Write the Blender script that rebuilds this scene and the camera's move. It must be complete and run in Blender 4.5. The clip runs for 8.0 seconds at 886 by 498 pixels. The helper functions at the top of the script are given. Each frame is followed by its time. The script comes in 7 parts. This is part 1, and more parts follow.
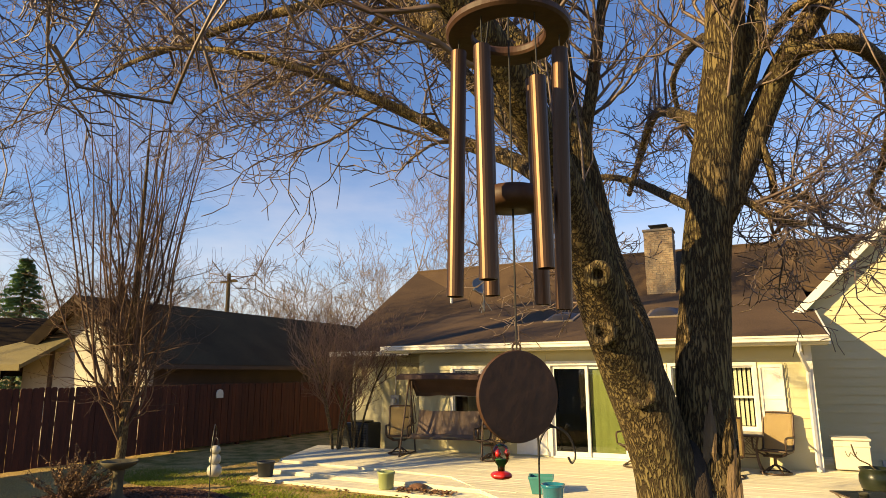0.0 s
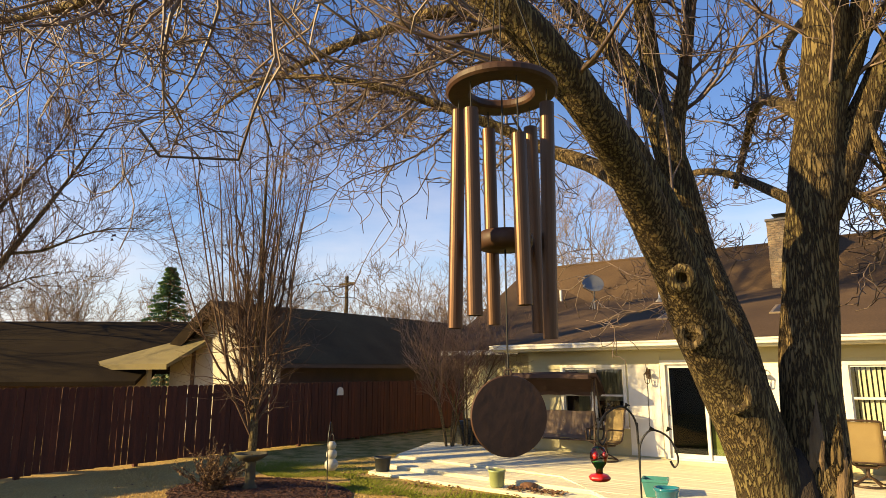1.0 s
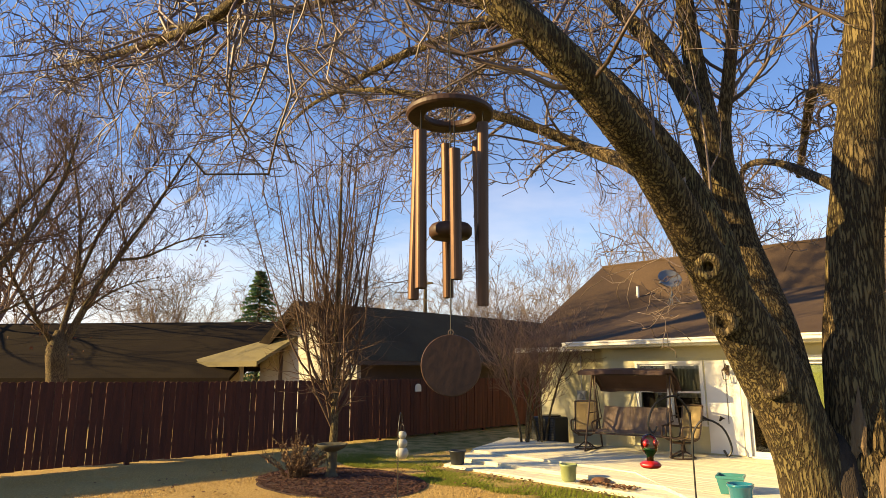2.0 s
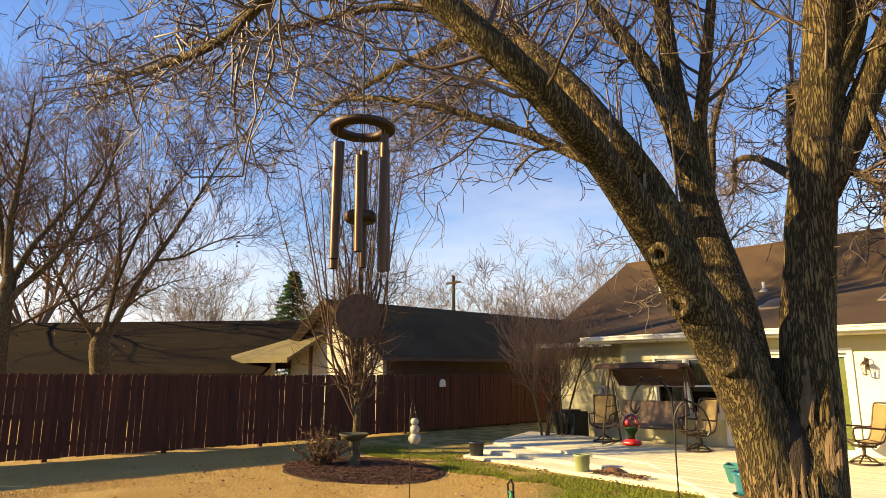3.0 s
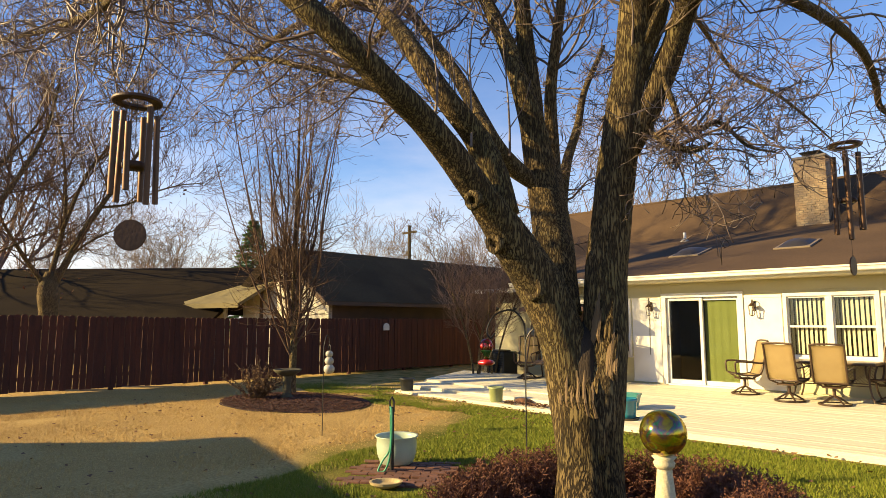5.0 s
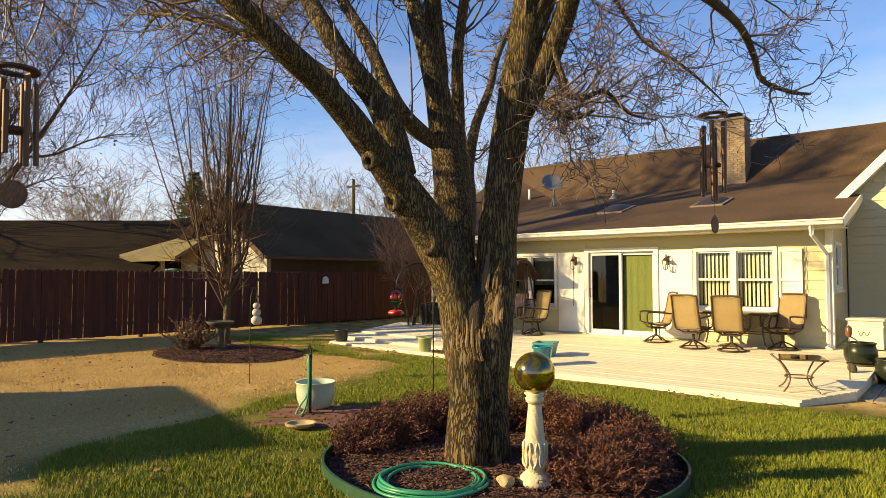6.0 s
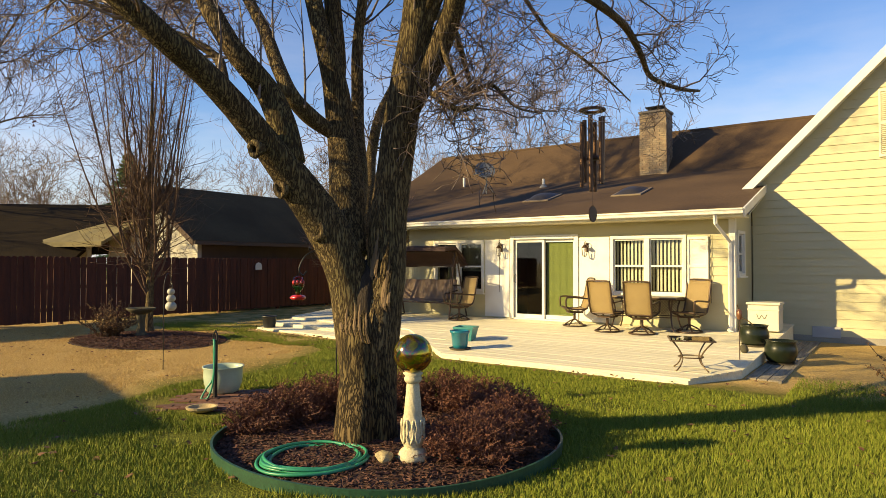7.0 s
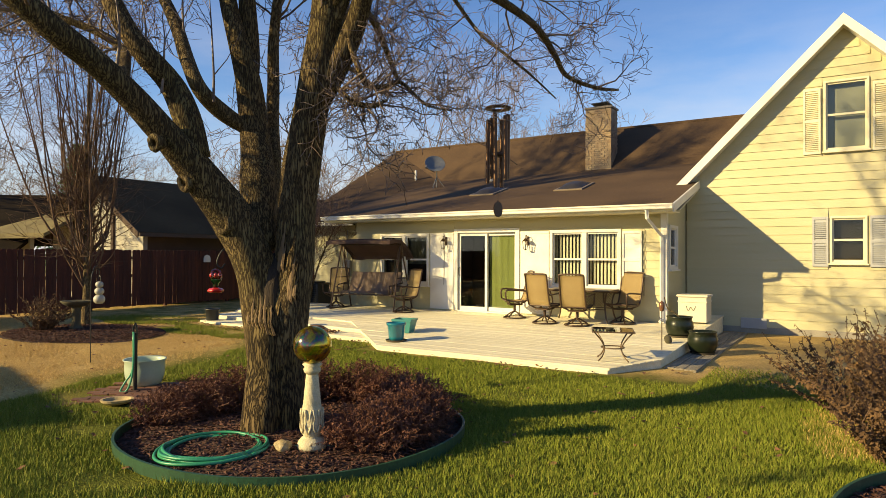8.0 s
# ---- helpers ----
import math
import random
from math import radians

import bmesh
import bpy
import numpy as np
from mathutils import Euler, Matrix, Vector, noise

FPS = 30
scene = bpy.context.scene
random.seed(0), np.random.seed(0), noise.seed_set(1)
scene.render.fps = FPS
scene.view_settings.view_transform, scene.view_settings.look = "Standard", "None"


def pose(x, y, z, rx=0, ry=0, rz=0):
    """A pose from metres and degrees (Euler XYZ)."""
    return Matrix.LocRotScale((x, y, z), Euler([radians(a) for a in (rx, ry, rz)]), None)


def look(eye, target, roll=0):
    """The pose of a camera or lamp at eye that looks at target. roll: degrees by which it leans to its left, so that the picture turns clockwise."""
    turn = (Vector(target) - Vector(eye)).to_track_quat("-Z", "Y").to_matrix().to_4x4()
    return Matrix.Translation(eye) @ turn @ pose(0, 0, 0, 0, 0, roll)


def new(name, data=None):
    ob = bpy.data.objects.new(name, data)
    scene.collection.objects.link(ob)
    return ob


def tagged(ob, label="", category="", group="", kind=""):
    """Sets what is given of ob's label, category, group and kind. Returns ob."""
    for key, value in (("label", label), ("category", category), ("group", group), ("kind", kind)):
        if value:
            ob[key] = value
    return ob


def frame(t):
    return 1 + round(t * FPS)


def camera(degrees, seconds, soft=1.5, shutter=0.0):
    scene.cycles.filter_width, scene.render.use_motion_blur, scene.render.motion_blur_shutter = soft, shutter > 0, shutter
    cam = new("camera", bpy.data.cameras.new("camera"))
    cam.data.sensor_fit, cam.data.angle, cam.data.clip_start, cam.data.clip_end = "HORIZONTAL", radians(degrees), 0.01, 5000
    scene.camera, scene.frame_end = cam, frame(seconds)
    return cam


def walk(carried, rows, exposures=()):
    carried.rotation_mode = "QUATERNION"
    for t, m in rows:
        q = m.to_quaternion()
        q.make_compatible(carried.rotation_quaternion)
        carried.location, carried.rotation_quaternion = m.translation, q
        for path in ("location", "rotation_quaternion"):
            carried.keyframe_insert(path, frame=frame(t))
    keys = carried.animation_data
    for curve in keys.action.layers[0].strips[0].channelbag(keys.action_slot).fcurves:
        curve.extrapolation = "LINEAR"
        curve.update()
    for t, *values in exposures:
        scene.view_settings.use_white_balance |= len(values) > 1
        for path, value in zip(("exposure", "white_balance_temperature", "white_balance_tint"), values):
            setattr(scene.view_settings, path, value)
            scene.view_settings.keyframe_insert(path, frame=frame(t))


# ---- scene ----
cam = camera(69.67, 8.0, soft=0.7)
PATH = [
    (0, (7.566, 0.568, 2.165), (6.701, 2.329, 2.550), -0.27),
    (0.5, (7.688, 0.535, 2.194), (6.684, 2.222, 2.575), -0.22),
    (1, (7.803, 0.529, 2.205), (6.635, 2.109, 2.584), -0.25),
    (1.5, (7.984, 0.485, 2.164), (6.699, 1.970, 2.542), -0.22),
    (2, (8.200, 0.447, 2.119), (6.839, 1.863, 2.498), -0.16),
    (3.5, (9.083, 0.369, 1.905), (7.637, 1.699, 2.281), -0.06),
    (4, (9.398, 0.380, 1.851), (7.955, 1.718, 2.206), -0.08),
    (4.5, (9.715, 0.484, 1.782), (8.292, 1.856, 2.088), -0.01),
    (6, (10.618, 0.511, 1.759), (9.334, 2.042, 1.844), 0.00),
    (6.5, (10.929, 0.632, 1.739), (9.710, 2.216, 1.797), 0.09),
    (7, (11.203, 0.692, 1.752), (10.040, 2.319, 1.795), 0.08),
    (7.5, (11.496, 0.749, 1.757), (10.376, 2.405, 1.789), 0.15),
    (8, (11.774, 0.898, 1.763), (10.695, 2.583, 1.783), 0.21),
]
walk(cam, [(t, look(eye, target, roll)) for t, eye, target, roll in PATH],
     exposures=[(0, 0.95, 7800, 16), (2, 1.23, 7800, 16), (4, 1.23, 7650, 16), (6, 1.06, 7500, 15), (7, 0.91, 7300, 13), (8, 0.8, 7250, 12)])

# ---- daylight: low winter sun from behind the camera's left, clear sky with thin cloud near the horizon
SUN = Vector((0.60, 0.735, -0.352)).normalized()
world = bpy.data.worlds.new("sky")
scene.world = world
world.use_nodes = True
wn, wl = world.node_tree.nodes, world.node_tree.links
wn.clear()
w_out, w_bg, w_sky = wn.new("ShaderNodeOutputWorld"), wn.new("ShaderNodeBackground"), wn.new("ShaderNodeTexSky")
w_sky.sky_type, w_sky.sun_disc = "NISHITA", False
w_sky.sun_elevation, w_sky.sun_rotation = radians(20.4), radians(219.2)
w_sky.air_density, w_sky.dust_density, w_sky.ozone_density = 1.0, 0.05, 2.6
w_bg.inputs["Strength"].default_value = 0.111
w_co, w_map, w_noise = wn.new("ShaderNodeTexCoord"), wn.new("ShaderNodeMapping"), wn.new("ShaderNodeTexNoise")
w_map.inputs["Scale"].default_value = (1.4, 1.4, 5.0)
w_noise.inputs["Scale"].default_value, w_noise.inputs["Detail"].default_value = 1.7, 8.0
w_noise.inputs["Roughness"].default_value = 0.58
w_ramp = wn.new("ShaderNodeValToRGB")
w_ramp.color_ramp.elements[0].position, w_ramp.color_ramp.elements[1].position = 0.42, 0.78
w_sep, w_fade = wn.new("ShaderNodeSeparateXYZ"), wn.new("ShaderNodeMapRange")
w_fade.inputs["From Min"].default_value, w_fade.inputs["From Max"].default_value = 0.4, 0.03
w_mul, w_mix = wn.new("ShaderNodeMath"), wn.new("ShaderNodeMix")
w_mul.operation, w_mix.data_type = "MULTIPLY", "RGBA"
w_mix.inputs["B"].default_value = (4.3, 4.4, 4.9, 1)
wl.new(w_co.outputs["Generated"], w_map.inputs["Vector"])
wl.new(w_map.outputs["Vector"], w_noise.inputs["Vector"])
wl.new(w_noise.outputs["Fac"], w_ramp.inputs["Fac"])
wl.new(w_co.outputs["Generated"], w_sep.inputs["Vector"])
wl.new(w_sep.outputs["Z"], w_fade.inputs["Value"])
wl.new(w_ramp.outputs["Color"], w_mul.inputs[0])
wl.new(w_fade.outputs["Result"], w_mul.inputs[1])
wl.new(w_mul.outputs["Value"], w_mix.inputs["Factor"])
w_hue = wn.new("ShaderNodeHueSaturation")
w_hue.inputs["Hue"].default_value, w_hue.inputs["Saturation"].default_value = 0.512, 1.22
wl.new(w_sky.outputs["Color"], w_hue.inputs["Color"])
# pale haze that thickens towards the horizon
w_low, w_haze = wn.new("ShaderNodeMapRange"), wn.new("ShaderNodeMix")
w_low.interpolation_type, w_haze.data_type = "SMOOTHSTEP", "RGBA"
w_low.inputs["From Min"].default_value, w_low.inputs["From Max"].default_value = 0.25, -0.03
w_low.inputs["To Max"].default_value = 0.85
w_haze.inputs["B"].default_value = (3.3, 3.45, 4.1, 1)
wl.new(w_sep.outputs["Z"], w_low.inputs["Value"])
wl.new(w_low.outputs["Result"], w_haze.inputs["Factor"])
wl.new(w_hue.outputs["Color"], w_haze.inputs["A"])
wl.new(w_haze.outputs["Result"], w_mix.inputs["A"])
wl.new(w_mix.outputs["Result"], w_bg.inputs["Color"])
wl.new(w_bg.outputs["Background"], w_out.inputs["Surface"])
sun = new("sun", bpy.data.lights.new("sun", "SUN"))
sun.data.energy, sun.data.angle, sun.data.color = 5.0, radians(0.55), (1.0, 0.815, 0.42)
sun.matrix_world = look((0, 0, 0), SUN)
scene.view_settings.exposure = 1.32

# ---- helpers for meshes
rng = random.Random(7)


def mesh_of(name, bm, material, smooth=False):
    bmesh.ops.recalc_face_normals(bm, faces=bm.faces)
    me = bpy.data.meshes.new(name)
    bm.to_mesh(me)
    bm.free()
    if material:
        me.materials.append(material)
    if smooth:
        for p in me.polygons:
            p.use_smooth = True
    return me


def part(name, bm, material, parent=None, label="", smooth=False):
    """One mesh object, under a thing or under a part; its vertices are in its parent's space."""
    ob = new(name, mesh_of(name, bm, material, smooth))
    if parent:
        ob.parent = parent
    if label:
        ob["label"] = label
    return ob


def empty(name, at=(0, 0, 0), label="", category="", group="", kind="", turn=0.0):
    ob = new(name)
    ob.empty_display_size = 0.1
    ob.matrix_basis = pose(*at, 0, 0, turn)
    return tagged(ob, label, category, group, kind)


def raw(name, verts, faces, material, parent=None, smooth=False):
    me = bpy.data.meshes.new(name)
    me.from_pydata(verts, [], faces)
    me.update()
    me.materials.append(material)
    if smooth:
        me.polygons.foreach_set("use_smooth", [True] * len(me.polygons))
    ob = new(name, me)
    if parent:
        ob.parent = parent
    return ob


def box(bm, lo, hi, bevel=0.0, turn=None):
    vs = [bm.verts.new((x, y, z)) for z in (lo[2], hi[2]) for y in (lo[1], hi[1]) for x in (lo[0], hi[0])]
    fs = [bm.faces.new([vs[i] for i in q]) for q in ((0, 2, 3, 1), (4, 5, 7, 6), (0, 1, 5, 4), (2, 6, 7, 3), (0, 4, 6, 2), (1, 3, 7, 5))]
    if turn is not None:
        bmesh.ops.transform(bm, matrix=turn, verts=vs)
    if bevel:
        bmesh.ops.bevel(bm, geom=list({e for f in fs for e in f.edges}), offset=bevel, segments=1, affect="EDGES", profile=0.6)
    return vs


def boxed(lo, hi, bevel=0.0, turn=None):
    bm = bmesh.new()
    box(bm, lo, hi, bevel, turn)
    return bm


def tube(bm, pts, radii, n=8, caps=True, flat=1.0):
    """A tube along points, with a radius at each; flat squeezes it along its second axis."""
    pts = [Vector(p) for p in pts]
    if not hasattr(radii, "__len__"):
        radii = [radii] * len(pts)
    rings, side = [], None
    for i, p in enumerate(pts):
        d = (pts[min(i + 1, len(pts) - 1)] - pts[max(i - 1, 0)]).normalized()
        if side is None:
            side = d.orthogonal().normalized() if abs(d.z) < 0.9 else Vector((1, 0, 0))
        side = (side - d * side.dot(d)).normalized()
        up = d.cross(side)
        rings.append([bm.verts.new(p + (side * math.cos(a) + up * (math.sin(a) * flat)) * radii[i]) for a in [2 * math.pi * k / n for k in range(n)]])
    for a, b in zip(rings, rings[1:]):
        for k in range(n):
            bm.faces.new((a[k], a[(k + 1) % n], b[(k + 1) % n], b[k]))
    if caps:
        bm.faces.new(rings[0][::-1])
        bm.faces.new(rings[-1])


def tubed(pts, radii, n=8, flat=1.0):
    bm = bmesh.new()
    tube(bm, pts, radii, n, True, flat)
    return bm


def ring(bm, centre, radius, r, n=32, m=6, axis="z"):
    rows = []
    for i in range(n):
        a = 2 * math.pi * i / n
        row = []
        for k in range(m):
            b = 2 * math.pi * k / m
            x, y, z = (radius + r * math.cos(b)) * math.cos(a), (radius + r * math.cos(b)) * math.sin(a), r * math.sin(b)
            if axis == "y":
                x, y, z = x, z, y
            row.append(bm.verts.new((centre[0] + x, centre[1] + y, centre[2] + z)))
        rows.append(row)
    for i in range(n):
        a, b = rows[i], rows[(i + 1) % n]
        for k in range(m):
            bm.faces.new((a[k], b[k], b[(k + 1) % m], a[(k + 1) % m]))


def lathe(bm, profile, n=24, at=(0, 0, 0), wave=None):
    """Turns (radius, height) rows round the z axis; wave(angle, i) scales a radius."""
    rows = []
    for i, (r, z) in enumerate(profile):
        rows.append([bm.verts.new((at[0] + r * (wave(2 * math.pi * k / n, i) if wave else 1) * math.cos(2 * math.pi * k / n), at[1] + r * (wave(2 * math.pi * k / n, i) if wave else 1) * math.sin(2 * math.pi * k / n), at[2] + z)) for k in range(n)])
    for a, b in zip(rows, rows[1:]):
        for k in range(n):
            bm.faces.new((a[k], a[(k + 1) % n], b[(k + 1) % n], b[k]))
    loop = tuple(profile[0]) == tuple(profile[-1])
    if profile[0][0] > 1e-4 and not loop:
        bm.faces.new(rows[0][::-1])
    if profile[-1][0] > 1e-4 and not loop:
        bm.faces.new(rows[-1])
    bmesh.ops.remove_doubles(bm, verts=bm.verts, dist=1e-5)


def lathed(profile, n=24, at=(0, 0, 0), wave=None):
    bm = bmesh.new()
    lathe(bm, profile, n, at, wave)
    return bm


def poly(bm, pts, thick):
    """A plate: the polygon pts and its copy moved by the vector thick."""
    a = [bm.verts.new(p) for p in pts]
    b = [bm.verts.new(Vector(p) + Vector(thick)) for p in pts]
    bm.faces.new(a)
    bm.faces.new(b[::-1])
    n = len(pts)
    for i in range(n):
        bm.faces.new((a[i], b[i], b[(i + 1) % n], a[(i + 1) % n]))


def plate(pts, thick):
    bm = bmesh.new()
    poly(bm, pts, thick)
    return bm


def smoothed(pts, steps=4):
    """A Catmull-Rom line through points of any dimension."""
    P = [np.array(p, float) for p in pts]
    P = [2 * P[0] - P[1]] + P + [2 * P[-1] - P[-2]]
    out = []
    for i in range(1, len(P) - 2):
        for k in range(steps):
            t = k / steps
            out.append(0.5 * (2 * P[i] + (P[i + 1] - P[i - 1]) * t + (2 * P[i - 1] - 5 * P[i] + 4 * P[i + 1] - P[i + 2]) * t * t + (3 * P[i] - P[i - 1] - 3 * P[i + 1] + P[i + 2]) * t ** 3))
    out.append(P[-2])
    return out


# ---- materials
def surface(name, a, b, scale=4.0, fine=60.0, rough=0.7, bump=0.2, metal=0.0, stretch=(1, 1, 1), c=None, lot=0.0, coat=0.0, local=False, contrast=(0.35, 0.65), bump_size=0.01, fine_mix=0.5, spec=0.5):
    """Two or three colours mixed by a coarse and a fine noise, with relief; lot varies the brightness from object to object."""
    m = bpy.data.materials.new(name)
    m.use_nodes = True
    nt = m.node_tree
    N, L = nt.nodes, nt.links
    bsdf = N["Principled BSDF"]
    if local:
        co = N.new("ShaderNodeTexCoord").outputs["Object"]
    else:
        co = N.new("ShaderNodeNewGeometry").outputs["Position"]
    mp = N.new("ShaderNodeMapping")
    mp.inputs["Scale"].default_value = stretch
    L.new(co, mp.inputs["Vector"])
    n1, n2 = N.new("ShaderNodeTexNoise"), N.new("ShaderNodeTexNoise")
    n1.inputs["Scale"].default_value, n1.inputs["Detail"].default_value = scale, 6.0
    n2.inputs["Scale"].default_value, n2.inputs["Detail"].default_value = fine, 4.0
    L.new(mp.outputs["Vector"], n1.inputs["Vector"])
    L.new(mp.outputs["Vector"], n2.inputs["Vector"])
    r1 = N.new("ShaderNodeMapRange")
    r1.inputs["From Min"].default_value, r1.inputs["From Max"].default_value = contrast
    L.new(n1.outputs["Fac"], r1.inputs["Value"])
    mix = N.new("ShaderNodeMix")
    mix.data_type = "RGBA"
    mix.inputs["A"].default_value, mix.inputs["B"].default_value = (*a, 1), (*b, 1)
    L.new(r1.outputs["Result"], mix.inputs["Factor"])
    last = mix.outputs["Result"]
    r2 = N.new("ShaderNodeMapRange")
    r2.inputs["From Min"].default_value, r2.inputs["From Max"].default_value = 0.3, 0.7
    r2.inputs["To Max"].default_value = fine_mix
    L.new(n2.outputs["Fac"], r2.inputs["Value"])
    mix2 = N.new("ShaderNodeMix")
    mix2.data_type = "RGBA"
    mix2.inputs["B"].default_value = (*(c or tuple(0.6 * v for v in a)), 1)
    L.new(r2.outputs["Result"], mix2.inputs["Factor"])
    L.new(last, mix2.inputs["A"])
    last = mix2.outputs["Result"]
    if lot:
        info, hsv, rr = N.new("ShaderNodeObjectInfo"), N.new("ShaderNodeHueSaturation"), N.new("ShaderNodeMapRange")
        rr.inputs["To Min"].default_value, rr.inputs["To Max"].default_value = 1 - lot, 1 + lot
        L.new(info.outputs["Random"], rr.inputs["Value"])
        L.new(rr.outputs["Result"], hsv.inputs["Value"])
        L.new(last, hsv.inputs["Color"])
        last = hsv.outputs["Color"]
    L.new(last, bsdf.inputs["Base Color"])
    bsdf.inputs["Roughness"].default_value, bsdf.inputs["Metallic"].default_value = rough, metal
    bsdf.inputs["Coat Weight"].default_value = coat
    bsdf.inputs["Specular IOR Level"].default_value = spec
    if bump:
        bp = N.new("ShaderNodeBump")
        bp.inputs["Strength"].default_value, bp.inputs["Distance"].default_value = bump, bump_size
        L.new(n2.outputs["Fac"], bp.inputs["Height"])
        L.new(bp.outputs["Normal"], bsdf.inputs["Normal"])
    return m

M_SIDING = surface("cream_siding", (0.475, 0.44, 0.265), (0.51, 0.475, 0.3), 1.3, 40, 0.55, 0.08, stretch=(0.4, 0.4, 3), c=(0.445, 0.38, 0.205), lot=0.025, fine_mix=0.3)
M_WHITE = surface("white_trim", (0.72, 0.71, 0.66), (0.66, 0.64, 0.58), 3, 60, 0.45, 0.06, c=(0.66, 0.64, 0.56), fine_mix=0.25)
M_SHUTTER = surface("cream_shutter", (0.72, 0.67, 0.48), (0.68, 0.62, 0.42), 3, 60, 0.5, 0.06, c=(0.6, 0.55, 0.38), fine_mix=0.25)
M_GREYSHUT = surface("grey_shutter", (0.40, 0.41, 0.41), (0.34, 0.35, 0.36), 3, 60, 0.5, 0.06, c=(0.3, 0.31, 0.32), fine_mix=0.25)
M_ROOF = surface("brown_shingles", (0.115, 0.072, 0.04), (0.08, 0.05, 0.029), 0.55, 26, 0.9, 0.5, c=(0.034, 0.022, 0.016), stretch=(1, 1, 1.4), bump_size=0.02, spec=0.2)
M_ROOF2 = surface("dark_shingles", (0.026, 0.019, 0.011), (0.018, 0.013, 0.009), 0.6, 24, 1.0, 0.5, c=(0.02, 0.016, 0.013), bump_size=0.02, spec=0.04)
M_ROOF3 = surface("weathered_shingles", (0.145, 0.122, 0.05), (0.105, 0.088, 0.04), 0.8, 24, 0.9, 0.5, c=(0.13, 0.10, 0.055), bump_size=0.02)
M_CHIM = surface("chimney_brick", (0.46, 0.35, 0.21), (0.30, 0.20, 0.115), 5, 30, 0.85, 0.4, c=(0.13, 0.085, 0.055), bump_size=0.012)
M_MORTAR = surface("mortar", (0.34, 0.28, 0.2), (0.26, 0.21, 0.15), 6, 60, 0.9, 0.3)
M_ROOF4 = surface("brown_grey_shingles", (0.115, 0.074, 0.038), (0.085, 0.054, 0.029), 0.6, 24, 1.0, 0.5, c=(0.04, 0.028, 0.018), bump_size=0.02, spec=0.04)
M_STEPWOOD = surface("grey_step_boards", (0.34, 0.30, 0.23), (0.2, 0.17, 0.125), 3.0, 20, 0.85, 0.3, stretch=(7, 0.6, 7), c=(0.11, 0.09, 0.065), contrast=(0.35, 0.62))
M_DECK = surface("weathered_deck_boards", (0.83, 0.78, 0.58), (0.72, 0.665, 0.47), 1.3, 16, 0.7, 0.3, stretch=(0.5, 7, 7), c=(0.44, 0.37, 0.25), lot=0.07, contrast=(0.3, 0.62), fine_mix=0.5)
M_FENCE = surface("red_stained_fence", (0.115, 0.029, 0.011), (0.07, 0.018, 0.008), 2.0, 24, 0.85, 0.3, stretch=(5, 5, 0.5), c=(0.026, 0.01, 0.007), lot=0.18)
M_METAL = surface("bronze_frame", (0.085, 0.05, 0.03), (0.062, 0.037, 0.023), 5, 80, 0.4, 0.05, metal=0.4)
M_BLACK = surface("black_iron", (0.012, 0.012, 0.013), (0.02, 0.019, 0.018), 8, 80, 0.45, 0.1, metal=0.3)
M_SLING = surface("tan_sling_fabric", (0.50, 0.375, 0.18), (0.45, 0.33, 0.155), 3, 180, 0.75, 0.15, c=(0.36, 0.25, 0.11), local=True, fine_mix=0.35)
M_CANOPY = surface("brown_canvas", (0.17, 0.10, 0.078), (0.13, 0.078, 0.06), 2.5, 150, 0.8, 0.15, c=(0.09, 0.055, 0.044), local=True)
M_CUSHION = surface("taupe_cushion", (0.33, 0.24, 0.19), (0.27, 0.195, 0.155), 3, 140, 0.85, 0.2, c=(0.19, 0.14, 0.11), local=True)
# near-black colour painted in for the shade of unlit rooms
M_ROOMSHADE = surface("painted_room_shade", (0.012, 0.009, 0.007), (0.02, 0.014, 0.01), 1.0, 10, 0.95, 0.0)
M_BLIND = surface("vertical_blinds", (0.66, 0.63, 0.5), (0.58, 0.55, 0.43), 4, 60, 0.6, 0.0, c=(0.4, 0.38, 0.3), fine_mix=0.3)
M_SHADE = surface("roller_shade", (0.30, 0.29, 0.22), (0.26, 0.25, 0.19), 3, 50, 0.8, 0.05, c=(0.2, 0.19, 0.14), fine_mix=0.3)
M_CURTAIN = surface("olive_curtain", (0.21, 0.235, 0.065), (0.18, 0.205, 0.055), 3, 60, 0.8, 0.1, c=(0.14, 0.16, 0.04))
M_CONCRETE = surface("foundation", (0.36, 0.33, 0.27), (0.28, 0.26, 0.22), 3, 50, 0.9, 0.3)


def glass(name, tint=(1, 1, 1), rough=0.02, share=0.55):
    """A thin pane: a clear and a mirroring share."""
    m = bpy.data.materials.new(name)
    m.use_nodes = True
    N, L = m.node_tree.nodes, m.node_tree.links
    N.remove(N["Principled BSDF"])
    t, g, x, f = N.new("ShaderNodeBsdfTransparent"), N.new("ShaderNodeBsdfGlossy"), N.new("ShaderNodeMixShader"), N.new("ShaderNodeFresnel")
    t.inputs["Color"].default_value = (*tint, 1)
    g.inputs["Roughness"].default_value = rough
    f.inputs["IOR"].default_value = 1.5
    L.new(f.outputs["Fac"], x.inputs["Fac"])
    L.new(t.outputs["BSDF"], x.inputs[1])
    L.new(g.outputs["BSDF"], x.inputs[2])
    L.new(x.outputs["Shader"], N["Material Output"].inputs["Surface"])
    return m


M_GLASS = glass("window_glass", (0.82, 0.86, 0.84))


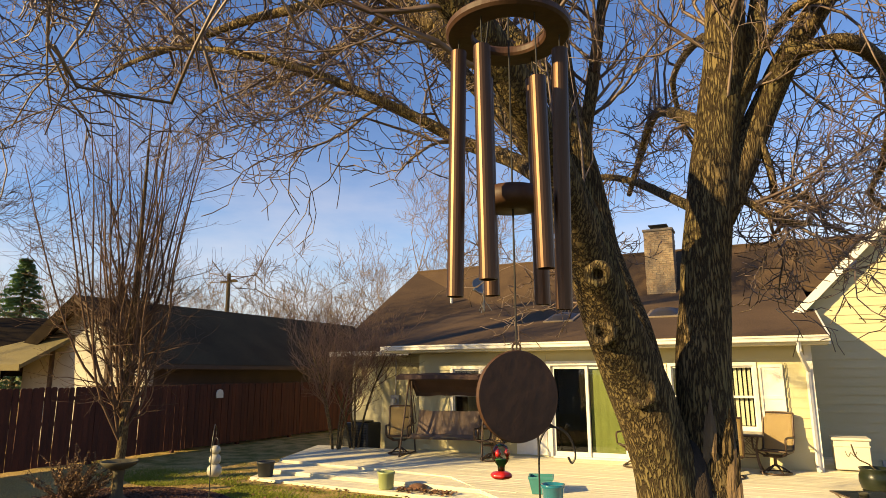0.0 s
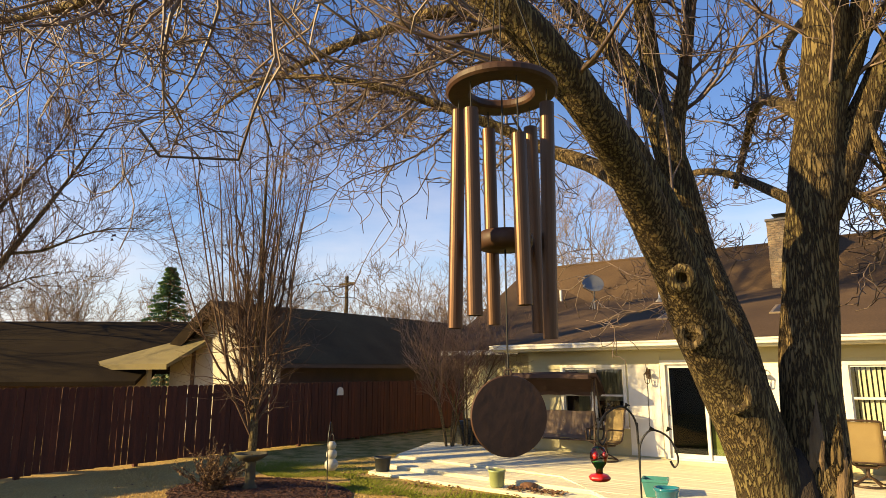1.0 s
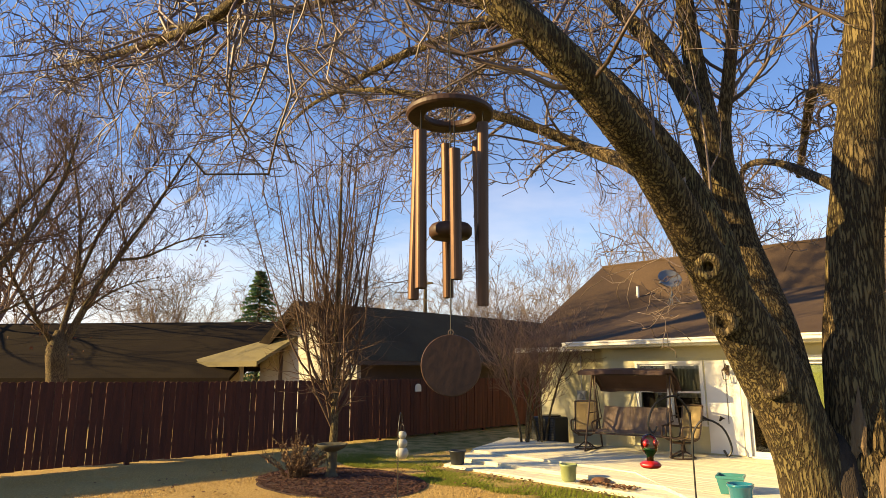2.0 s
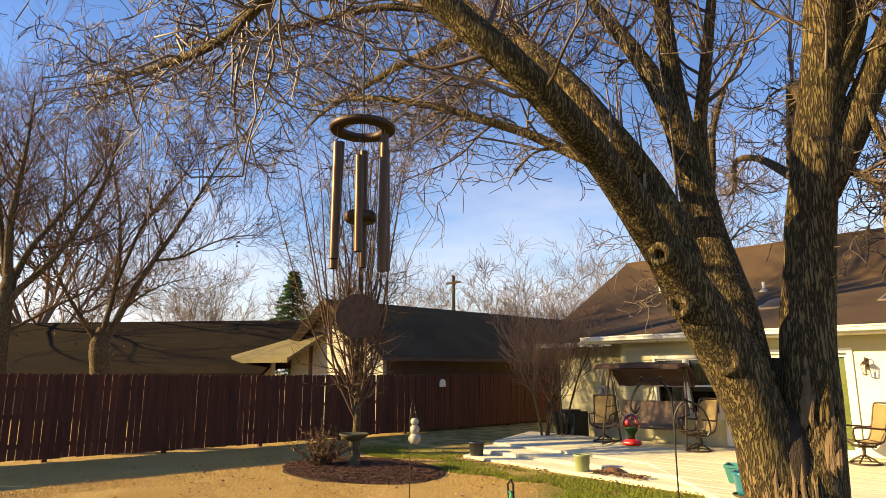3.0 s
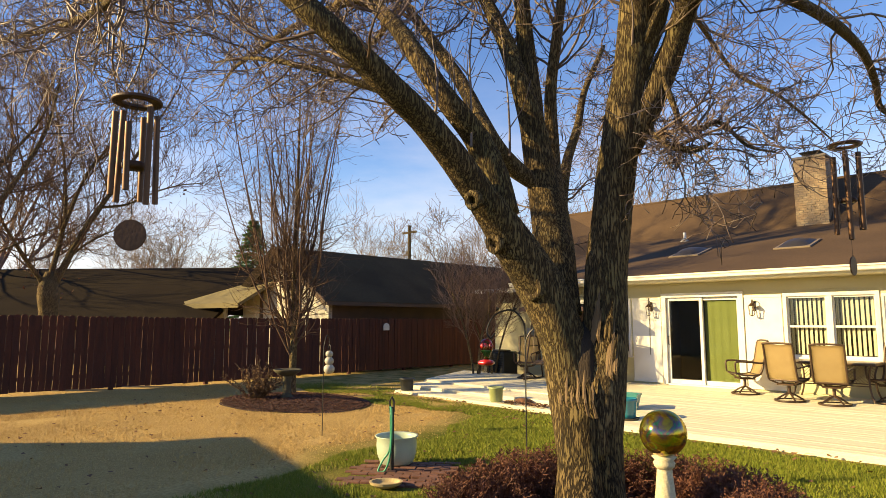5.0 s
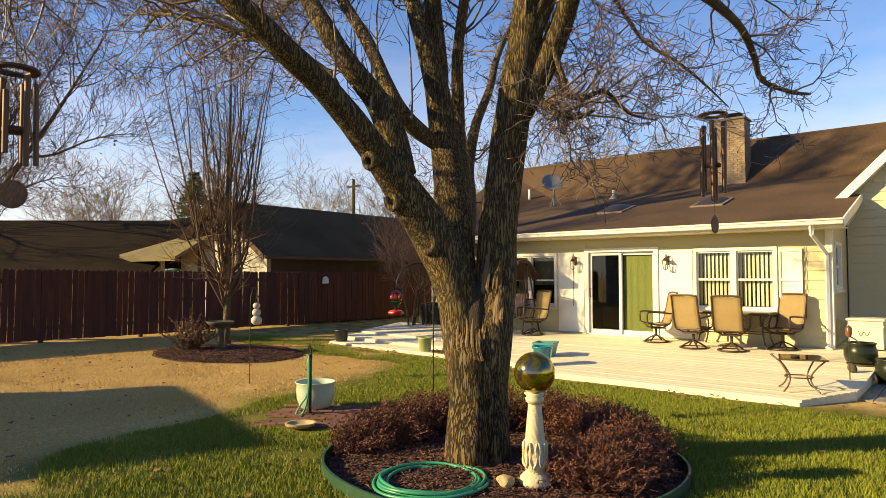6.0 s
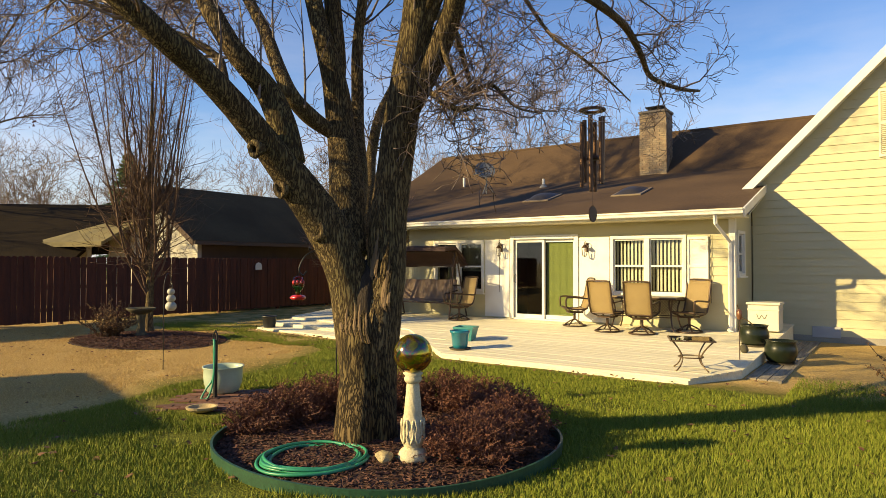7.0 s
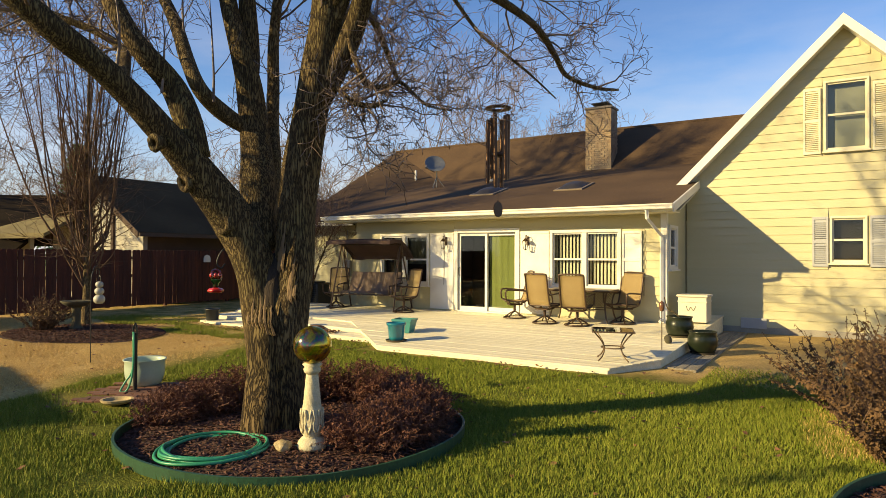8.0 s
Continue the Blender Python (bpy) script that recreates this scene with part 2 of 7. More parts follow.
def bark_material(name, a, b, c, scale=1.0):
    """Furrowed bark: ridges drawn out along the stem, the shade in the furrows painted in with colour c."""
    m = bpy.data.materials.new(name)
    m.use_nodes = True
    N, L = m.node_tree.nodes, m.node_tree.links
    bsdf = N["Principled BSDF"]
    geo, mp = N.new("ShaderNodeNewGeometry"), N.new("ShaderNodeMapping")
    mp.inputs["Scale"].default_value = (scale, scale, scale * 0.15)
    L.new(geo.outputs["Position"], mp.inputs["Vector"])
    # wander the cells so that the furrows run into one another
    wander, push, moved = N.new("ShaderNodeTexNoise"), N.new("ShaderNodeVectorMath"), N.new("ShaderNodeVectorMath")
    wander.inputs["Scale"].default_value, wander.inputs["Detail"].default_value = 14.0, 3.0
    L.new(mp.outputs["Vector"], wander.inputs["Vector"])
    push.operation, moved.operation = "SCALE", "ADD"
    push.inputs["Scale"].default_value = 0.02
    L.new(wander.outputs["Color"], push.inputs[0])
    L.new(mp.outputs["Vector"], moved.inputs[0])
    L.new(push.outputs["Vector"], moved.inputs[1])
    furrow, plates = N.new("ShaderNodeTexNoise"), N.new("ShaderNodeTexNoise")
    furrow.inputs["Scale"].default_value, furrow.inputs["Detail"].default_value = 38.0, 3.0
    L.new(moved.outputs["Vector"], furrow.inputs["Vector"])
    middle, depth = N.new("ShaderNodeMath"), N.new("ShaderNodeMath")
    middle.operation, depth.operation = "SUBTRACT", "ABSOLUTE"
    middle.inputs[1].default_value = 0.5
    L.new(furrow.outputs["Fac"], middle.inputs[0])
    L.new(middle.outputs["Value"], depth.inputs[0])
    plates.inputs["Scale"].default_value, plates.inputs["Detail"].default_value = 60.0, 5.0
    L.new(mp.outputs["Vector"], plates.inputs["Vector"])
    mean = N.new("ShaderNodeMath")
    mean.operation = "MULTIPLY_ADD"
    mean.inputs[1].default_value = 0.09
    L.new(plates.outputs["Fac"], mean.inputs[0])
    L.new(depth.outputs["Value"], mean.inputs[2])
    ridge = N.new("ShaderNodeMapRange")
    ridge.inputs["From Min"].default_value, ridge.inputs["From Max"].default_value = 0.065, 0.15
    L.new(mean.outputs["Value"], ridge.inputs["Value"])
    big, fine = N.new("ShaderNodeTexNoise"), N.new("ShaderNodeTexNoise")
    big.inputs["Scale"].default_value, fine.inputs["Scale"].default_value = 1.6, 90.0
    big.inputs["Detail"].default_value = 5.0
    L.new(geo.outputs["Position"], big.inputs["Vector"])
    L.new(geo.outputs["Position"], fine.inputs["Vector"])
    br = N.new("ShaderNodeMapRange")
    br.inputs["From Min"].default_value, br.inputs["From Max"].default_value = 0.38, 0.62
    L.new(big.outputs["Fac"], br.inputs["Value"])
    m1, m2 = N.new("ShaderNodeMix"), N.new("ShaderNodeMix")
    m1.data_type = m2.data_type = "RGBA"
    m1.inputs["A"].default_value, m1.inputs["B"].default_value = (*a, 1), (*b, 1)
    L.new(br.outputs["Result"], m1.inputs["Factor"])
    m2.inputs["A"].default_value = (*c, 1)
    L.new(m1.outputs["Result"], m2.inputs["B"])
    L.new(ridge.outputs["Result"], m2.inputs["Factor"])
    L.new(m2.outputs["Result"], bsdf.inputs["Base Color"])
    bsdf.inputs["Roughness"].default_value = 0.9
    bsdf.inputs["Specular IOR Level"].default_value = 0.2
    h = N.new("ShaderNodeMath")
    h.operation = "MULTIPLY_ADD"
    h.inputs[1].default_value = 0.25
    L.new(fine.outputs["Fac"], h.inputs[0])
    L.new(ridge.outputs["Result"], h.inputs[2])
    bp = N.new("ShaderNodeBump")
    bp.inputs["Strength"].default_value, bp.inputs["Distance"].default_value = 1.0, 0.018
    L.new(h.outputs["Value"], bp.inputs["Height"])
    L.new(bp.outputs["Normal"], bsdf.inputs["Normal"])
    return m


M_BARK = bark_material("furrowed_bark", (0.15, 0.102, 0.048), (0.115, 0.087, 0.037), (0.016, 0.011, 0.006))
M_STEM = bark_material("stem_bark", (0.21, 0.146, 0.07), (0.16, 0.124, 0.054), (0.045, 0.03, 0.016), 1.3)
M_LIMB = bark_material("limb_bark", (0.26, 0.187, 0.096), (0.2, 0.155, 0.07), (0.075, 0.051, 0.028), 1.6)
M_TWIG = surface("twigs", (0.27, 0.195, 0.145), (0.11, 0.07, 0.058), 2.5, 9, 0.55, 0.0, c=(0.05, 0.03, 0.028), spec=0.5, contrast=(0.36, 0.6))
M_TWIG2 = surface("grey_twigs", (0.27, 0.175, 0.125), (0.16, 0.10, 0.072), 0.8, 20, 0.85, 0.0, c=(0.11, 0.065, 0.05), spec=0.2)
M_TWIG4 = surface("brown_twigs", (0.15, 0.095, 0.06), (0.105, 0.065, 0.043), 0.8, 20, 0.85, 0.0, c=(0.07, 0.042, 0.03), spec=0.2)
M_TWIG3 = surface("far_twigs", (0.30, 0.22, 0.15), (0.22, 0.16, 0.115), 0.5, 12, 0.9, 0.0, c=(0.11, 0.085, 0.065), spec=0.1)

# ---- the lie of the land
def gz(x, y):
    """Height of the lawn."""
    return 0.02 + 0.012 * max(0.0, min(8.0 - y, 12.0)) + 0.008 * min(max(2.0 - x, 0.0), 10.0)


def dz(y):
    """Height of the deck, which falls slightly away from the house."""
    return 0.11 + 0.045 * (y - 10.1)


def lawn_material():
    """Green turf by the tree, dormant tan turf farther off, with bare and thin patches."""
    m = bpy.data.materials.new("lawn")
    m.use_nodes = True
    N, L = m.node_tree.nodes, m.node_tree.links
    bsdf = N["Principled BSDF"]
    geo, sep = N.new("ShaderNodeNewGeometry"), N.new("ShaderNodeSeparateXYZ")
    L.new(geo.outputs["Position"], sep.inputs["Vector"])

    def noise_of(scale, detail=5.0):
        n = N.new("ShaderNodeTexNoise")
        n.inputs["Scale"].default_value, n.inputs["Detail"].default_value = scale, detail
        L.new(geo.outputs["Position"], n.inputs["Vector"])
        return n.outputs["Fac"]

    def mixed(fac, a, b):
        x = N.new("ShaderNodeMix")
        x.data_type = "RGBA"
        for key, v in (("A", a), ("B", b)):
            if isinstance(v, tuple):
                x.inputs[key].default_value = (*v, 1)
            else:
                L.new(v, x.inputs[key])
        L.new(fac, x.inputs["Factor"])
        return x.outputs["Result"]

    def mapped(v, lo, hi):
        r = N.new("ShaderNodeMapRange")
        r.inputs["From Min"].default_value, r.inputs["From Max"].default_value = lo, hi
        L.new(v, r.inputs["Value"])
        return r.outputs["Result"]

    green = mixed(mapped(noise_of(1.1), 0.35, 0.65), (0.125, 0.15, 0.018), (0.175, 0.175, 0.028))
    green = mixed(mapped(noise_of(38), 0.35, 0.7), green, (0.065, 0.07, 0.012))
    tan = mixed(mapped(noise_of(0.8), 0.35, 0.65), (0.60, 0.42, 0.165), (0.48, 0.325, 0.12))
    tan = mixed(mapped(noise_of(30), 0.35, 0.75), tan, (0.33, 0.215, 0.08))
    # the turf turns from tan to green along a ragged line
    line = N.new("ShaderNodeMath")
    line.operation = "MULTIPLY_ADD"
    line.inputs[1].default_value = 3.4
    L.new(noise_of(0.55), line.inputs[0])
    lean = N.new("ShaderNodeMath")
    lean.operation = "MULTIPLY_ADD"
    lean.inputs[1].default_value = 0.41
    L.new(sep.outputs["Y"], lean.inputs[0])
    L.new(sep.outputs["X"], lean.inputs[2])
    L.new(lean.outputs["Value"], line.inputs[2])
    left = mapped(line.outputs["Value"], 6.55, 7.85)
    col = mixed(left, tan, green)
    # thin dull green turf between the bed and the deck
    back = N.new("ShaderNodeMath")
    back.operation = "MULTIPLY_ADD"
    back.inputs[1].default_value = 3.0
    L.new(noise_of(0.7), back.inputs[0])
    L.new(sep.outputs["Y"], back.inputs[2])
    thin = mixed(mapped(noise_of(2.3), 0.42, 0.62), tan, green)
    dull = N.new("ShaderNodeMath")
    dull.operation = "MULTIPLY"
    dull.inputs[1].default_value = 0.75
    L.new(mapped(back.outputs["Value"], 10.8, 12.6), dull.inputs[0])
    col = mixed(dull.outputs["Value"], col, thin)
    # bare tan ground beside the wing
    beside = N.new("ShaderNodeMath")
    beside.operation = "MULTIPLY_ADD"
    beside.inputs[1].default_value = 1.6
    L.new(noise_of(0.9), beside.inputs[0])
    L.new(sep.outputs["Y"], beside.inputs[2])
    near_wing = N.new("ShaderNodeMath")
    near_wing.operation = "MULTIPLY"
    L.new(mapped(beside.outputs["Value"], 10.9, 11.6), near_wing.inputs[0])
    L.new(mapped(sep.outputs["X"], 4.0, 6.0), near_wing.inputs[1])
    col = mixed(near_wing.outputs["Value"], col, tan)
    L.new(col, bsdf.inputs["Base Color"])
    bsdf.inputs["Roughness"].default_value = 0.95
    bsdf.inputs["Specular IOR Level"].default_value = 0.1
    bp = N.new("ShaderNodeBump")
    bp.inputs["Strength"].default_value, bp.inputs["Distance"].default_value = 0.8, 0.03
    L.new(noise_of(55, 3.0), bp.inputs["Height"])
    L.new(bp.outputs["Normal"], bsdf.inputs["Normal"])
    return m


M_LAWN = lawn_material()


def build_ground():
    xs = sorted(set([-900, -400, -200, -100, -60, -40, -30] + [-24 + 0.5 * i for i in range(97)] + [30, 40, 60, 100, 200, 400, 900]))
    ys = sorted(set([-900, -400, -200, -100, -60, -40, -25, -15] + [-8 + 0.5 * i for i in range(73)] + [34, 40, 60, 100, 200, 400, 900]))
    verts, faces = [], []
    for y in ys:
        for x in xs:
            verts.append((x, y, gz(x, y) + 0.014 * noise.noise(Vector((x * 0.7, y * 0.7, 0)))))
    w = len(xs)
    for j in range(len(ys) - 1):
        for i in range(w - 1):
            faces.append((j * w + i, j * w + i + 1, (j + 1) * w + i + 1, (j + 1) * w + i))
    return tagged(raw("ground", verts, faces, M_LAWN, smooth=True), "winter lawn, partly green and partly tan", "ground", kind="structure")


build_ground()

# ---- the house: long wall with the deck in front, an annex set back, a gabled wing
WALL_Y, WING_Y, END_X, ANNEX_Y = 15.0, 17.0, 8.42, 16.2
EAVE_Y, EAVE_Z, BREAK_Y, RIDGE_Y, RIDGE_Z = 14.35, 2.84, 20.35, 22.05, 6.03
LOW = 0.269
BREAK_Z = EAVE_Z + LOW * (BREAK_Y - EAVE_Y)


def roof_z(y):
    return EAVE_Z + LOW * (y - EAVE_Y) if y < BREAK_Y else BREAK_Z + (RIDGE_Z - BREAK_Z) * (y - BREAK_Y) / (RIDGE_Y - BREAK_Y)


def wing_z(x):
    return 6.88 - 1.018 * abs(x - 11.66)


house = empty("house", (0, 0, 0), "cream-sided house with brown shingle roof and white trim", "house")


def wall_with_holes(bm, x0, x1, z0, z1, y, thick, holes):
    """A wall along x in the plane y, from z0 to z1, with rectangular openings (x0, z0, x1, z1)."""
    xs = sorted({x0, x1, *[h[0] for h in holes], *[h[2] for h in holes]})
    zs = sorted({z0, z1, *[h[1] for h in holes], *[h[3] for h in holes]})
    inside = lambda a, b: not any(h[0] < a < h[2] and h[1] < b < h[3] for h in holes)
    for i in range(len(xs) - 1):
        for j in range(len(zs) - 1):
            if inside((xs[i] + xs[i + 1]) / 2, (zs[j] + zs[j + 1]) / 2):
                box(bm, (xs[i], y, zs[j]), (xs[i + 1], y + thick, zs[j + 1]))
    bmesh.ops.remove_doubles(bm, verts=bm.verts, dist=1e-5)


DOOR = (3.22, 0.34, 4.87, 2.34)
WIN_R = (5.84, 1.07, 7.40, 2.30)
WIN_L = (0.75, 1.02, 2.25, 2.28)
WING_UP = (11.33, 4.08, 12.07, 5.53)
WING_LOW = (11.44, 1.66, 12.03, 2.59)
SIDE_WIN = (15.33, 1.53, 15.95, 2.38)

bm = bmesh.new()
wall_with_holes(bm, -0.2, END_X, -0.1, 2.9, WALL_Y, 0.15, [DOOR, WIN_R, WIN_L])
part("wall_south", bm, M_SIDING, house)
part("wall_annex", boxed((-3.02, ANNEX_Y, -0.1), (-0.2, ANNEX_Y + 0.15, 2.93)), M_SIDING, house)
part("wall_return", boxed((-0.2, WALL_Y + 0.15, -0.1), (-0.05, ANNEX_Y + 0.15, 2.95)), M_SIDING, house)
part("wall_west", plate([(-3.02, ANNEX_Y + 0.15, -0.1), (-3.02, 28, -0.1), (-3.02, 28, 3.1), (-3.02, RIDGE_Y, 5.75), (-3.02, BREAK_Y, BREAK_Z - 0.15), (-3.02, ANNEX_Y + 0.15, 2.94)], (0.15, 0, 0)), M_SIDING, house)
bm = bmesh.new()
yz = lambda y: roof_z(y) - 0.12
for a, b, lo, hi in ((WALL_Y + 0.15, SIDE_WIN[0], -0.1, None), (SIDE_WIN[0], SIDE_WIN[2], -0.1, SIDE_WIN[1]), (SIDE_WIN[0], SIDE_WIN[2], SIDE_WIN[3], None), (SIDE_WIN[2], WING_Y, -0.1, None)):
    poly(bm, [(END_X - 0.15, a, lo), (END_X - 0.15, b, lo), (END_X - 0.15, b, yz(b) if hi is None else hi), (END_X - 0.15, a, yz(a) if hi is None else hi)], (0.15, 0, 0))
part("wall_end", bm, M_SIDING, house)
# wing gable wall, in vertical strips round its two windows
bm = bmesh.new()
wz = lambda x: wing_z(x) - 0.14
cuts = [8.44, WING_UP[0], WING_LOW[0], 11.66, WING_LOW[2], WING_UP[2], 15.0]
for a, b in zip(cuts, cuts[1:]):
    mid, spans = (a + b) / 2, []
    holes = [h for h in (WING_LOW, WING_UP) if h[0] < mid < h[2]]
    z = -0.1
    for h in holes:
        box(bm, (a, WING_Y, z), (b, WING_Y + 0.15, h[1]))
        z = h[3]
    poly(bm, [(a, WING_Y, z), (b, WING_Y, z), (b, WING_Y, wz(b)), (a, WING_Y, wz(a))], (0, 0.15, 0))
part("wall_wing", bm, M_SIDING, house)
part("wall_wing_east", boxed((14.85, WING_Y + 0.15, -0.1), (15.0, 28, 3.5)), M_SIDING, house)
part("wall_north", boxed((-3.02, 28, -0.1), (15.0, 28.15, 3.2)), M_SIDING, house)

# roofs
T = Vector((0, 0, -0.14))
bm = bmesh.new()
back = lambda y: RIDGE_Z - (y - RIDGE_Y) * 0.42
poly(bm, [(-0.85, EAVE_Y, EAVE_Z), (8.72, EAVE_Y, EAVE_Z), (8.72, BREAK_Y, BREAK_Z), (-0.85, BREAK_Y, BREAK_Z)], T)
part("roof_slope", bm, M_ROOF, house, "brown asphalt shingle roof")
EL, ER, IN, TL, TR = (-3.42, 15.6, 2.80), (-0.85, 15.6, 2.80), (-0.85, BREAK_Y, BREAK_Z), (-4.1, RIDGE_Y, RIDGE_Z), (-0.85, RIDGE_Y, RIDGE_Z)
for tri in ((EL, ER, IN), (EL, IN, TL), (IN, TR, TL)):
    part("roof_slope", plate(tri, T), M_ROOF, house)
bm = bmesh.new()
poly(bm, [(-0.85, BREAK_Y, BREAK_Z), (11.2, BREAK_Y, BREAK_Z), (11.2, RIDGE_Y, RIDGE_Z), (-0.85, RIDGE_Y, RIDGE_Z)], T)
part("roof_slope", bm, M_ROOF, house)
bm = bmesh.new()
poly(bm, [(-4.1, RIDGE_Y, RIDGE_Z), (11.2, RIDGE_Y, RIDGE_Z), (11.2, 28.4, back(28.4)), (-4.1, 28.4, back(28.4))], T)
part("roof_slope", bm, M_ROOF, house)
bm = bmesh.new()
tube(bm, [(-4.1, RIDGE_Y, RIDGE_Z + 0.01), (11.2, RIDGE_Y, RIDGE_Z + 0.01)], 0.06, 6, True, 0.6)
part("ridge_cap", bm, M_ROOF, house)
WR0 = WING_Y - 0.32
bm = bmesh.new()
poly(bm, [(8.30, WR0, wing_z(8.30)), (11.66, WR0, 6.88), (11.66, 28.3, 6.88), (8.30, 28.3, wing_z(8.30))], T)
poly(bm, [(11.66, WR0, 6.88), (15.3, WR0, wing_z(15.3)), (15.3, 28.3, wing_z(15.3)), (11.66, 28.3, 6.88)], T)
part("wing_roof", bm, M_ROOF, house)
for sx in (-1, 1):
    xe = 8.28 if sx < 0 else 15.32
    part("rake_board", plate([(11.66, WR0 - 0.03, 6.9), (xe, WR0 - 0.03, wing_z(xe) + 0.02), (xe, WR0 - 0.03, wing_z(xe) - 0.22), (11.66, WR0 - 0.03, 6.66)], (0, 0.03, 0)), M_WHITE, house, "white rake board along the gable")
    part("gable_soffit", plate([(11.66, WR0, 6.70), (xe, WR0, wing_z(xe) - 0.18), (xe, WING_Y, wing_z(xe) - 0.18), (11.66, WING_Y, 6.70)], (0, 0, -0.02)), M_WHITE, house)
part("end_rake", plate([(8.72, EAVE_Y, EAVE_Z + 0.01), (8.72, WING_Y - 0.02, roof_z(WING_Y) + 0.01), (8.72, WING_Y - 0.02, roof_z(WING_Y) - 0.17), (8.72, EAVE_Y, EAVE_Z - 0.17)], (0.03, 0, 0)), M_WHITE, house)
part("soffit", plate([(-0.85, EAVE_Y + 0.02, 2.70), (8.72, EAVE_Y + 0.02, 2.70), (8.72, WALL_Y, 2.70), (-0.85, WALL_Y, 2.70)], (0, 0, -0.02)), M_SHUTTER, house)
part("end_soffit", plate([(END_X, WALL_Y, 2.74 + 0.02), (8.72, WALL_Y, 2.76), (8.72, WING_Y, roof_z(WING_Y) - 0.2), (END_X, WING_Y, roof_z(WING_Y) - 0.2)], (0, 0, -0.02)), M_SHUTTER, house)
part("fascia", boxed((-0.85, EAVE_Y - 0.025, 2.68), (8.72, EAVE_Y, 2.85)), M_SHUTTER, house)
part("annex_fascia", boxed((-3.42, 15.57, 2.66), (-0.85, 15.6, 2.79)), M_WHITE, house)
part("roof_cheek", plate([(-0.83, EAVE_Y + 0.02, EAVE_Z - 0.15), (-0.83, EAVE_Y + 0.02, EAVE_Z - 0.06), (-0.83, BREAK_Y, BREAK_Z - 0.06), (-0.83, BREAK_Y, BREAK_Z - 0.3), (-0.83, 15.6, 2.7)], (0.02, 0, 0)), M_ROOF, house)
bm = bmesh.new()
prof = [(0, 0.105), (-0.12, 0.105), (-0.132, 0.098), (-0.132, 0.082), (-0.108, 0.072), (-0.1, 0.04), (-0.112, 0.026), (-0.108, 0.008), (-0.07, 0.0), (0, 0.0)]
poly(bm, [(-0.88, EAVE_Y - 0.027 + a, 2.725 + b) for a, b in prof], (9.62, 0, 0))
gutter = part("gutter", bm, M_WHITE, house, "white aluminium gutter along the eave")
poly_bm = bmesh.new()
tube(poly_bm, [(8.22, EAVE_Y - 0.09, 2.73), (8.22, EAVE_Y - 0.06, 2.55), (8.36, WALL_Y - 0.09, 2.2), (8.36, WALL_Y - 0.07, 2.05), (8.36, WALL_Y - 0.07, dz(14.9) + 0.1), (8.36, WALL_Y - 0.2, dz(14.8) + 0.04)], 0.042, 4)
part("downspout", poly_bm, M_WHITE, house)
part("corner_board", boxed((END_X - 0.09, WALL_Y - 0.035, 0.0), (END_X + 0.035, WALL_Y + 0.12, 2.7)), M_WHITE, house)
part("sill_step", boxed((3.05, WALL_Y - 0.14, 0.02), (5.05, WALL_Y - 0.03, 0.31), 0.01), M_WHITE, house)
part("foundation", boxed((8.46, WING_Y - 0.04, -0.1), (15.0, WING_Y + 0.01, 0.16)), M_CONCRETE, house)


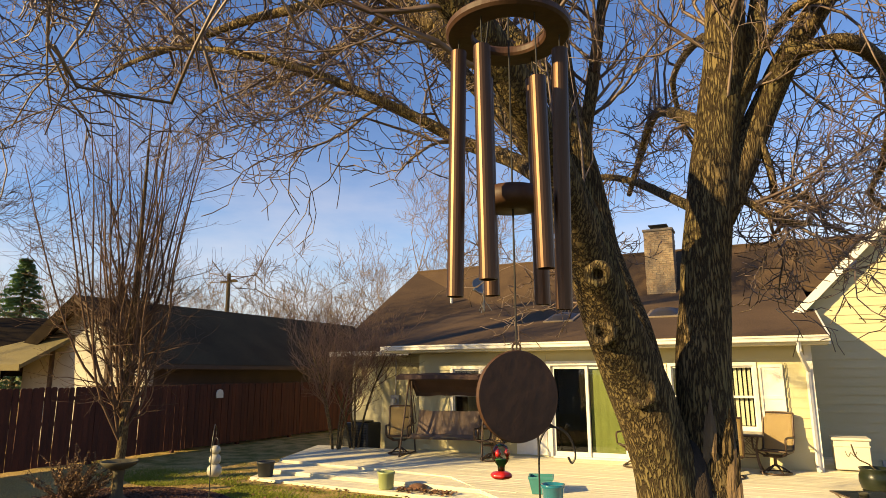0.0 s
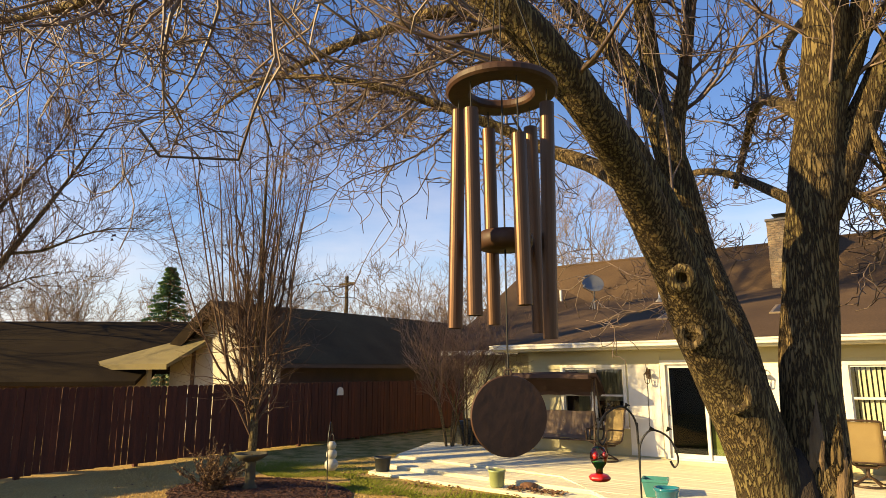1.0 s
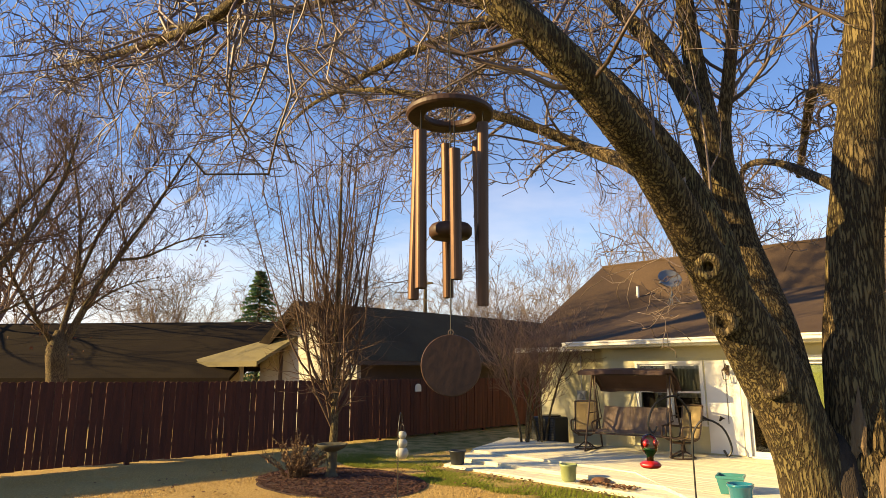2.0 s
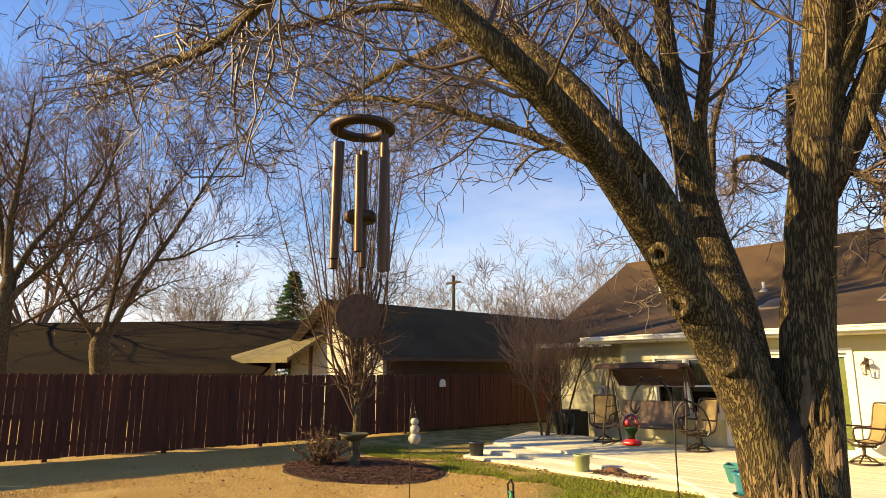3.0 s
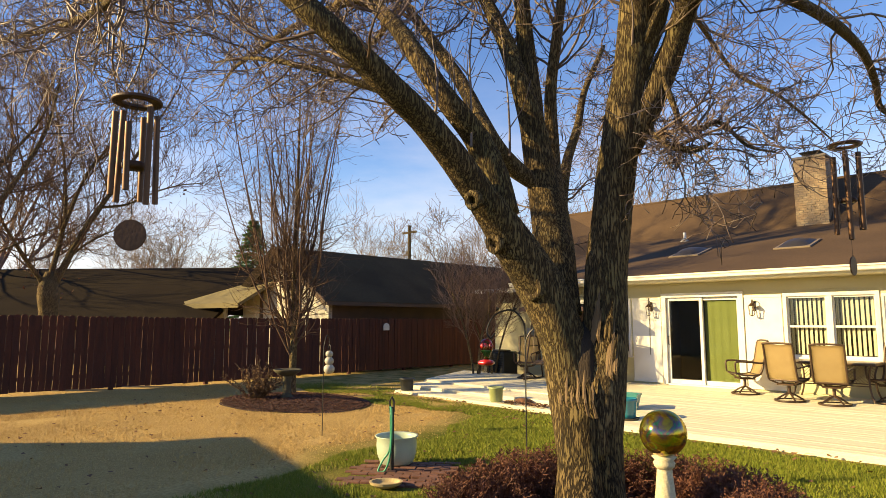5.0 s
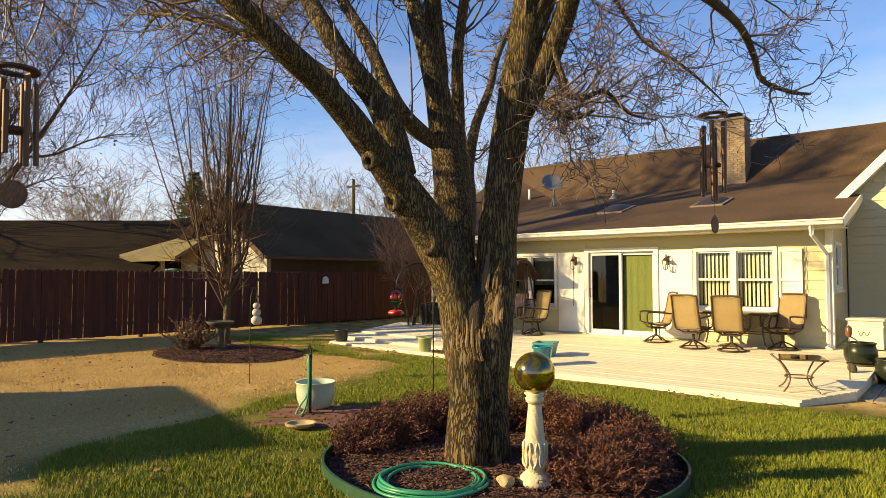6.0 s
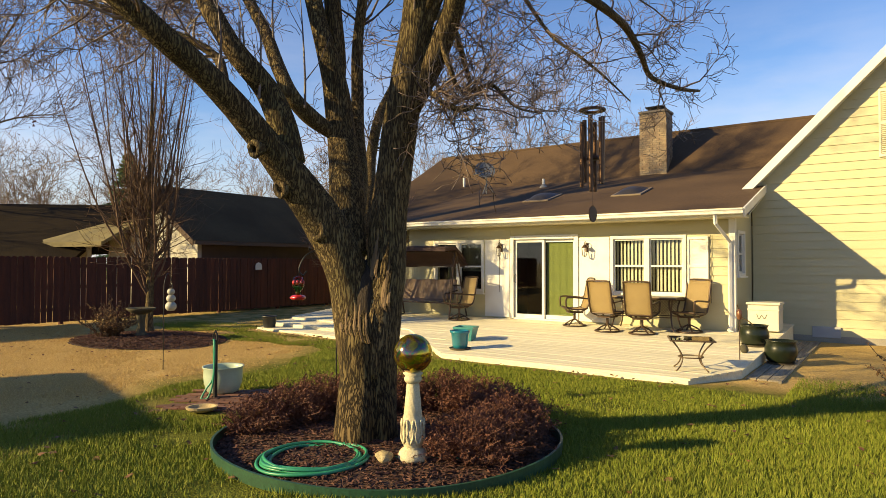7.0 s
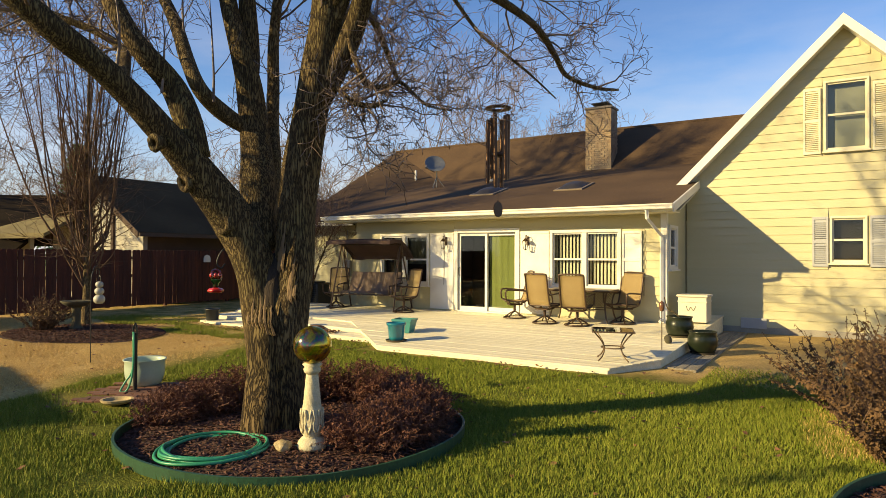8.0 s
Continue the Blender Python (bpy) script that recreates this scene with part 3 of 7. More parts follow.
def window(name, x0, z0, x1, z1, y, parent, sashes=2, inside=M_ROOMSHADE, frame=M_WHITE, trim=0.07, turn=None, blinds=False, rail=0.5):
    """A window looking towards -y: trim, two sashes with a meeting rail, panes and what hangs behind."""
    w = empty(name)
    w.parent = parent
    if turn is not None:
        w.matrix_basis = turn
    bm = bmesh.new()
    for lo, hi in (((x0 - trim, z0 - trim), (x1 + trim, z0)), ((x0 - trim, z1), (x1 + trim, z1 + trim)), ((x0 - trim, z0), (x0, z1)), ((x1, z0), (x1 + trim, z1))):
        box(bm, (lo[0], y - 0.045, lo[1]), (hi[0], y + 0.05, hi[1]), 0.004)
    part("window_frame", bm, frame, w)
    part("window_sill", boxed((x0 - trim - 0.03, y - 0.09, z0 - trim - 0.03), (x1 + trim + 0.03, y + 0.02, z0 - trim + 0.004), 0.006), frame, w)
    n = sashes
    for i in range(n):
        a, b = x0 + (x1 - x0) * i / n, x0 + (x1 - x0) * (i + 1) / n
        if i:
            part("mullion", boxed((a - 0.05, y - 0.04, z0), (a + 0.05, y + 0.05, z1)), frame, w)
        a, b = a + (0.05 if i else 0), b - (0.05 if i < n - 1 else 0)
        zm = z0 + (z1 - z0) * rail
        bm = bmesh.new()
        for lo, hi in (((a, z0), (b, z0 + 0.04)), ((a, z1 - 0.035), (b, z1)), ((a, z0 + 0.04), (a + 0.03, z1 - 0.035)), ((b - 0.03, z0 + 0.04), (b, z1 - 0.035)), ((a + 0.03, zm - 0.022), (b - 0.03, zm + 0.022))):
            box(bm, (lo[0], y + 0.0, lo[1]), (hi[0], y + 0.045, hi[1]))
        part("sash", bm, frame, w)
        for lo, hi in ((z0 + 0.04, zm - 0.022), (zm + 0.022, z1 - 0.035)):
            g = part("pane", boxed((a + 0.03, y + 0.02, lo), (b - 0.03, y + 0.026, hi)), M_GLASS, w)
            g.visible_shadow = False
        if blinds:
            k, x = 0, a + 0.05
            while x < b - 0.04:
                s = part("blind_slat", boxed((-0.036, -0.002, z0 + 0.05), (0.036, 0.002, z1 - 0.04)), M_BLIND, w)
                s.matrix_basis = pose(x, y + 0.13, 0, 0, 0, -30 + rng.uniform(-6, 6))
                x += 0.085
    # flat backing sheet; by default its colour paints the unlit room's darkness
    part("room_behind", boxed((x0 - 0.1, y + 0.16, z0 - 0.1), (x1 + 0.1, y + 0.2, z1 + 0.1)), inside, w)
    return w


window("window_1", *WIN_R, WALL_Y, house, 2, blinds=True)
w2 = window("window_2", *WIN_L, WALL_Y, house, 2, inside=M_ROOMSHADE)
# pleated white curtains drawn behind it
wx0, wz0, wx1, wz1 = WIN_L
for xa, xb, za in ((0.5 * (wx0 + wx1) + 0.08, wx1 - 0.04, wz0 + 0.4 * (wz1 - wz0)), (wx0 + 0.32, 0.5 * (wx0 + wx1) - 0.08, wz0 + 0.05)):
    bm = bmesh.new()
    cols = []
    for k in range(49):
        x = xa + (xb - xa) * k / 48
        y = WALL_Y + 0.11 + 0.018 * math.sin(k * 1.05)
        cols.append((bm.verts.new((x, y, za)), bm.verts.new((x, y, wz1 - 0.03))))
    for p, q in zip(cols, cols[1:]):
        bm.faces.new((p[0], q[0], q[1], p[1]))
    bmesh.ops.solidify(bm, geom=bm.faces[:], thickness=0.003)
    part("curtain", bm, M_BLIND, w2, "white pleated curtain", smooth=True)
window("window_3", *WING_UP, WING_Y, house, 1, inside=M_SHADE, rail=0.52, trim=0.045, frame=M_SHUTTER)
window("window_4", *WING_LOW, WING_Y, house, 1, inside=M_ROOMSHADE, rail=0.5, trim=0.045, frame=M_SHUTTER)
# the end wall's window faces +x: built facing -y, then turned
window("window_5", SIDE_WIN[0], SIDE_WIN[1], SIDE_WIN[2], SIDE_WIN[3], 0.0, house, 1, turn=Matrix.Translation((END_X, 0, 0)) @ pose(0, 0, 0, 0, 0, 90), inside=M_ROOMSHADE)


def shutter(x0, z0, x1, z1, y, material, louvres):
    bm = bmesh.new()
    s = empty("shutter")
    s.parent = house
    box(bm, (x0, y - 0.03, z0), (x0 + 0.04, y, z1))
    box(bm, (x1 - 0.04, y - 0.03, z0), (x1, y, z1))
    zm = (z0 + z1) / 2
    for a, b in ((z0, z0 + 0.06), (zm - 0.03, zm + 0.03), (z1 - 0.06, z1)):
        box(bm, (x0 + 0.04, y - 0.03, a), (x1 - 0.04, y, b))
    box(bm, (x0 + 0.04, y - 0.008, z0 + 0.06), (x1 - 0.04, y, z1 - 0.06))
    part("shutter_frame", bm, material, s)
    if louvres:
        z = z0 + 0.08
        while z < z1 - 0.08:
            if abs(z - zm) > 0.045:
                o = part("louvre", boxed((x0 + 0.042, -0.018, -0.004), (x1 - 0.042, 0.018, 0.004)), material, s)
                o.matrix_basis = pose(0, y - 0.018, z, 40)
            z += 0.042
    return s


shutter(7.50, 1.05, 7.93, 2.32, WALL_Y - 0.03, M_WHITE, False)
for xa, xb in ((2.36, 3.09), (5.00, 5.75)):
    panel = part("wall_panel", boxed((xa, WALL_Y - 0.032, 0.36), (xb, WALL_Y - 0.002, 2.35), 0.006), M_WHITE, house, "flat white panel beside the door")
    for zc in (0.36, 2.29):
        part("panel_batten", boxed((xa, WALL_Y - 0.042, zc), (xb, WALL_Y - 0.033, zc + 0.06), 0.003), M_WHITE, panel)
shutter(10.90, 4.00, 11.23, 5.44, WING_Y - 0.03, M_SHUTTER, True)
shutter(12.17, 4.00, 12.50, 5.44, WING_Y - 0.03, M_SHUTTER, True)
shutter(11.07, 1.55, 11.37, 2.63, WING_Y - 0.03, M_GREYSHUT, True)
shutter(12.12, 1.55, 12.42, 2.63, WING_Y - 0.03, M_GREYSHUT, True)

# sliding door: fixed leaf with an olive curtain, open-looking dark leaf
door = empty("door_1", label="white sliding patio door")
door.parent = house
x0, z0, x1, z1 = DOOR
bm = bmesh.new()
for lo, hi in (((x0 - 0.11, z0), (x0, z1 + 0.1)), ((x1, z0), (x1 + 0.11, z1 + 0.1)), ((x0, z1), (x1, z1 + 0.1)), ((x0, z0 - 0.03), (x1, z0 + 0.02))):
    box(bm, (lo[0], WALL_Y - 0.05, lo[1]), (hi[0], WALL_Y + 0.1, hi[1]), 0.005)
part("door_frame", bm, M_WHITE, door)
xm = 4.03
for a, b, y in ((x0, xm + 0.03, WALL_Y + 0.01), (xm - 0.03, x1, WALL_Y + 0.05)):
    leaf = empty("door_leaf")
    leaf.parent = door
    bm = bmesh.new()
    for lo, hi in (((a, z0 + 0.02), (a + 0.065, z1)), ((b - 0.065, z0 + 0.02), (b, z1)), ((a + 0.065, z1 - 0.075), (b - 0.065, z1)), ((a + 0.065, z0 + 0.02), (b - 0.065, z0 + 0.12))):
        box(bm, (lo[0], y, lo[1]), (hi[0], y + 0.035, hi[1]), 0.003)
    part("leaf_frame", bm, M_WHITE, leaf)
    g = part("door_pane", boxed((a + 0.06, y + 0.014, z0 + 0.11), (b - 0.06, y + 0.02, z1 - 0.07)), M_GLASS, leaf)
    g.visible_shadow = False
part("door_handle", tubed([(x0 + 0.035, WALL_Y - 0.0, 1.25), (x0 + 0.035, WALL_Y - 0.04, 1.27), (x0 + 0.035, WALL_Y - 0.04, 1.43), (x0 + 0.035, WALL_Y, 1.45)], 0.01, 6), M_BLACK, door, "dark pull handle")
bm = bmesh.new()
pts = [(xm + 0.05 + 0.0125 * k, WALL_Y + 0.115 + 0.004 * math.sin(k * 0.45)) for k in range(64)]
for (xa, ya), (xb, yb) in zip(pts, pts[1:]):
    box(bm, (xa, min(ya, yb), z0), (xb, min(ya, yb) + 0.01, z1))
part("curtain", bm, M_CURTAIN, door, "olive green curtain behind the fixed leaf")
# shallow box behind the door, coloured near-black for the room's shade
part("room_behind", boxed((x0 - 0.1, WALL_Y + 0.9, z0 - 0.1), (x1 + 0.1, WALL_Y + 0.95, z1 + 0.2)), M_ROOMSHADE, door)
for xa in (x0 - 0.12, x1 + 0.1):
    part("room_side", boxed((xa, WALL_Y + 0.16, z0 - 0.1), (xa + 0.02, WALL_Y + 0.9, z1 + 0.2)), M_ROOMSHADE, door)
part("room_floor", boxed((x0 - 0.1, WALL_Y + 0.16, z0 - 0.1), (x1 + 0.1, WALL_Y + 0.9, z0)), M_ROOMSHADE, door)
part("room_top", boxed((x0 - 0.1, WALL_Y + 0.16, z1 + 0.18), (x1 + 0.1, WALL_Y + 0.9, z1 + 0.2)), M_ROOMSHADE, door)

# chimney
chimney = empty("chimney", (0, 0, 0), "tan brick chimney with a metal cap", "chimney")
CX0, CX1, CY0, CY1, CZ0, CZ1 = 4.67, 5.50, 20.38, 21.03, 4.3, 6.42
part("core", boxed((CX0 + 0.012, CY0 + 0.012, CZ0), (CX1 - 0.012, CY1 - 0.012, CZ1 - 0.01)), M_MORTAR, chimney)
bm = bmesh.new()
z, odd = CZ0 + 0.03, 0
while z < CZ1 - 0.06:
    for side in range(3):
        a0, a1 = (CX0, CX1) if side == 0 else (CY0, CY1)
        s = a0 - (0.105 if odd else 0.0)
        while s < a1 - 0.02:
            lo, hi = max(s, a0), min(s + 0.2, a1)
            d = rng.uniform(-0.004, 0.006)
            if hi - lo > 0.03:
                if side == 0:
                    box(bm, (lo + 0.005, CY0 - d, z + 0.005), (hi - 0.005, CY0 + 0.03, z + 0.06))
                elif side == 1:
                    box(bm, (CX1 - 0.03, lo + 0.005, z + 0.005), (CX1 + d, hi - 0.005, z + 0.06))
                else:
                    box(bm, (CX0 - d, lo + 0.005, z + 0.005), (CX0 + 0.03, hi - 0.005, z + 0.06))
            s += 0.21
    z += 0.066
    odd = 1 - odd
bricks = part("bricks", bm, M_CHIM, chimney)
bricks["kind"] = "stuff"
part("crown_slab", boxed((CX0 - 0.03, CY0 - 0.03, CZ1 - 0.02), (CX1 + 0.03, CY1 + 0.03, CZ1 + 0.05), 0.01), M_MORTAR, chimney)
bm = bmesh.new()
box(bm, (CX0 + 0.14, CY0 + 0.1, CZ1 + 0.17), (CX1 - 0.14, CY1 - 0.1, CZ1 + 0.2), 0.006)
for x in (CX0 + 0.22, CX1 - 0.22):
    for y in (CY0 + 0.18, CY1 - 0.18):
        box(bm, (x - 0.01, y - 0.01, CZ1 + 0.05), (x + 0.01, y + 0.01, CZ1 + 0.17))
box(bm, (CX0 + 0.25, CY0 + 0.2, CZ1 + 0.05), (CX1 - 0.25, CY1 - 0.2, CZ1 + 0.1))
part("cap", bm, M_BLACK, chimney, "dark metal chimney cap")

# deck and its steps; the boards come last in the file
deck = empty("deck", (0, 0, 0), "low deck of pale weathered boards with wide steps", "deck", kind="structure")
DX1, DFRONT = 8.72, 9.95
DECK_OUT = [(4.46, 10.1), (8.76, 10.1), (9.28, 11.1), (9.30, 14.95), (-3.2, 14.95), (-2.7, 12.75), (1.9, 12.35)]
BACK_DECK = [(8.46, 14.955), (9.30, 14.955), (9.30, 16.7), (8.46, 16.7)]


def frame_of(outline, top, name):
    """The rim boards under an outline: a fascia along each edge, following the deck's fall."""
    n = len(outline)
    for i in range(n):
        (xa, ya), (xb, yb) = outline[i], outline[(i + 1) % n]
        d = Vector((xb - xa, yb - ya, 0)).normalized()
        o = Vector((d.y, -d.x, 0)) * 0.035
        bm = bmesh.new()
        poly(bm, [(xa, ya, -0.12), (xb, yb, -0.12), (xb, yb, top(yb) - 0.03), (xa, ya, top(ya) - 0.03)], -o)
        part(name, bm, M_DECK, deck)


frame_of(DECK_OUT, dz, "fascia")
frame_of(BACK_DECK, dz, "fascia")
STEP1 = [(-2.05, 11.1), (4.3, 10.75), (3.3, 12.4), (-2.6, 12.9)]
STEP2 = [(-2.4, 11.75), (3.6, 11.4), (3.0, 12.5), (-2.75, 13.0)]
frame_of(STEP1, lambda y: 0.10, "step_fascia")
frame_of(STEP2, lambda y: 0.175, "step_fascia")

# neighbour's house beyond the fence
nb = empty("neighbour_house", (0, 0, 0), "low neighbouring house with pale gable and dark shingle roof", "house")
NX, NZ, NS = -10.7, 4.55, 0.62
nbz = lambda x: NZ - NS * abs(x - NX)
M_NBWALL = surface("grey_white_siding", (0.42, 0.40, 0.33), (0.36, 0.34, 0.28), 2, 30, 0.6, 0.1, c=(0.28, 0.26, 0.2))
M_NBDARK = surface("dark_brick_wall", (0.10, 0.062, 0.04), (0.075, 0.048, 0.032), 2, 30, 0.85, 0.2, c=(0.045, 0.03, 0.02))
part("gable_wall", plate([(-13.6, 13.2, 0), (-7.8, 13.2, 0), (-7.8, 13.2, nbz(-7.8) - 0.1), (NX, 13.2, NZ - 0.1), (-13.6, 13.2, nbz(-13.6) - 0.1)], (0, 0.15, 0)), M_NBWALL, nb)
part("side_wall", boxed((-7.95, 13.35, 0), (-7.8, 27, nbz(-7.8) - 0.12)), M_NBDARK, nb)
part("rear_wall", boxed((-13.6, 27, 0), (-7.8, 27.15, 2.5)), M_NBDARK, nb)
bm = bmesh.new()
poly(bm, [(NX, 12.75, NZ), (-7.35, 12.75, nbz(-7.35)), (-7.35, 27.4, nbz(-7.35)), (NX, 27.4, NZ)], (0, 0, -0.14))
poly(bm, [(NX, 12.75, NZ), (NX, 27.4, NZ), (-14.1, 27.4, nbz(-14.1)), (-14.1, 12.75, nbz(-14.1))], (0, 0, -0.14))
part("roof", bm, M_ROOF4, nb)
# west board widened and darkened to paint in the overhang's shaded underside
for xe, drop, mat in ((-7.35, 0.2, M_NBDARK), (-14.1, 0.5, M_ROOF2)):
    part("rake_board", plate([(NX, 12.72, NZ + 0.02), (xe, 12.72, nbz(xe) + 0.02), (xe, 12.72, nbz(xe) - drop), (NX, 12.72, NZ - drop)], (0, 0.03, 0)), mat, nb)
part("gutter", boxed((-7.36, 12.75, nbz(-7.35) - 0.14), (-7.25, 27.4, nbz(-7.35) - 0.02)), M_NBDARK, nb)
for x0, x1 in ((-9.6, -9.0), (-12.2, -11.6)):
    part("gable_trim", boxed((x0, 13.13, 0.4), (x0 + 0.14, 13.2, nbz(x0) - 0.2)), M_NBDARK, nb)
# a lower hipped part to its west, and a long roof behind
part("porch_roof", plate([(-16.2, 11.5, 2.5), (-11.9, 12.1, 2.5), (-10.9, 13.6, 3.7), (-12.4, 14.4, 3.7)], (0, 0, -0.12)), M_ROOF3, nb)
part("porch_fascia", plate([(-16.2, 11.46, 2.5), (-11.9, 12.06, 2.5), (-11.9, 12.06, 2.32), (-16.2, 11.46, 2.32)], (0, 0.04, 0)), M_ROOF3, nb)
part("porch_wall", boxed((-15.5, 12.4, 0), (-13.62, 12.55, 2.4)), M_NBWALL, nb)
far_house = empty("far_house", (-24.2, 9.85, 0), "long low house with a dark roof", "house", turn=40.7)
part("wall", boxed((-16, -4.2, 0), (9, -4.0, 2.5)), M_NBDARK, far_house)
part("roof_slope", plate([(-17, -5.75, 1.94), (9.6, -5.75, 1.94), (9.6, 0, 4.35), (-17, 0, 4.35)], (0, 0, -0.14)), M_ROOF2, far_house)
part("roof_slope", plate([(-17, 0, 4.35), (9.6, 0, 4.35), (9.6, 4.9, 2.3), (-17, 4.9, 2.3)], (0, 0, -0.14)), M_ROOF2, far_house)
part("dormer_gable", plate([(-9.0, -5.6, 0), (-6.0, -5.6, 0), (-6.0, -5.6, 2.3), (-7.5, -5.6, 3.3), (-9.0, -5.6, 2.3)], (0, 0.1, 0)), M_NBWALL, far_house)
part("dormer_roof", plate([(-9.4, -5.8, 2.15), (-7.5, -5.8, 3.45), (-7.5, -1.5, 3.45), (-9.4, -1.5, 2.15)], (0, 0, -0.1)), M_ROOF2, far_house)
part("dormer_roof", plate([(-7.5, -5.8, 3.45), (-5.6, -5.8, 2.15), (-5.6, -1.5, 2.15), (-7.5, -1.5, 3.45)], (0, 0, -0.1)), M_ROOF2, far_house)

# ---- trees
class Wood:
    """Collects tapered tubes as plain vertex and face lists."""

    def __init__(self, seed):
        self.v, self.f, self.r = [], [], random.Random(seed)

    def tube(self, pts, radii, n=4):
        base, side = len(self.v), None
        P = [np.array(p, float) for p in pts]
        for i, p in enumerate(P):
            d = P[min(i + 1, len(P) - 1)] - P[max(i - 1, 0)]
            d = d / (np.linalg.norm(d) + 1e-9)
            if side is None:
                side = np.cross(d, (0.31, 0.87, 0.38))
            side = side - d * side.dot(d)
            side = side / (np.linalg.norm(side) + 1e-9)
            up = np.cross(d, side)
            for k in range(n):
                a = 2 * math.pi * k / n
                q = p + (side * math.cos(a) + up * math.sin(a)) * radii[i]
                self.v.append((float(q[0]), float(q[1]), float(q[2])))
        for i in range(len(P) - 1):
            for k in range(n):
                a, b = base + i * n + k, base + i * n + (k + 1) % n
                self.f.append((a, b, b + n, a + n))
        self.f.append(tuple(base + (len(P) - 1) * n + k for k in range(n)))

    def shoot(self, start, way, length, r, level, rise=0.25, wild=0.28, kids=5, spread=0.75, n=4, thin=0.0025):
        """A branch that bends as it goes and carries smaller ones."""
        R = self.r
        steps = 7 if level > 1 else 5 if level == 1 else 3
        p, d = np.array(start, float), np.array(way, float)
        d = d / np.linalg.norm(d)
        pts, rad = [p.copy()], [r]
        for i in range(steps):
            d = d + np.array([R.gauss(0, wild), R.gauss(0, wild), R.gauss(0, wild) + rise * 0.35])
            d = d / np.linalg.norm(d)
            p = p + d * (length / steps)
            pts.append(p.copy())
            rad.append(max(thin, r * (1 - 0.82 * (i + 1) / steps)))
        self.tube(pts, rad, n if level > 0 else 3)
        if level > 0:
            for k in range(kids):
                t = R.uniform(0.18, 1.0) * steps
                i = min(int(t), steps - 1)
                q = pts[i] + (pts[i + 1] - pts[i]) * (t - i)
                a = pts[i + 1] - pts[i]
                a = a / np.linalg.norm(a)
                o = np.array([R.gauss(0, 1), R.gauss(0, 1), R.gauss(0, 1)])
                o = o - a * o.dot(a)
                o = o / (np.linalg.norm(o) + 1e-9)
                self.shoot(q, a * (1 - spread * 0.45) + o * spread, length * R.uniform(0.3, 0.62), max(thin, rad[i] * 0.6), level - 1, rise, wild, kids, spread, n, thin)

    def along(self, pts, radii, count, length, level, lo=0.2, rise=0.25, wild=0.28, kids=5, spread=0.8, thin=0.0025, up=0.3):
        """Side branches along a limb."""
        R = self.r
        for _ in range(count):
            t = R.uniform(lo, 1.0) * (len(pts) - 1)
            i = min(int(t), len(pts) - 2)
            a, b = np.array(pts[i], float), np.array(pts[i + 1], float)
            q, d = a + (b - a) * (t - i), (b - a) / (np.linalg.norm(b - a) + 1e-9)
            o = np.array([R.gauss(0, 1), R.gauss(0, 1), R.gauss(0, 1) + up])
            o = o - d * o.dot(d)
            o = o / (np.linalg.norm(o) + 1e-9)
            self.shoot(q, d * 0.55 + o * spread, length * R.uniform(0.45, 1.15), min(radii[i] * 0.5, 0.009 * length + 0.003), level, rise, wild, kids, spread, 4, thin)

    def made(self, name, material, parent, smooth=True):
        return raw(name, self.v, self.f, material, parent, smooth)


def limb_mesh(pts, n=14, rough=0.05, seed=1, steps=5):
    """A stem or limb: a smooth line with radii (x, y, z, r), lumpy round its girth."""
    line = smoothed(pts, steps)
    bm = bmesh.new()
    tube(bm, [p[:3] for p in line], [max(0.004, p[3]) for p in line], n)
    for v in bm.verts:
        k = noise.noise(Vector((v.co.x * 5 + seed, v.co.y * 5, v.co.z * 2.2)))
        c = min(line, key=lambda p: (p[0] - v.co.x) ** 2 + (p[1] - v.co.y) ** 2 + (p[2] - v.co.z) ** 2)
        v.co += (v.co - Vector(c[:3])) * (rough * 1.6 * k)
    return bm, line


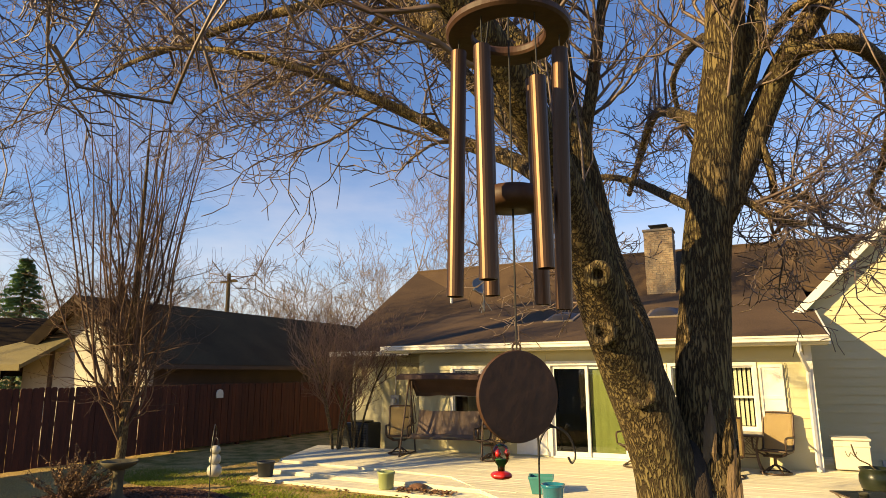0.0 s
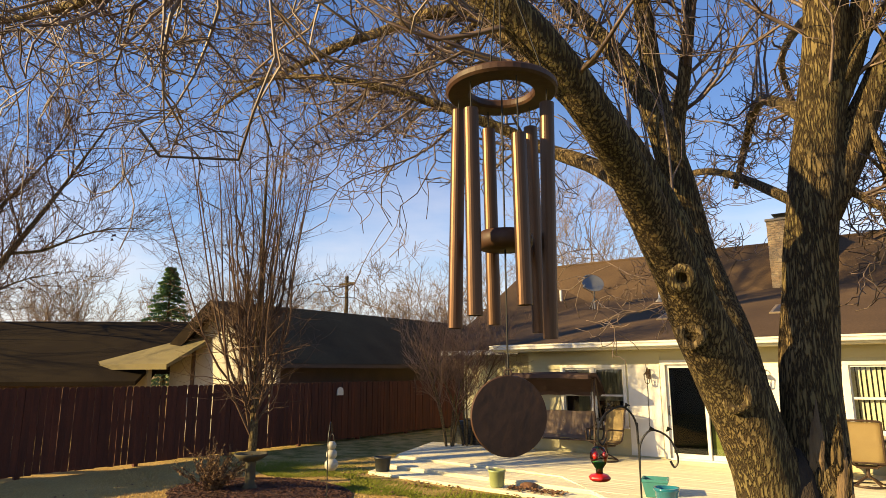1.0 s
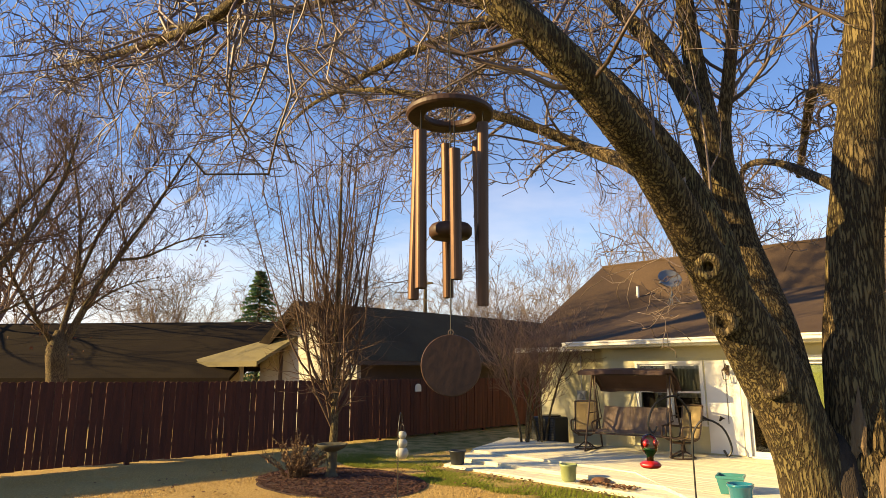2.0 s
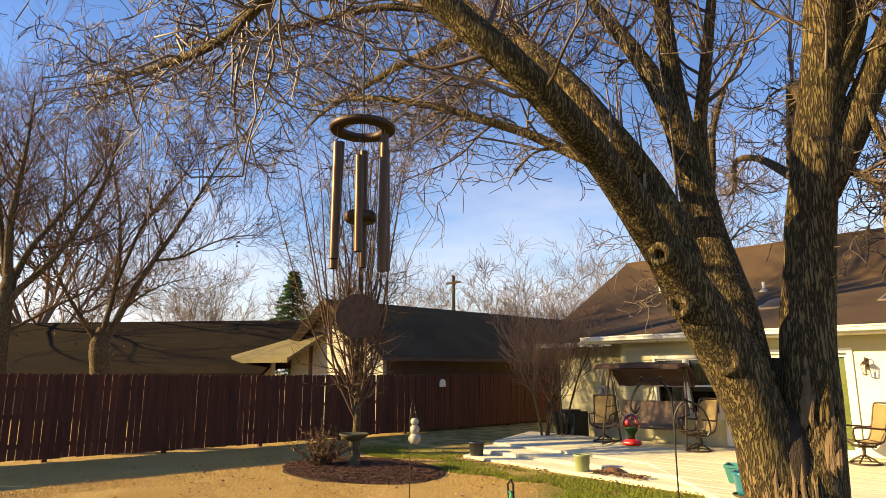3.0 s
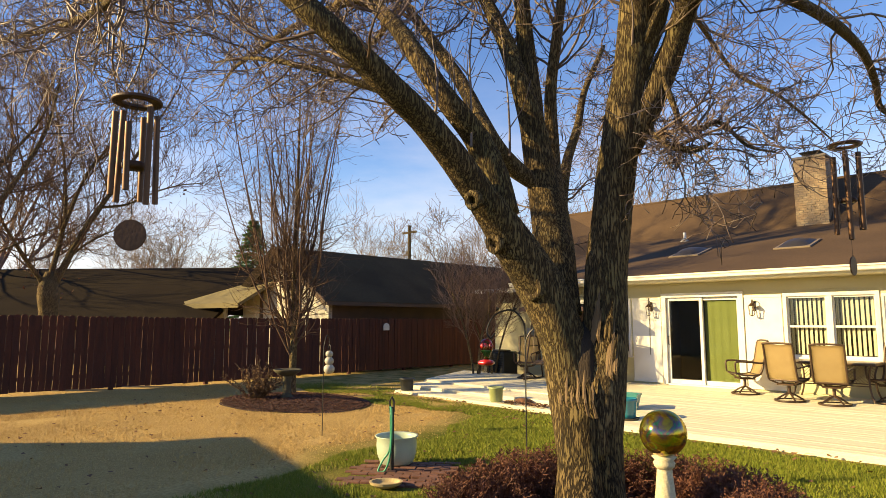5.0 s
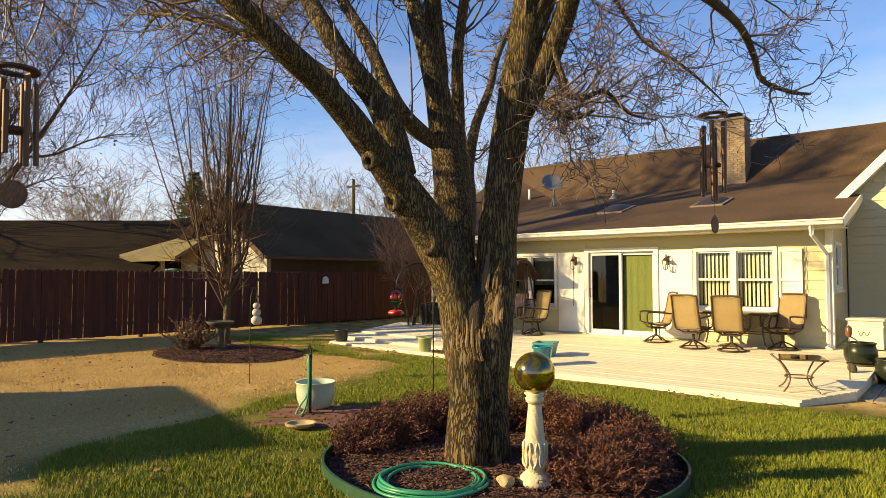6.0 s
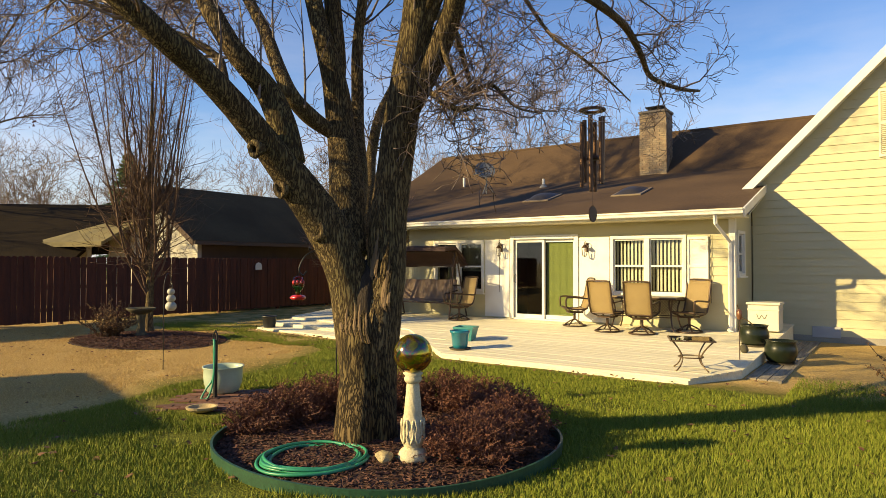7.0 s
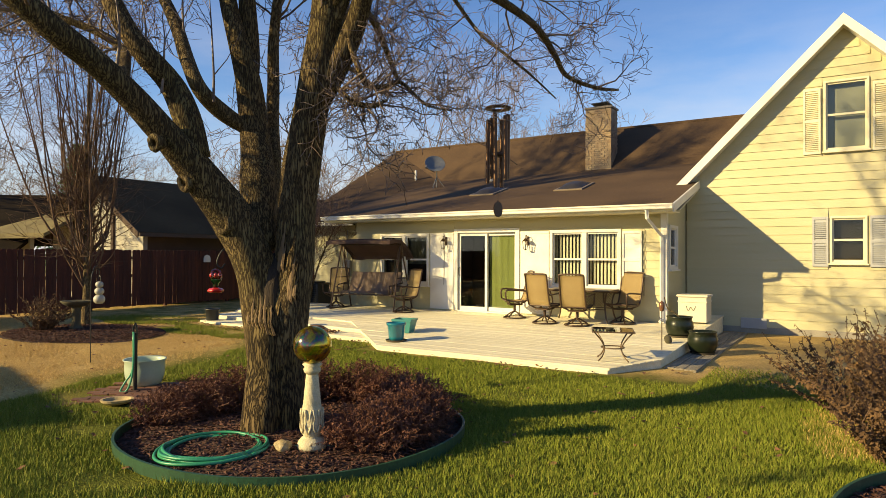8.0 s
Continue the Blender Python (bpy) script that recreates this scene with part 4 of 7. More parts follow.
maple = empty("shade_tree", (0, 0, 0), "large bare two-stemmed shade tree with furrowed bark", "tree")
G0 = gz(7.1, 5.25)
TRUNK = [(7.104, 5.171, G0 - 0.12, 0.32), (7.116, 5.159, G0 + 0.06, 0.285), (7.123, 5.161, 0.334, 0.275), (7.095, 5.219, 0.700, 0.27), (7.084, 5.227, 0.956, 0.268), (7.073, 5.236, 1.160, 0.235), (7.062, 5.265, 1.364, 0.16), (7.061, 5.296, 1.517, 0.07)]
BOUGHS = {
    "left_stem": [(7.055, 5.218, 0.701, 0.24), (7.014, 5.203, 1.008, 0.235), (6.968, 5.167, 1.314, 0.215), (6.929, 5.111, 1.620, 0.198), (6.846, 4.957, 2.025, 0.202), (6.753, 4.687, 2.408, 0.178), (6.702, 4.367, 2.747, 0.135), (6.671, 4.050, 3.042, 0.12), (6.652, 3.716, 3.295, 0.108), (6.615, 3.363, 3.505, 0.1), (6.499, 3.044, 3.770, 0.095), (6.218, 2.694, 4.171, 0.085), (5.885, 2.269, 4.698, 0.07), (5.485, 1.869, 5.348, 0.05)],
    "limb_b": [(6.755, 4.581, 2.648, 0.11), (6.657, 4.534, 3.007, 0.125), (6.561, 4.427, 3.325, 0.112), (6.470, 4.153, 3.618, 0.095), (6.216, 4.067, 4.030, 0.085), (5.869, 4.146, 4.422, 0.078), (5.323, 4.277, 4.942, 0.065), (4.720, 4.434, 5.586, 0.045)],
    "middle_stem": [(6.911, 5.203, 1.822, 0.13), (6.739, 5.298, 2.378, 0.175), (6.617, 5.386, 2.751, 0.165), (6.526, 5.424, 3.082, 0.15), (6.474, 5.424, 3.414, 0.14), (6.444, 5.372, 3.716, 0.12), (6.354, 5.299, 4.137, 0.095), (6.171, 5.330, 4.587, 0.085), (5.867, 5.461, 5.087, 0.075), (5.360, 5.696, 5.835, 0.05)],
    "limb_c": [(6.444, 5.412, 3.535, 0.1), (6.371, 5.496, 3.887, 0.105), (6.307, 5.520, 4.341, 0.095), (6.262, 5.507, 4.948, 0.08), (6.256, 5.435, 5.660, 0.065), (6.363, 5.298, 6.515, 0.045)],
    "limb_d": [(6.507, 5.392, 3.052, 0.07), (6.435, 5.073, 3.209, 0.085), (6.411, 4.841, 3.387, 0.078), (6.234, 4.825, 3.703, 0.072), (5.944, 4.903, 4.119, 0.066), (5.597, 4.950, 4.563, 0.06), (5.097, 5.050, 5.155, 0.05), (4.491, 5.258, 5.901, 0.035)],
    "limb_e": [(6.818, 5.366, 2.024, 0.07), (6.633, 5.587, 2.630, 0.085), (6.469, 5.727, 3.134, 0.075), (6.375, 5.820, 3.638, 0.068), (6.361, 5.834, 4.144, 0.062), (6.457, 5.813, 4.653, 0.055), (6.599, 5.842, 5.575, 0.04)],
    "limb_f": [(6.817, 5.429, 2.024, 0.06), (6.467, 5.916, 2.528, 0.07), (6.200, 6.240, 2.981, 0.064), (6.072, 6.530, 3.536, 0.058), (5.909, 7.050, 4.144, 0.05), (5.830, 7.364, 4.702, 0.04), (5.817, 7.888, 5.465, 0.03)],
    "right_stem": [(7.115, 5.241, 0.700, 0.235), (7.153, 5.261, 1.006, 0.222), (7.182, 5.302, 1.313, 0.2), (7.195, 5.354, 1.618, 0.188), (7.197, 5.384, 2.128, 0.185), (7.244, 5.417, 2.637, 0.172), (7.302, 5.452, 3.146, 0.168), (7.369, 5.489, 3.606, 0.165), (7.447, 5.516, 4.067, 0.158), (7.526, 5.482, 4.580, 0.148), (7.584, 5.459, 5.299, 0.12), (7.664, 5.359, 6.299, 0.08)],
    "limb_g": [(7.489, 5.507, 3.915, 0.07), (7.668, 5.560, 4.381, 0.078), (7.788, 5.568, 4.897, 0.066), (7.912, 5.610, 5.608, 0.05)],
    "limb_h": [(7.391, 5.489, 3.250, 0.1), (7.530, 5.570, 3.610, 0.125), (7.649, 5.629, 3.889, 0.115), (7.770, 5.636, 4.128, 0.1), (7.923, 5.570, 4.408, 0.092), (8.178, 5.498, 4.754, 0.082), (8.483, 5.500, 5.217, 0.07), (8.883, 5.600, 5.917, 0.05)],
    "limb_i": [(7.974, 5.530, 4.451, 0.06), (8.282, 5.479, 4.438, 0.058), (8.535, 5.856, 4.411, 0.053), (8.667, 6.329, 4.397, 0.049), (8.760, 6.863, 4.380, 0.045), (8.818, 7.439, 4.318, 0.04), (8.814, 7.960, 4.160, 0.036), (8.768, 8.479, 4.029, 0.03), (8.964, 9.011, 3.973, 0.026), (9.042, 9.678, 4.082, 0.016)],
    "limb_y": [(7.589, 5.471, 4.173, 0.045), (7.760, 5.470, 4.465, 0.032), (7.881, 5.528, 4.653, 0.032), (8.004, 5.470, 4.759, 0.032), (8.151, 5.204, 4.670, 0.026), (8.287, 4.957, 4.653, 0.02), (8.587, 4.457, 4.903, 0.01)],
    "limb_j": [(7.515, 5.555, 4.632, 0.05), (7.294, 6.699, 5.297, 0.042), (6.898, 8.345, 5.647, 0.034), (7.014, 9.278, 5.169, 0.028), (7.527, 9.176, 4.709, 0.024), (7.729, 9.615, 4.486, 0.018), (7.932, 10.135, 4.199, 0.01)],
    "limb_k": [(7.691, 5.557, 3.849, 0.035), (7.752, 5.622, 3.615, 0.028), (7.772, 5.748, 3.432, 0.026), (7.872, 5.899, 3.444, 0.024), (7.993, 6.020, 3.488, 0.02), (8.125, 6.255, 3.305, 0.014), (8.276, 6.527, 3.270, 0.008)],
    "limb_o": [(7.470, 5.525, 3.476, 0.04), (7.633, 5.552, 3.336, 0.03), (7.765, 5.558, 3.226, 0.028), (7.906, 5.670, 3.198, 0.026), (7.997, 5.778, 3.262, 0.012)],
    "limb_l": [(7.269, 5.588, 3.350, 0.045), (6.546, 6.659, 4.002, 0.036), (5.926, 7.678, 4.351, 0.032), (5.459, 8.800, 4.396, 0.026), (4.997, 9.708, 4.541, 0.02)],
    "limb_m": [(7.42, 5.45, 3.88, 0.07), (7.33, 5.55, 4.0, 0.06), (7.1, 6.1, 4.36, 0.05), (6.83, 6.89, 4.70, 0.048), (6.62, 7.45, 4.58, 0.042), (6.32, 8.19, 4.27, 0.03)],
    "limb_t": [(6.656, 3.903, 3.139, 0.055), (6.338, 4.122, 3.434, 0.052), (5.843, 4.399, 3.746, 0.045), (5.537, 4.327, 3.945, 0.04), (5.261, 4.090, 4.080, 0.036), (4.983, 3.929, 4.217, 0.032), (4.614, 3.728, 4.350, 0.028), (4.137, 3.684, 4.518, 0.022), (3.454, 3.766, 4.729, 0.014), (2.761, 3.873, 4.926, 0.007)],
    "limb_u": [(5.772, 4.124, 4.499, 0.06), (5.422, 4.277, 4.845, 0.055), (5.138, 4.116, 4.932, 0.05), (4.657, 4.155, 4.988, 0.045), (3.884, 4.244, 5.102, 0.038), (3.013, 4.336, 5.139, 0.03), (2.125, 4.489, 5.235, 0.022), (1.118, 4.801, 5.338, 0.012)],
    "limb_q": [(6.029, 2.497, 4.455, 0.05), (6.356, 2.078, 4.500, 0.042), (6.824, 1.714, 4.095, 0.036), (7.181, 1.472, 3.756, 0.03), (7.541, 1.152, 3.636, 0.02), (7.941, 0.752, 3.736, 0.01)],
    "limb_v": [(5.976, 2.379, 4.559, 0.045), (5.360, 2.176, 4.453, 0.04), (4.753, 2.056, 4.272, 0.034), (4.117, 1.958, 4.303, 0.028), (3.109, 1.897, 4.517, 0.02), (2.119, 1.819, 4.757, 0.01)],
    "limb_w": [(5.022, 4.379, 5.239, 0.045), (4.269, 3.808, 5.456, 0.038), (3.334, 3.293, 5.424, 0.03), (2.164, 2.909, 5.609, 0.02), (0.925, 2.741, 5.927, 0.01)],
    "limb_r": [(4.591, 5.228, 5.802, 0.05), (4.082, 5.467, 6.695, 0.045), (3.598, 5.752, 7.529, 0.036), (3.180, 6.071, 8.431, 0.025), (2.852, 6.361, 9.379, 0.01)],
    "limb_s": [(5.461, 5.646, 5.737, 0.06), (4.898, 6.007, 6.638, 0.05), (4.564, 6.373, 7.559, 0.04), (4.248, 6.789, 8.557, 0.026), (4.048, 7.089, 9.457, 0.01)],
    "limb_x": [(4.794, 5.204, 5.503, 0.04), (4.007, 5.542, 5.488, 0.034), (3.019, 5.935, 5.574, 0.026), (1.921, 6.437, 5.766, 0.016), (1.014, 6.946, 6.062, 0.008)],
}
bm, _ = limb_mesh(TRUNK, 56, 0.05, 3, 6)
for v in bm.verts:
    # root flare and a groove where the stems part
    a = math.atan2(v.co.y - 5.25, v.co.x - 7.1)
    if v.co.z < 0.5:
        k = (0.5 - v.co.z) * 0.15
        v.co.x += math.cos(a) * k * (0.35 + 0.65 * math.sin(a * 5 + 0.7) ** 2) * 0.6
        v.co.y += math.sin(a) * k * (0.35 + 0.65 * math.sin(a * 5 + 0.7) ** 2) * 0.6
for v in bm.verts:
    a = math.atan2(v.co.y - 5.22, v.co.x - 7.09)
    k = 0.2 * math.exp(-((a + 0.62) / 0.17) ** 2) - 0.05 * math.exp(-((a + 1.15) / 0.3) ** 2)
    v.co.x -= (v.co.x - 7.09) * k
    v.co.y -= (v.co.y - 5.22) * k
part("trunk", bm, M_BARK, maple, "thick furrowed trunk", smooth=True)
twigs = Wood(11)
for name, pts in BOUGHS.items():
    big = max(p[3] for p in pts)
    bm, line = limb_mesh(pts, 18 if big > 0.12 else 12 if big > 0.06 else 8, 0.04, len(name), 5)
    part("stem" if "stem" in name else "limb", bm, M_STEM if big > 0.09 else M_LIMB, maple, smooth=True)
    c, r = [p[:3] for p in line], [p[3] for p in line]
    if "stem" in name or name in ("limb_b", "limb_c", "limb_d", "limb_e", "limb_g", "limb_h", "limb_r", "limb_s"):
        twigs.along(c, r, 20 if name in ("limb_r", "limb_s") else 13, 1.6, 2, 0.3 if name in ("limb_r", "limb_s") else 0.7, 0.5, 0.22, 5, 0.8, 0.0036)
        if "stem" not in name:
            twigs.along(c, r, 9, 0.55, 1, 0.4, 0.6, 0.2, 4, 0.9, 0.0036)
    else:
        far_reach = name in ("limb_t", "limb_u", "limb_v", "limb_w", "limb_x", "limb_q")
        twigs.along(c, r, 24 if far_reach else 9, 1.2, 2, 0.2, 0.08, 0.36, 6, 0.85, 0.0036, -0.1 if far_reach else 0.1)
        twigs.along(c, r, 24, 0.45, 1, 0.15, 0.1, 0.4, 5, 0.9, 0.0034, 0.0)
# upright sprouts from the bent limb and the upper stems
for x, y, z, h in ((7.0, 6.35, 4.5, 1.9), (6.9, 6.7, 4.62, 1.5), (6.83, 6.89, 4.70, 1.8), (6.72, 7.2, 4.64, 1.3), (6.62, 4.3, 3.2, 0.9), (6.6, 3.9, 3.35, 0.8), (6.55, 4.9, 3.25, 1.3), (6.1, 4.9, 3.9, 1.1), (6.5, 4.2, 3.4, 0.7)):
    twigs.shoot((x, y, z), (0.05, 0.05, 1), h, 0.014, 1, 0.5, 0.1, 4, 0.5)
ob = twigs.made("twig_mass", M_TWIG, maple)
ob["kind"] = "stuff"


def knot(at, facing, r):
    """A healed pruning scar: a raised lip round a hollow."""
    bm = bmesh.new()
    ring(bm, (0, 0, 0), r * 0.72, r * 0.36, 22, 8)
    lathe(bm, [(r * 0.8, -0.06), (r * 0.6, -0.02), (r * 0.35, -0.035), (0.0, -0.05)], 18)
    for v in bm.verts:
        v.co *= 1 + 0.12 * noise.noise(v.co * 30 + Vector(at))
    q = Vector(facing).to_track_quat("Z", "Y").to_matrix().to_4x4()
    bmesh.ops.transform(bm, matrix=Matrix.Translation(at) @ q, verts=bm.verts)
    part("knot", bm, M_LIMB, maple, "healed round pruning scar", smooth=True)


knot((6.79, 4.13, 2.71), (0.1, -0.95, -0.2), 0.075)
knot((6.72, 4.47, 2.41), (0.0, -0.95, -0.25), 0.085)
knot((6.88, 4.765, 2.045), (0.15, -0.97, -0.1), 0.095)


def upright_tree(name, x, y, seed, label):
    """A columnar tree: many near-vertical leaders from a short trunk."""
    t = empty(name, (0, 0, 0), label, "tree")
    g = gz(x, y)
    bm, _ = limb_mesh([(x, y, g - 0.1, 0.13), (x, y, g + 0.3, 0.095), (x + 0.03, y, g + 1.0, 0.085), (x + 0.02, y, g + 1.7, 0.08), (x + 0.05, y - 0.02, g + 3.5, 0.055), (x + 0.04, y, g + 6.0, 0.03), (x + 0.05, y, g + 7.6, 0.01)], 10, 0.04, seed)
    part("trunk", bm, M_LIMB, t, smooth=True)
    w, R = Wood(seed), random.Random(seed)
    for k in range(34):
        a, z = R.uniform(0, 6.28), g + R.uniform(0.9, 3.4)
        out = R.uniform(0.2, 1.05) if z < g + 2.4 else R.uniform(0.1, 0.6)
        h = R.uniform(0.55, 1.0) * (7.8 - (z - g))
        px, py = math.cos(a), math.sin(a)
        pts = [(x + px * 0.05, y + py * 0.05, z), (x + px * out * 0.7, y + py * out * 0.7, z + 0.16 * h), (x + px * out * 1.15, y + py * out * 1.15, z + 0.4 * h), (x + px * out * 1.6, y + py * out * 1.6, z + 0.72 * h), (x + px * out * 2.0 + R.uniform(-0.1, 0.1), y + py * out * 2.0, z + h)]
        pts = [pts[0]] + [(p[0] + R.gauss(0, 0.07), p[1] + R.gauss(0, 0.07), p[2]) for p in pts[1:]]
        line = smoothed(pts, 3)
        rr = [0.024 * (1 - 0.85 * i / (len(line) - 1)) + 0.004 for i in range(len(line))]
        w.tube(line, rr, 5)
        w.along(line, rr, 15, 1.2, 1, 0.06, 0.3, 0.18, 5, 0.8, 0.0028, 0.2)
    w.made("crown", M_TWIG4, t)["kind"] = "stuff"
    return t


upright_tree("columnar_tree", -3.1, 8.85, 21, "bare columnar tree with many upright branches in a mulched bed")


def broad_tree(name, x, y, height, seed, label, material, limbs=6, spread=0.8, level=3, kids=5, lean=(0, 0), r=0.2, fork=0.25, thin=0.006, parent=None):
    t = empty(name, (0, 0, 0), label, "tree")
    g, R, w = gz(x, y), random.Random(seed), Wood(seed)
    top = (x + lean[0] * height * fork, y + lean[1] * height * fork, g + height * fork)
    bm, _ = limb_mesh([(x, y, g - 0.1, r * 1.3), (x, y, g + 0.4, r), (*top, r * 0.85), (top[0], top[1], top[2] + 0.3, r * 0.5)], 10, 0.05, seed)
    part("trunk", bm, M_LIMB, t, smooth=True)
    for k in range(limbs):
        a = 6.283 * k / limbs + R.uniform(-0.4, 0.4)
        d = (math.cos(a) * spread + lean[0], math.sin(a) * spread + lean[1], 1.0)
        w.shoot((top[0], top[1], top[2] - R.uniform(0, height * 0.08)), d, height * (1 - fork) * R.uniform(0.8, 1.05), r * 0.55, level, 0.3, 0.17, kids, 0.75, 5, thin)
    w.made("crown", material, t)["kind"] = "stuff"
    return t


# small multi-stemmed tree by the annex
myrtle = empty("small_tree", (0, 0, 0), "small bare multi-stemmed tree beside the deck", "tree")
w, R = Wood(31), random.Random(31)
for k in range(9):
    a = 6.283 * k / 9 + 0.3
    x, y = (-1.95 if k % 2 else -2.35) + 0.06 * math.cos(a), (14.75 if k % 2 else 14.5) + 0.06 * math.sin(a)
    pts = smoothed([(x, y, 0.0), (x + 0.15 * math.cos(a), y + 0.1 * math.sin(a), 0.8), (x + 0.45 * math.cos(a), y + 0.35 * math.sin(a), 1.7), (x + 0.95 * math.cos(a), y + 0.7 * math.sin(a), 2.6)], 3)
    rr = [0.034 - 0.002 * i for i in range(len(pts))]
    st = Wood(40 + k)
    st.tube(pts, rr, 7)
    st.made("stem", M_LIMB, myrtle)
    w.along(pts, rr, 11, 1.45, 2, 0.45, 0.5, 0.16, 6, 0.65, 0.003)
w.made("twig_mass", M_TWIG2, myrtle)["kind"] = "stuff"

def limbed_tree(label, trunk, limbs, seed):
    """A yard tree whose main limbs fork low and sweep upwards, with fine branches and a few dead leaves left on it."""
    t = empty("yard_tree", (0, 0, 0), label, "tree")
    R, w = random.Random(seed), Wood(seed)
    bm, _ = limb_mesh(trunk, 12, 0.06, seed)
    part("trunk", bm, M_LIMB, t, smooth=True)
    V, F = [], []
    for k, (r0, pts) in enumerate(limbs):
        n = len(pts) - 1
        bm, line = limb_mesh([(*p, r0 * (1 - 0.86 * i / n)) for i, p in enumerate(pts)], 8, 0.05, seed + k)
        part("limb", bm, M_LIMB, t, smooth=True)
        c, r = [p[:3] for p in line], [p[3] for p in line]
        w.along(c, r, 15, 2.6, 2, 0.22, 0.3, 0.15, 6, 0.62, 0.0055, 0.35)
        w.along(c, r, 12, 1.1, 1, 0.2, 0.3, 0.18, 5, 0.7, 0.005, 0.2)
        for _ in range(26):
            p, i = Vector(c[R.randrange(len(c))]) + Vector((R.gauss(0, 0.3), R.gauss(0, 0.3), R.gauss(0, 0.25))), len(V)
            V += [tuple(p + Vector((R.uniform(-0.06, 0.06), R.uniform(-0.06, 0.06), R.uniform(-0.06, 0.06)))) for _ in range(4)]
            F += [(i, i + 1, i + 2), (i, i + 2, i + 3)]
    w.made("crown", M_TWIG4, t)["kind"] = "stuff"
    raw("dead_leaves", V, F, M_DEADLEAF, t)["kind"] = "stuff"
    return t


M_DEADLEAF = surface("dead_leaves", (0.16, 0.06, 0.03), (0.10, 0.04, 0.024), 4, 30, 0.85, 0.0, c=(0.05, 0.025, 0.016))
limbed_tree("bare tree with low sweeping limbs beyond the fence", [(-11.3, 5.8, -0.1, 0.36), (-11.3, 5.85, 0.8, 0.28), (-11.3, 5.8, 1.9, 0.25), (-11.3, 5.74, 2.74, 0.27), (-11.3, 5.74, 3.25, 0.1)], [
    (0.125, [(-11.3, 5.78, 2.5), (-11.3, 5.95, 3.02), (-11.15, 6.53, 4.49), (-11.0, 7.12, 5.65), (-10.85, 7.75, 6.88), (-10.7, 8.42, 8.3), (-10.5, 9.0, 9.6)]),
    (0.1, [(-11.3, 5.74, 2.6), (-11.35, 5.79, 3.06), (-11.5, 6.03, 4.28), (-11.7, 6.16, 5.21), (-11.9, 6.09, 6.76), (-12.1, 5.89, 8.03), (-12.3, 5.7, 9.4)]),
    (0.06, [(-11.4, 6.03, 4.5), (-11.0, 6.5, 6.27), (-10.7, 7.06, 7.25), (-10.4, 7.56, 8.25), (-10.1, 7.95, 9.3)]),
    (0.085, [(-11.3, 5.7, 2.6), (-11.3, 5.5, 3.05), (-11.1, 4.99, 3.7), (-10.9, 4.47, 4.46), (-10.7, 4.07, 5.01), (-10.4, 3.5, 5.8)]),
    (0.045, [(-11.05, 6.98, 5.3), (-11.0, 7.73, 5.5), (-10.7, 8.59, 6.03), (-10.4, 9.42, 6.32), (-10.2, 10.2, 6.4)]),
    (0.06, [(-11.3, 5.8, 2.9), (-11.8, 6.5, 3.9), (-12.3, 7.6, 4.7), (-12.6, 8.9, 5.2)]),
], 51)
limbed_tree("large dark bare tree beyond the fence", [(-10.6, 3.24, -0.1, 0.34), (-10.6, 3.24, 0.8, 0.27), (-10.6, 3.24, 2.1, 0.23), (-10.6, 3.23, 3.51, 0.21), (-10.6, 3.29, 4.24, 0.17), (-10.6, 3.28, 4.6, 0.08)], [
    (0.11, [(-10.6, 3.24, 3.2), (-10.45, 3.4, 3.9), (-10.2, 4.22, 5.04), (-10.0, 4.96, 6.68), (-9.8, 5.21, 7.8), (-9.6, 5.3, 9.0)]),
    (0.1, [(-10.6, 3.27, 4.0), (-10.8, 3.68, 5.15), (-11.0, 4.14, 5.93), (-11.2, 5.11, 7.49), (-11.4, 5.7, 9.11)]),
    (0.12, [(-10.6, 3.28, 4.1), (-10.4, 3.13, 5.58), (-10.2, 3.17, 6.77), (-10.0, 3.21, 7.88), (-9.8, 3.2, 9.2)]),
    (0.09, [(-10.6, 3.25, 4.2), (-10.7, 3.1, 5.0), (-10.8, 2.89, 6.27), (-11.0, 2.72, 7.44), (-11.2, 2.5, 9.0)]),
    (0.05, [(-10.6, 3.26, 2.9), (-10.7, 4.08, 3.48), (-10.8, 5.05, 4.13), (-10.9, 5.9, 4.6)]),
], 52)
broad_tree("yard_tree", -29.0, 6.5, 17.0, 53, "large bare tree beyond the fence", M_TWIG2, 6, 0.8, 3, 9, (0.1, 0.2), 0.22, 0.2, 0.0065)
for i, (x, y, h, s) in enumerate(((-5.5, 44, 10.5, 0.7), (-10.5, 47, 9, 0.7), (-14, 38, 8, 0.8), (-22, 40, 9.5, 0.8), (-31, 34, 9, 0.8), (-40, 30, 10, 0.8), (-38, 19, 8.5, 0.8), (-52, 26, 11, 0.8), (-44, 12, 9, 0.8), (-18, 30, 7.5, 0.8), (2.5, 50, 9, 0.7), (-2, 36, 6.8, 0.6), (-10.3, 38.5, 13.8, 0.65))):
    broad_tree("far_tree", x, y, h, 60 + i, "bare tree standing behind the houses", M_TWIG3, 7, s, 3, 6, (0, 0), 0.16, 0.22, 0.011)


